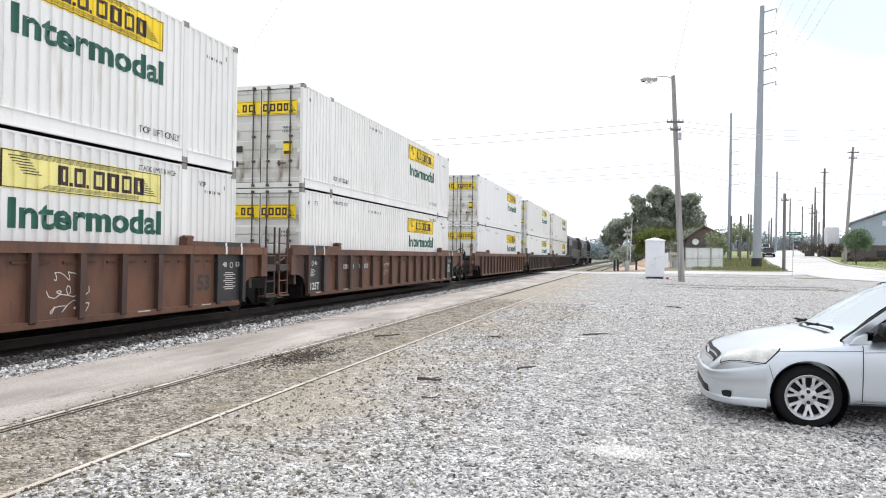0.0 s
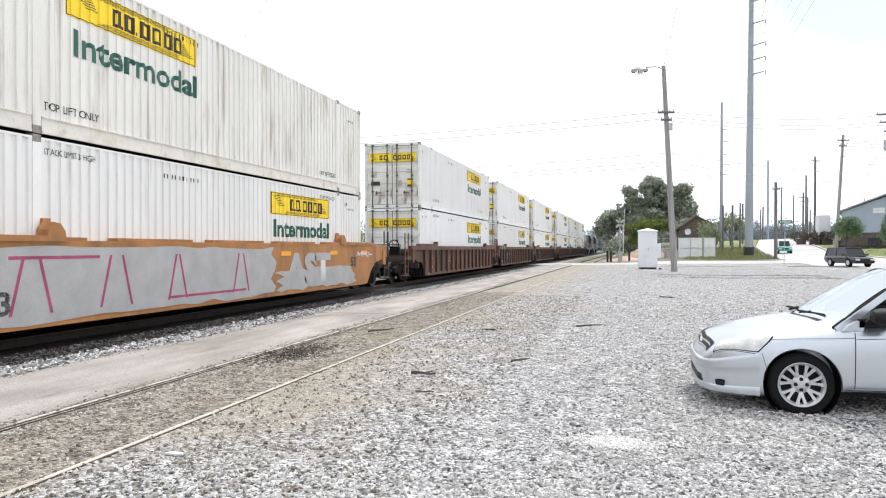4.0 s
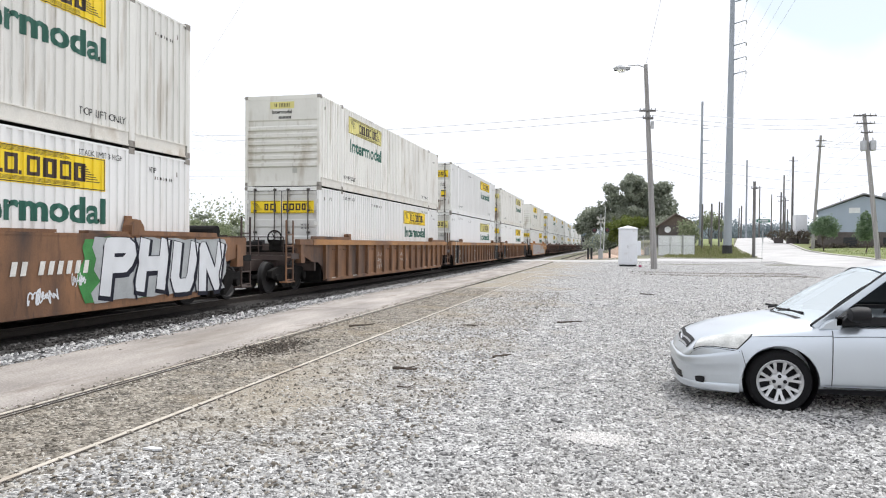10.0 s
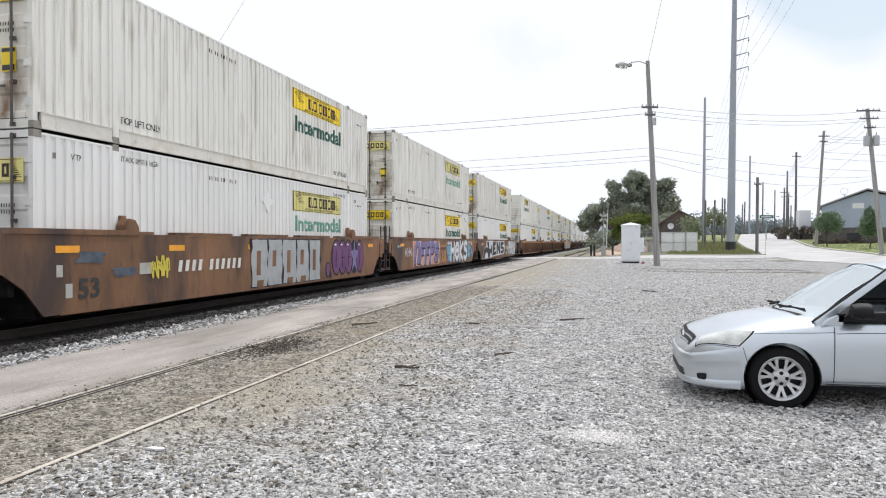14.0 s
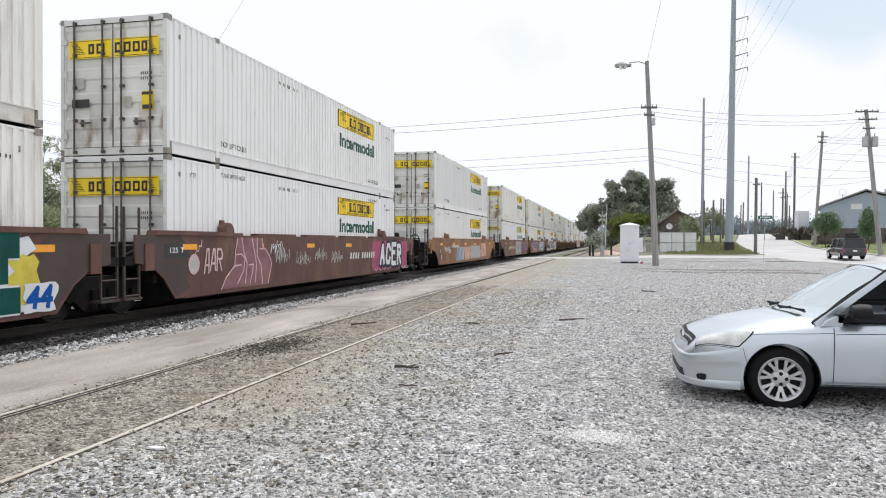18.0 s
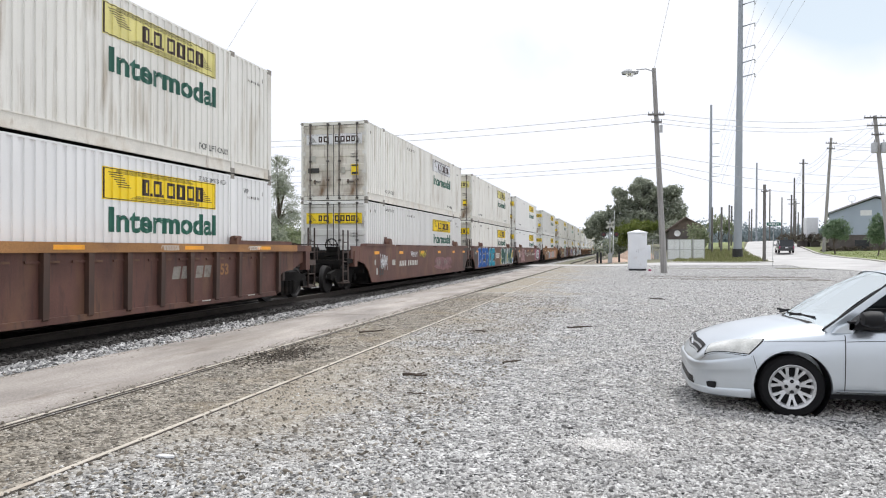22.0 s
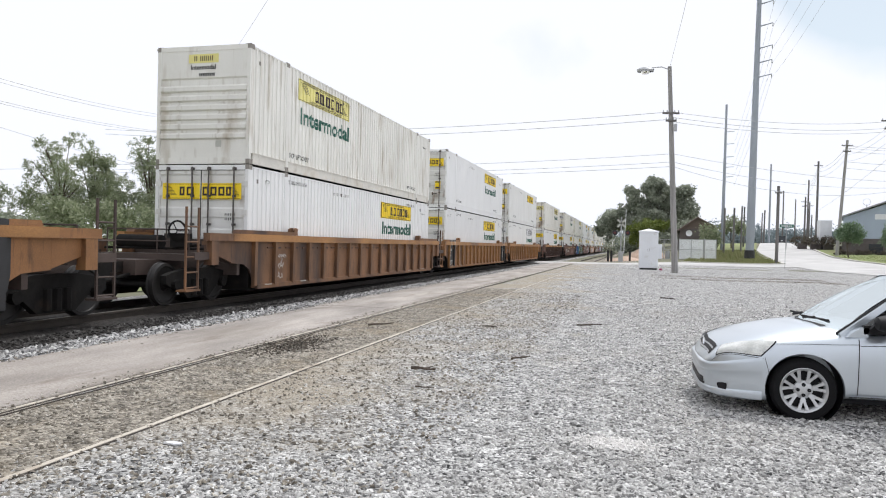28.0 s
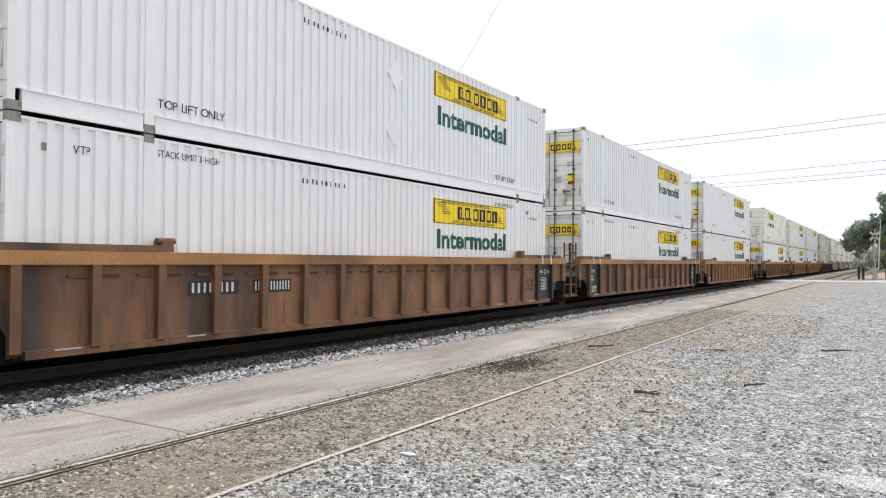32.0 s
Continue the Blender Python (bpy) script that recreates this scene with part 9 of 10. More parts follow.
def saloon(at):
    c = thing("parked_car", "silver four-door saloon parked nose-in on the gravel", "car", at=at)
    # lower body: both halves as one closed skin, wheel arches cut out
    bm = bmesh.new()
    st = [-0.03, -0.015, 0, 0.02, 0.05, 0.085, 0.12, 0.17, 0.22] + [0.28 + 0.065 * i for i in range(62)] + [4.35, 4.39, 4.43, 4.46]
    us = [0, 0.5, 1, 1.5, 2, 2.4, 2.8, 3.2, 3.6, 4, 4.4, 4.8, 5.3, 5.8, 6.3, 6.8, 7.3, 7.7, 8, 8.3, 8.6, 9]
    rings = []
    for s in st:
        l = [skin(s, u) for u in us]
        rg = [bm.verts.new((p.x, -p.y, p.z)) for p in l[::-1]] + [bm.verts.new(p) for p in l[1:]]
        rings.append(rg)
    for a, b in zip(rings, rings[1:]):
        n = len(a)
        for i in range(n):
            bm.faces.new((a[i], a[(i + 1) % n], b[(i + 1) % n], b[i]))
    bm.faces.new(rings[0][::-1])
    bm.faces.new(rings[-1])
    hubs = [(0.88, s * 0.735) for s in (-1, 1)] + [(3.50, s * 0.735) for s in (-1, 1)]
    bm = cut(bm, [((x, (0.80 if y > 0 else -0.80), 0.288), 0.348, 0.26) for x, y in hubs] + [((2.3, 0, -50), 0.1, 0.1)][:0])
    body = part("body", bm, "silver", c, smooth=True)
    for x, y in hubs:
        s = 1 if y > 0 else -1
        bm = bmesh.new()
        lathe(bm, [(0.346, s * 0.0), (0.346, s * 0.275)], (x, s * 0.53, 0.288), 1, 40)
        lathe(bm, [(0.01, 0), (0.346, 0)], (x, s * 0.535, 0.288), 1, 30)
        part("arch_liner", bm, "trim_black", c)
        car_wheel(c, x, y - s * 0.012, 0.285, s, 0.302)
    bm = bmesh.new()
    box(bm, 0.50, 4.1, -0.60, 0.60, 0.15, 0.26)
    part("underbody", bm, "trim_black", c)
    # panel gaps, drawn crease shade and mouldings on both flanks
    for m in (False, True):
        def strip(q, mt, lab="", off=0.002, nn=(12, 2), nm="panel_gap"):
            part(nm, patch(q, off, nn, m), mt, body, lab, smooth=True)
        strip(((1.335, 4.3), (1.343, 4.3), (1.33, 8.6), (1.322, 8.6)), "trim_black", nn=(1, 14))
        strip(((2.50, 4.2), (2.508, 4.2), (2.508, 8.6), (2.50, 8.6)), "trim_black", nn=(1, 14))
        # next two are pressed creases: their shade is drawn as thin black lines
        strip(((0.62, 4.02), (1.335, 4.85), (1.335, 4.90), (0.62, 4.06)), "trim_black", off=0.0015)
        strip(((1.35, 4.98), (3.2, 4.98), (3.2, 5.03), (1.35, 5.03)), "trim_black", off=0.0012, nn=(20, 1))
        strip(((1.26, 8.15), (3.12, 8.15), (3.12, 8.35), (1.26, 8.35)), "trim_black", off=0.003, nn=(16, 1))
        strip(((0.16, 3.3), (1.30, 3.15), (1.30, 3.165), (0.16, 3.315)), "trim_black", off=0.0012, nn=(18, 1))
        strip(((1.27, 7.85), (3.12, 7.85), (3.12, 8.05), (1.27, 8.05)), "silver", "body-coloured sill moulding", 0.012, (16, 2), "side_moulding")
        part("headlight_bezel", patch(((0.135, 2.80), (0.668, 3.62), (0.505, 5.30), (0.074, 4.72)), 0.002, (16, 10), m, 0, 0.22), "trim_black", body, smooth=True)
        h = part("headlight", patch(((0.15, 2.90), (0.648, 3.68), (0.495, 5.22), (0.088, 4.64)), 0.010, (16, 10), m, 0, 0.22), "lens_haze", body, "hazy clear headlight", smooth=True)
        strip(((0.525, 5.3), (0.530, 5.3), (0.575, 6.3), (0.570, 6.3)), "trim_black", nn=(1, 10), off=0.001)
        strip(((0.02, 4.78), (0.51, 5.32), (0.51, 5.36), (0.02, 4.82)), "trim_black", off=0.001)
        part("fog_recess", patch(((0.10, 6.75), (0.20, 6.75), (0.185, 7.5), (0.125, 7.5)), 0.010, (6, 6), m, 0, 0.5), "trim_black", body, smooth=True)
        strip(((4.25, 3.8), (4.40, 4.0), (4.40, 5.6), (4.22, 5.6)), "g_pink", "red tail lamp", 0.008, (6, 6), "tail_lamp")
        strip(((2.25, 4.62), (2.43, 4.62), (2.43, 4.82), (2.25, 4.82)), "silver", "", 0.02, (4, 2), "door_handle")
    # nose: grille with chrome bar, lower intake
    for m in (False, True):
        part("grille", patch(((0.016, 0), (0.098, 0), (0.122, 2.65), (0.046, 2.95)), 0.003, (8, 14), m), "trim_black", body, "black grille", smooth=True)
        for s0 in (0.020, 0.056):
            part("grille_bar", patch(((s0, 0), (s0 + 0.013, 0), (s0 + 0.037, 2.60), (s0 + 0.026, 2.75)), 0.009, (2, 12), m), "galv", body, "chrome grille bar", smooth=True)
    bm = bmesh.new()
    lathe(bm, [(0.001, -0.0), (0.05, 0.0), (0.05, 0.012)], (0.035, 0, 0.585), 0, 16)
    part("emblem", bm, "chrome", body)
    # bumper: a beam with a ledge on top, a lip below, the black intake between
    half = [(-0.030, 0), (-0.030, 0.12), (-0.030, 0.24), (-0.029, 0.34), (-0.025, 0.44), (-0.012, 0.52), (0.008, 0.60), (0.036, 0.67), (0.075, 0.728), (0.125, 0.766), (0.20, 0.797), (0.30, 0.818), (0.40, 0.830), (0.505, 0.837)]

    def sweep(section, last=len(half)):
        """Sweeps (out, z, rise) points round the nose; rise is what the point climbs towards the wheel."""
        line = [Vector((x, -y, 0)) for x, y in half[:last][::-1]] + [Vector((x, y, 0)) for x, y in half[1:last]]
        b = bmesh.new()
        rows = []
        for i, q in enumerate(line):
            d = (line[min(i + 1, len(line) - 1)] - line[max(i - 1, 0)]).normalized()
            out = Vector((-d.y, d.x, 0))
            k = max(0, q.x) / 0.505
            rows.append([b.verts.new(q + out * (o * (1 - 0.75 * k) if o > 0 else o) + Vector((0, 0, z + rise * k))) for o, z, rise in section])
        for r, q in zip(rows, rows[1:]):
            for j in range(len(section) - 1):
                b.faces.new((r[j], q[j], q[j + 1], r[j + 1]))
        return b

    part("bumper", sweep([(-0.05, 0.486, 0.10), (0.0, 0.484, 0.096), (0.012, 0.477, 0.09), (0.020, 0.462, 0.08), (0.021, 0.420, 0.04), (0.018, 0.402, 0.03), (0.008, 0.392, 0.03), (0.006, 0.35, 0.01), (0.004, 0.322, 0), (-0.02, 0.315, 0)]), "silver", body, "silver bumper cover with a ledge", smooth=True)
    part("bumper_lip", sweep([(-0.02, 0.250, 0), (0.006, 0.247, 0), (0.014, 0.236, 0), (0.016, 0.205, 0), (0.006, 0.186, -0.02), (-0.03, 0.180, -0.02)]), "silver", body, smooth=True)
    part("intake", sweep([(0.004, 0.318, 0), (0.004, 0.247, 0)], 7), "trim_black", body, "black lower intake")
    for z in (0.270, 0.295):
        part("intake_bar", sweep([(0.004, z + 0.003, 0), (0.010, z, 0), (0.004, z - 0.003, 0)], 7), "steel_dark", body)
    # cabin: pillars, roof, glass
    WB, RB = [(1.20, 0.712, 0.848), (1.05, 0.36, 0.90), (0.985, 0, 0.905)], [(1.90, 0.55, 1.345), (1.84, 0.28, 1.375), (1.82, 0, 1.382)]
    def screen(lo, hi, nm, mt, out=0.0, n=8):
        b = bmesh.new()
        rows = []
        for j in range(n + 1):
            v = j / n
            row = []
            for i in range(2 * n + 1):
                y = abs(i / n - 1)
                def on(tri):
                    a = tri[0][0] * y * y + tri[2][0] * (1 - y * y)
                    w = tri[0][1] * (i / n - 1)
                    z = tri[0][2] * y * y + tri[2][2] * (1 - y * y)
                    return Vector((a, w, z))
                p = on(lo).lerp(on(hi), v)
                bulge = 0.045 * math.sin(math.pi * v)
                row.append(b.verts.new((p.x - bulge * 0.5 * (1 if lo[0][0] < hi[0][0] else -1), p.y, p.z + bulge * 0.6)))
            rows.append(row)
        for r, q in zip(rows, rows[1:]):
            for i in range(2 * n):
                b.faces.new((r[i], r[i + 1], q[i + 1], q[i]))
        return part(nm, b, mt, c, smooth=True)
    screen(WB, RB, "windscreen", "windscreen").visible_shadow = False
    screen([(3.95, 0.68, 0.985), (4.0, 0.4, 0.99), (4.0, 0, 0.995)], [(3.20, 0.545, 1.345), (3.22, 0.28, 1.375), (3.22, 0, 1.38)], "rear_window", "glass").visible_shadow = False
    bm = bmesh.new()
    rows = []
    for j in range(13):
        s = 1.81 + (3.235 - 1.81) * j / 12
        row = []
        for i in range(17):
            y = -1 + i / 8
            edge = 1 - abs(y) ** 3
            zc = 1.382 + 0.034 * math.sin(math.pi * j / 12)
            row.append(bm.verts.new((s + 0.06 * (y * y) * (1 - 2 * j / 12), 0.585 * y, zc - 0.048 * abs(y) ** 2.6)))
        rows.append(row)
    for r, q in zip(rows, rows[1:]):
        for i in range(16):
            bm.faces.new((r[i], r[i + 1], q[i + 1], q[i]))
    roof = part("roof", bm, "silver", c, smooth=True)
    def bar(a, b, w0, w1, nm, mt):
        b_ = bmesh.new()
        a, b = Vector(a), Vector(b)
        d = (b - a).normalized()
        side = d.cross(Vector((0, 1, 0))).normalized()
        o = Vector((0, 0.022, 0))
        f0 = [a - side * w0 - o, a + side * w0 - o, a + side * w0 + o, a - side * w0 + o]
        f1 = [b - side * w1 - o, b + side * w1 - o, b + side * w1 + o, b - side * w1 + o]
        lo, hi = [b_.verts.new(p) for p in f0], [b_.verts.new(p) for p in f1]
        b_.faces.new(lo[::-1]), b_.faces.new(hi)
        for i in range(4):
            b_.faces.new((lo[i], lo[(i + 1) % 4], hi[(i + 1) % 4], hi[i]))
        part(nm, b_, mt, c, bevel=0.006)
    for s in (-1, 1):
        bar((1.195, s * 0.752, 0.806), (1.93, s * 0.565, 1.350), 0.034, 0.028, "a_pillar", "silver")
        bar((1.165, s * 0.725, 0.826), (1.885, s * 0.545, 1.352), 0.012, 0.010, "screen_seal", "trim_black")
        bar((1.90, s * 0.577, 1.345), (3.22, s * 0.577, 1.345), 0.026, 0.026, "roof_rail", "silver")
        bar((3.72, s * 0.74, 0.95), (3.18, s * 0.57, 1.35), 0.14, 0.07, "c_pillar", "silver")
        bar((2.52, s * 0.78, 0.93), (2.58, s * 0.585, 1.335), 0.035, 0.03, "b_pillar", "trim_black")
        for nm, q in (("front_window", ((1.40, 0.79, 0.915), (2.48, 0.79, 0.93), (2.54, 0.60, 1.325), (1.96, 0.60, 1.325))), ("back_window", ((2.58, 0.79, 0.94), (3.58, 0.78, 0.96), (3.16, 0.60, 1.325), (2.62, 0.60, 1.325)))):
            if s < 0 and nm == "front_window":
                q = ((1.40, 0.79, 0.915), (2.48, 0.79, 0.93), (2.49, 0.776, 0.955), (1.45, 0.776, 0.945))
            b = bmesh.new()
            b.faces.new([b.verts.new((x, s * y, z)) for x, y, z in q])
            # far-side panes are near-black: the cabin's shade is put into their colour
            part(nm, b, "dark_glass" if s > 0 else "glass", c).visible_shadow = False
        bm = bmesh.new()
        prism(bm, [(1.38, 0.845), (3.60, 0.895), (3.60, 0.968), (1.38, 0.925)], *sorted((s * 0.745, s * 0.806)), 1)
        part("belt_seal", bm, "trim_black", c, "black window seal")
        bm = bmesh.new()
        prism(bm, [(1.22, 0.80), (1.42, 0.80), (1.45, 0.925), (1.37, 0.905), (1.28, 0.868)], *sorted((s * 0.72, s * 0.806)), 1)
        part("scuttle_panel", bm, "silver", c, bevel=0.012)
        bm = bmesh.new()
        lathe(bm, [(0.01, 0.0), (0.07, 0.01), (0.095, 0.05), (0.09, 0.10), (0.02, 0.105)], (0, 0, 0), 0, 16)
        bmesh.ops.scale(bm, vec=(1.7, 1.25, 0.82), verts=bm.verts)
        bmesh.ops.translate(bm, vec=(1.43, s * 0.955, 0.965), verts=bm.verts)
        mir = part("wing_mirror", bm, "trim_black", c, "black wing mirror", smooth=True)
        bm = bmesh.new()
        prism(bm, [(1.42, 0.90), (1.62, 0.91), (1.58, 0.985), (1.50, 0.985)], *sorted((s * 0.79, s * 0.87)), 1)
        part("mirror_foot", bm, "trim_black", mir)
    bm = bmesh.new()
    prism(bm, [(1.20, 0.872), (1.45, 0.90), (1.65, 0.94), (1.65, 0.80), (1.3, 0.80)], -0.66, 0.66, 1)
    part("dashboard", bm, "cloth", c)
    for m in (False, True):
        part("cowl", patch(((0.945, 0), (1.03, 0), (1.15, 2.1), (1.075, 2.2)), 0.004, (3, 12), m), "trim_black", c, "black wiper cowl", smooth=True)
    for y0, y1 in ((-0.50, -0.04), (0.06, 0.50)):
        bm = bmesh.new()
        rod(bm, (1.005, y1, 0.938), (1.150, y0, 0.934), 0.012, n=6)
        rod(bm, (1.020, y1 * 0.6 + y0 * 0.4 + 0.12, 0.912), (1.075, y1 * 0.5 + y0 * 0.5, 0.945), 0.014, n=6)
        part("wiper", bm, "trim_black", c)
    for y in (-0.36, 0.36):
        bm = bmesh.new()
        prism(bm, [(2.15, 0.35), (2.65, 0.35), (2.85, 0.95), (2.72, 0.98), (2.55, 0.52), (2.15, 0.50)], y - 0.25, y + 0.25, 1)
        prism(bm, [(2.76, 1.0), (2.84, 1.0), (2.88, 1.20), (2.80, 1.21)], y - 0.12, y + 0.12, 1)
        part("seat", bm, "cloth", c, bevel=0.03)
    bm = bmesh.new()
    prism(bm, [(3.0, 0.35), (3.5, 0.4), (3.72, 0.95), (3.60, 0.98), (3.4, 0.55), (3.0, 0.5)], -0.6, 0.6, 1)
    part("back_seat", bm, "cloth", c, bevel=0.03)
    bm = bmesh.new()
    lathe(bm, [(0.17, 0.0), (0.185, 0.012), (0.20, 0.0), (0.185, -0.012)], (0, 0, 0), 2, 24, close=True)
    wheel = part("steering_wheel", bm, "trim_black", c)
    wheel.matrix_basis = pose(1.98, -0.36, 0.90, 0, -65, 0)
    bm = bmesh.new()
    box(bm, 1.35, 3.9, -0.66, 0.66, 0.245, 0.28)
    part("cabin_floor", bm, "cloth", c)
    return c


M["lens_haze"] = mat("hazy_headlight_plastic", (0.60, 0.61, 0.585), 0.14, 0.0, var=0.2, scale=9, bump=0.0, coat=0.8)
saloon((0.70, 8.36, 0.0))


# ---- vehicles on the road ----
def road_car(name, label, paint, L, W_, H, nose, tall, low_paint=""):
    """Nose towards -y at the start of the length; boxier as tall grows."""
    c = thing(name, label, "car", "traffic on the road")
    bm = bmesh.new()
    hw = W_ / 2
    zb = 0.28
    belt = H * 0.56
    hood = belt * (0.92 if nose > 0.7 else 0.98)
    st = [(0, 0.80, zb + 0.15, hood * 0.78), (0.12, 0.94, zb, hood * 0.92), (nose, 1.0, zb, hood), (nose + 0.3, 1.0, zb, belt), (L - 0.5, 1.0, zb, belt), (L - 0.08, 0.97, zb, belt), (L, 0.90, zb + 0.1, belt * 0.95)]
    rings = []
    for y, k, b, t in st:
        w = hw * k
        rings.append([bm.verts.new(p) for p in ((-w * 0.9, y, b), (-w, y, b + 0.2), (-w, y, t - 0.12), (-w * 0.93, y, t), (w * 0.93, y, t), (w, y, t - 0.12), (w, y, b + 0.2), (w * 0.9, y, b))])
    for a, q in zip(rings, rings[1:]):
        for i in range(8):
            bm.faces.new((a[i], a[(i + 1) % 8], q[(i + 1) % 8], q[i]))
    bm.faces.new(rings[0][::-1]), bm.faces.new(rings[-1])
    body = part("body", bm, low_paint or paint, c, smooth=True, bevel=0.05)
    y0, y1, y2, y3 = nose + 0.15, nose + 0.15 + (H - belt) * (0.7 if tall else 1.1), L - (0.25 if tall else 0.7), L - 0.06
    bm = bmesh.new()
    g0 = [(-hw * 0.9, y0, belt - 0.02), (hw * 0.9, y0, belt - 0.02), (hw * 0.9, y3, belt - 0.02), (-hw * 0.9, y3, belt - 0.02)]
    g1 = [(-hw * 0.76, y1, H - 0.05), (hw * 0.76, y1, H - 0.05), (hw * 0.76, y2, H - 0.05), (-hw * 0.76, y2, H - 0.05)]
    lo, hi = [bm.verts.new(p) for p in g0], [bm.verts.new(p) for p in g1]
    for i in range(4):
        bm.faces.new((lo[i], lo[(i + 1) % 4], hi[(i + 1) % 4], hi[i]))
    bm.faces.new(hi)
    cabin = part("glasshouse", bm, "dark_glass", c, "dark window glass")
    bm = bmesh.new()
    box(bm, -hw * 0.79, hw * 0.79, y1 - 0.06, y2 + 0.06, H - 0.06, H)
    part("roof", bm, paint, c, bevel=0.025)
    for a, b in zip(g0, g1):
        bm = bmesh.new()
        rod(bm, a, b, 0.06, 0.05, 6)
        part("pillar", bm, paint, c)
    for x in (-1, 1):
        bm = bmesh.new()
        rod(bm, (x * hw * 0.9, (y0 + y3) / 2, belt), (x * hw * 0.77, (y1 + y2) / 2, H - 0.04), 0.055, n=6)
        part("pillar", bm, paint, c)
        bm = bmesh.new()
        box(bm, *sorted((x * hw * 0.50, x * hw * 0.88)), -0.03, 0.10, hood * 0.66, hood * 0.82)
        part("headlight", bm, "lens_haze", body)
        bm = bmesh.new()
        box(bm, *sorted((x * hw * 0.80, x * hw * 0.96)), L - 0.06, L + 0.02, belt * 0.62, belt * 0.92)
        part("tail_lamp", bm, "g_pink", body, "red tail lamp")
        bm = bmesh.new()
        box(bm, *sorted((x * (hw + 0.02), x * (hw + 0.22))), y0 + 0.1, y0 + 0.22, belt + 0.02, belt + 0.18)
        part("wing_mirror", bm, paint, c)
        for y in (0.85, L - 0.85):
            bm = bmesh.new()
            lathe(bm, [(0.02, 0.02), (0.20, 0.0), (0.33, 0.0), (0.34, 0.03), (0.34, 0.20), (0.30, 0.22)], (0, 0, 0), 0, 20)
            t = part("tyre", bm, "tyre", c, smooth=True)
            t.matrix_basis = pose(x * (hw + 0.01), y, 0.34, 0, 0, 0 if x < 0 else 180)
            bm = bmesh.new()
            lathe(bm, [(0.01, -0.012), (0.20, -0.006), (0.21, 0.01)], (0, 0, 0), 0, 14)
            part("rim", bm, "alloy", t)
    bm = bmesh.new()
    box(bm, -hw * 0.45, hw * 0.45, -0.02, 0.05, hood * 0.55, hood * 0.80)
    part("grille", bm, "trim_black", body)
    bm = bmesh.new()
    box(bm, -hw * 0.85, hw * 0.85, -0.05, 0.12, zb + 0.02, zb + 0.22)
    part("bumper", bm, "trim_black" if not low_paint else low_paint, body)
    bm = bmesh.new()
    box(bm, -0.16, 0.16, L + 0.002, L + 0.02, belt * 0.66, belt * 0.80)
    part("plate", bm, "plain_white", body)
    if low_paint:
        bm = bmesh.new()
        box(bm, -hw * 0.98, hw * 0.98, nose + 0.1, L - 0.05, belt * 0.62, belt + 0.012)
        part("upper_panel", bm, paint, body, "white upper side")
    return c


suv_in = road_car("suv", "dark sport utility car driving down the road", "dark_suv", 4.1, 1.68, 1.52, 0.95, True)
taxi = road_car("taxi", "boxy white taxi with teal lower body on the road", "taxi_white", 3.75, 1.62, 1.58, 0.75, True, "teal")
suv_out = road_car("suv", "dark grey sport utility car driving up the road", "dark_suv", 4.6, 1.84, 1.70, 1.0, True)
van = road_car("pickup", "dark far pickup driving up the road", "dark_suv", 5.2, 1.95, 1.85, 1.3, False)
TRAFFIC = [
    (suv_in, [(0, 19.4, 120), (0.8, 18.1, 108.5), (1.6, 17.6, 96.5), (2.4, 16.9, 85), (3.2, 16.4, 73), (3.6, 16.5, 67.5), (4.2, 18.2, 59), (5, 23.5, 50), (6, 33, 42), (7.5, 50, 31), (12, 105, 2), (32, 300, -100)]),
    (taxi, [(0, 25.2, 160), (0.8, 23.3, 147), (2, 20.9, 128), (3.5, 18.8, 104), (5.5, 17.9, 76), (6.1, 18.0, 68.5), (6.8, 18.2, 60), (7.4, 19.5, 54), (8.4, 25, 46), (10, 40, 36), (14, 90, 8), (32, 300, -100)]),
    (suv_out, [(0, 160, -85), (12, 70, 20), (14.5, 37, 40), (15.7, 25, 49), (16.5, 19.4, 56.5), (17, 19.2, 62), (17.8, 19.1, 68), (19, 18.8, 78), (20, 19.4, 87), (21, 20.3, 97), (22, 20.7, 103.5), (23, 21.5, 111.5), (24.5, 24.6, 131), (26.5, 29.2, 158), (28.5, 34.4, 186), (30, 38.5, 208), (32, 44, 235)]),
    (van, [(0, 32.0, 165), (1.6, 36.5, 188), (4, 44, 225), (8, 60, 290), (32, 160, 700)]),
]

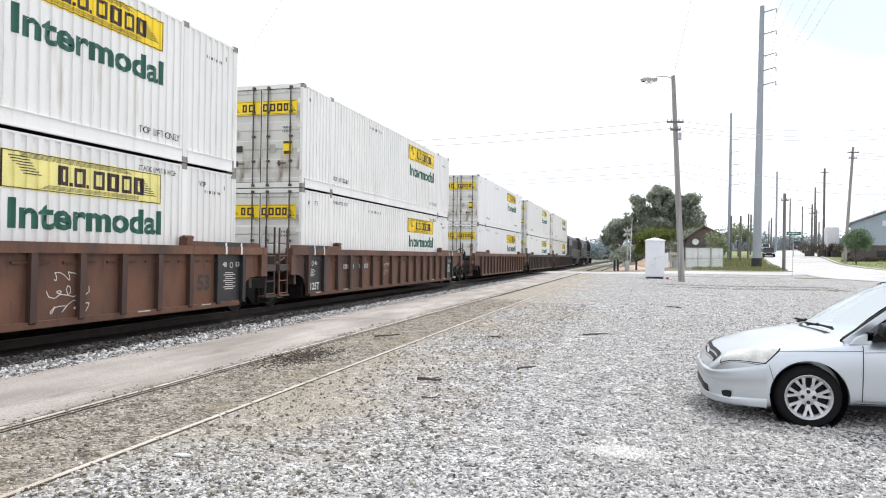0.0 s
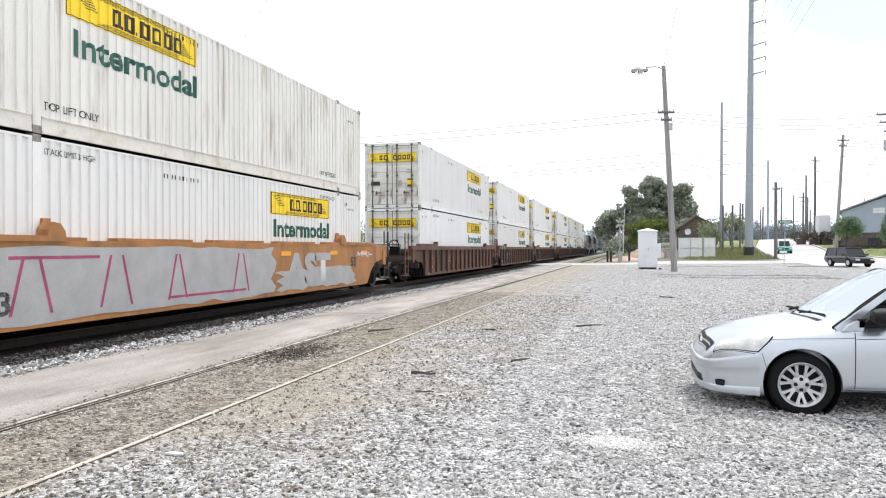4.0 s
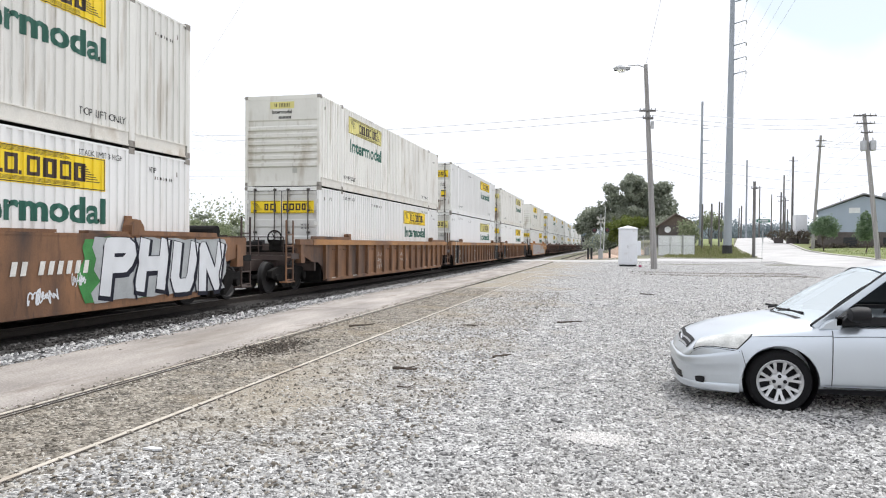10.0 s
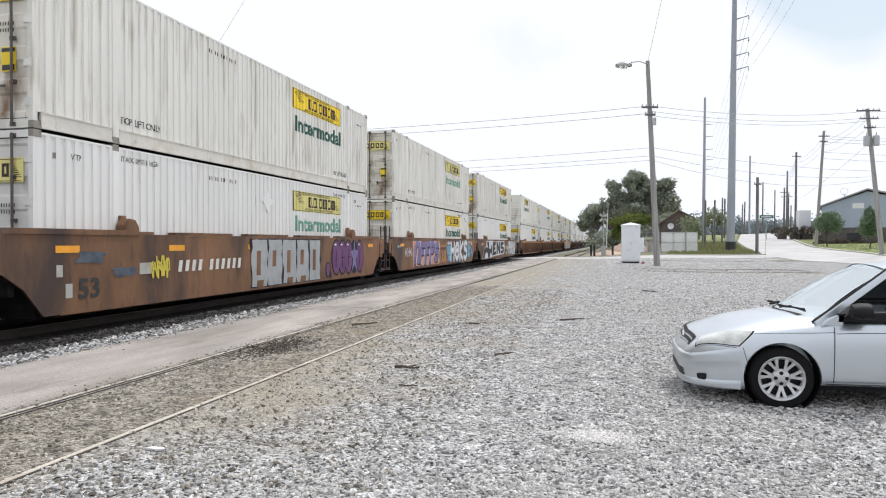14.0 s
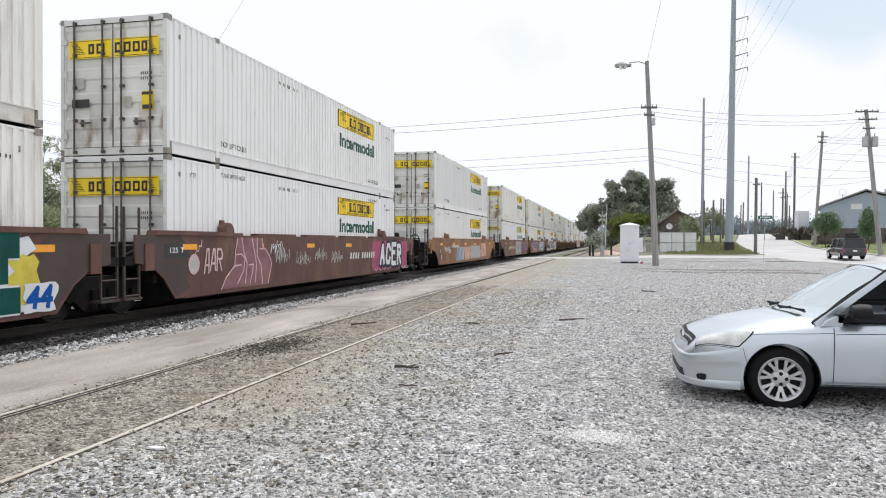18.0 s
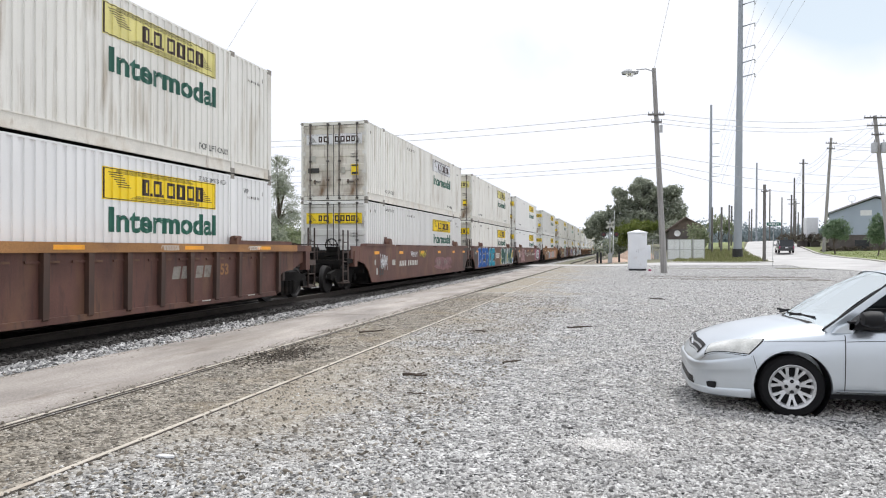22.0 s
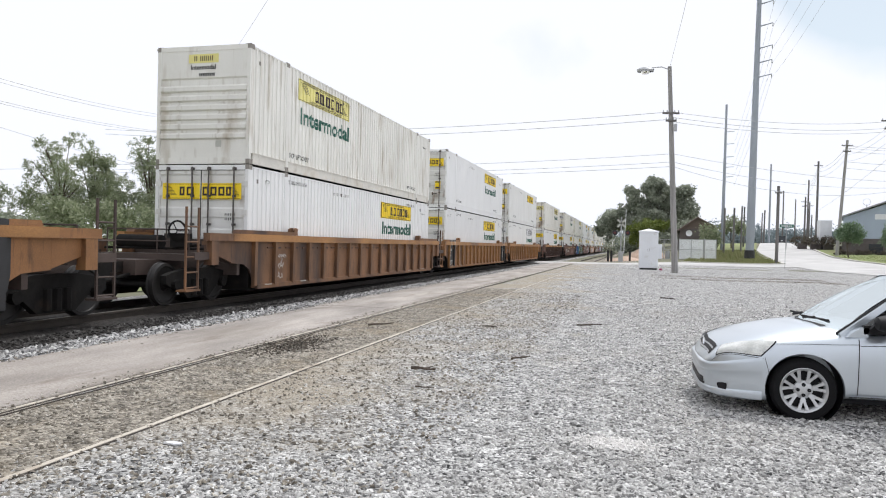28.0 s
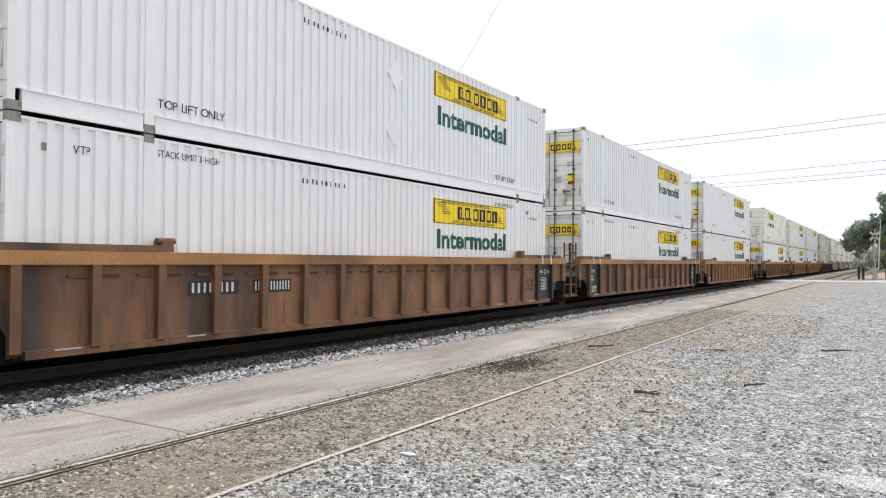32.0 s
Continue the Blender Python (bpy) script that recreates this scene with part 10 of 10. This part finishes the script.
# ---- locomotives at the head of the train ----
def locomotive(facing):
    c = thing("locomotive", "black road diesel locomotive at the head of the train", "locomotive", "locomotives at the head of the train")
    L = 21.8
    bm = bmesh.new()
    box(bm, -1.5, 1.5, 0.3, L - 0.3, 1.35, 1.62)
    part("deck", bm, "loco", c)
    bm = bmesh.new()
    prism(bm, [(-0.95, 1.62), (0.95, 1.62), (0.95, 4.1), (0.6, 4.55), (-0.6, 4.55), (-0.95, 4.1)], 1.2, 16.2, 1)
    part("long_hood", bm, "loco", c)
    bm = bmesh.new()
    prism(bm, [(-1.5, 1.62), (1.5, 1.62), (1.5, 3.9), (1.1, 4.6), (-1.1, 4.6), (-1.5, 3.9)], 16.2, 18.7, 1)
    cab_ = part("cab", bm, "loco", c)
    for x in (-1, 1):
        bm = bmesh.new()
        box(bm, *sorted((x * 1.49, x * 1.515)), 16.7, 18.2, 3.0, 3.8)
        part("window", bm, "dark_glass", cab_)
        bm = bmesh.new()
        for i in range(12):
            rod(bm, (x * 1.45, 1.0 + 1.25 * i, 1.62), (x * 1.45, 1.0 + 1.25 * i, 2.65), 0.02, n=5)
        rod(bm, (x * 1.45, 0.8, 2.65), (x * 1.45, 15.8, 2.65), 0.02, n=5)
        part("handrail", bm, "galv", c)
        bm = bmesh.new()
        for i in range(3):
            box(bm, *sorted((x * 0.95, x * 0.965)), 1.6 + 1.6 * i, 2.9 + 1.6 * i, 3.2, 4.0)
        part("radiator_grille", bm, "galv", c)
    bm = bmesh.new()
    prism(bm, [(-0.9, 1.62), (0.9, 1.62), (0.9, 2.7), (0.5, 3.0), (-0.5, 3.0), (-0.9, 2.7)], 18.7, 20.6, 1)
    part("nose", bm, "loco", c)
    bm = bmesh.new()
    prism(bm, [(-1.45, 0.9), (-1.2, 0.45), (1.2, 0.45), (1.45, 0.9), (1.45, 1.34), (-1.45, 1.34)], 8.2, 13.2, 1)
    part("fuel_tank", bm, "loco", c)
    for y in (0.15, L - 0.35):
        bm = bmesh.new()
        prism(bm, [(-1.45, 0.35), (1.45, 0.35), (1.5, 1.6), (-1.5, 1.6)], y, y + 0.2, 1)
        part("pilot", bm, "loco", c)
    for y in (4.6, 17.0):
        bm = bmesh.new()
        for s in (-1, 1):
            box(bm, *sorted((s * 0.95, s * 1.12)), y - 2.6, y + 2.6, 0.5, 1.0)
        b = part("bogie", bm, "truck", c)
        for d in (-1.9, 0, 1.9):
            w = part("wheelset", shared("wheelset", b_wheelset, "wheel", True), "wheel", b)
            w.matrix_basis = pose(0, y + d, AXLE_Z + 0.05)
    for y in (3, 5, 7):
        bm = bmesh.new()
        lathe(bm, [(0.02, 0.1), (0.55, 0.08), (0.58, 0)], (0, y, 4.56), 2, 16)
        part("roof_fan", bm, "loco", c)
    return c


for y0 in (102.2, 125.0):
    e = locomotive(1)
    e.matrix_basis = pose(XT, y0, 0)
    MOVERS.append((e, y0, 0.0))


# ---- what moves ----
def way(t):
    """Metres that the train has gone at t seconds."""
    u = t / 16
    return 1.0305 * (202.26 * u - 6.7845 * u ** 2 + 3.5859 * u ** 3 - 0.61775 * u ** 4)


def motions():
    times = [2.0 * i for i in range(17)]
    for ob, y0, z in MOVERS:
        walk(ob, [(t, pose(XT, y0 + way(t), z)) for t in times])
    # wheels turn while their running gear is near the camera
    start = {u[0]: u[1] for u in UNITS}
    for w, key, off in TRUCKS:
        span = [i for i in range(0, 32 * FPS + 1) if -2 < start[key] + off + way(i / FPS) < 30]
        if span:
            p = w.matrix_basis.translation.copy()
            walk(w, [(i / FPS, pose(*p, -math.degrees(way(i / FPS) / 0.455))) for i in span])
    # road traffic: nose along the way it goes
    for ob, rows in TRAFFIC:
        keyed, last = [], None
        for i, (t, x, y) in enumerate(rows):
            a, b = rows[max(0, i - 1)], rows[min(len(rows) - 1, i + 1)]
            h = math.degrees(math.atan2(b[1] - a[1], -(b[2] - a[2])))
            keyed.append((t, pose(x, y, rise(x, y) + 0.037, 0, 0, h)))
        walk(ob, keyed)


motions()
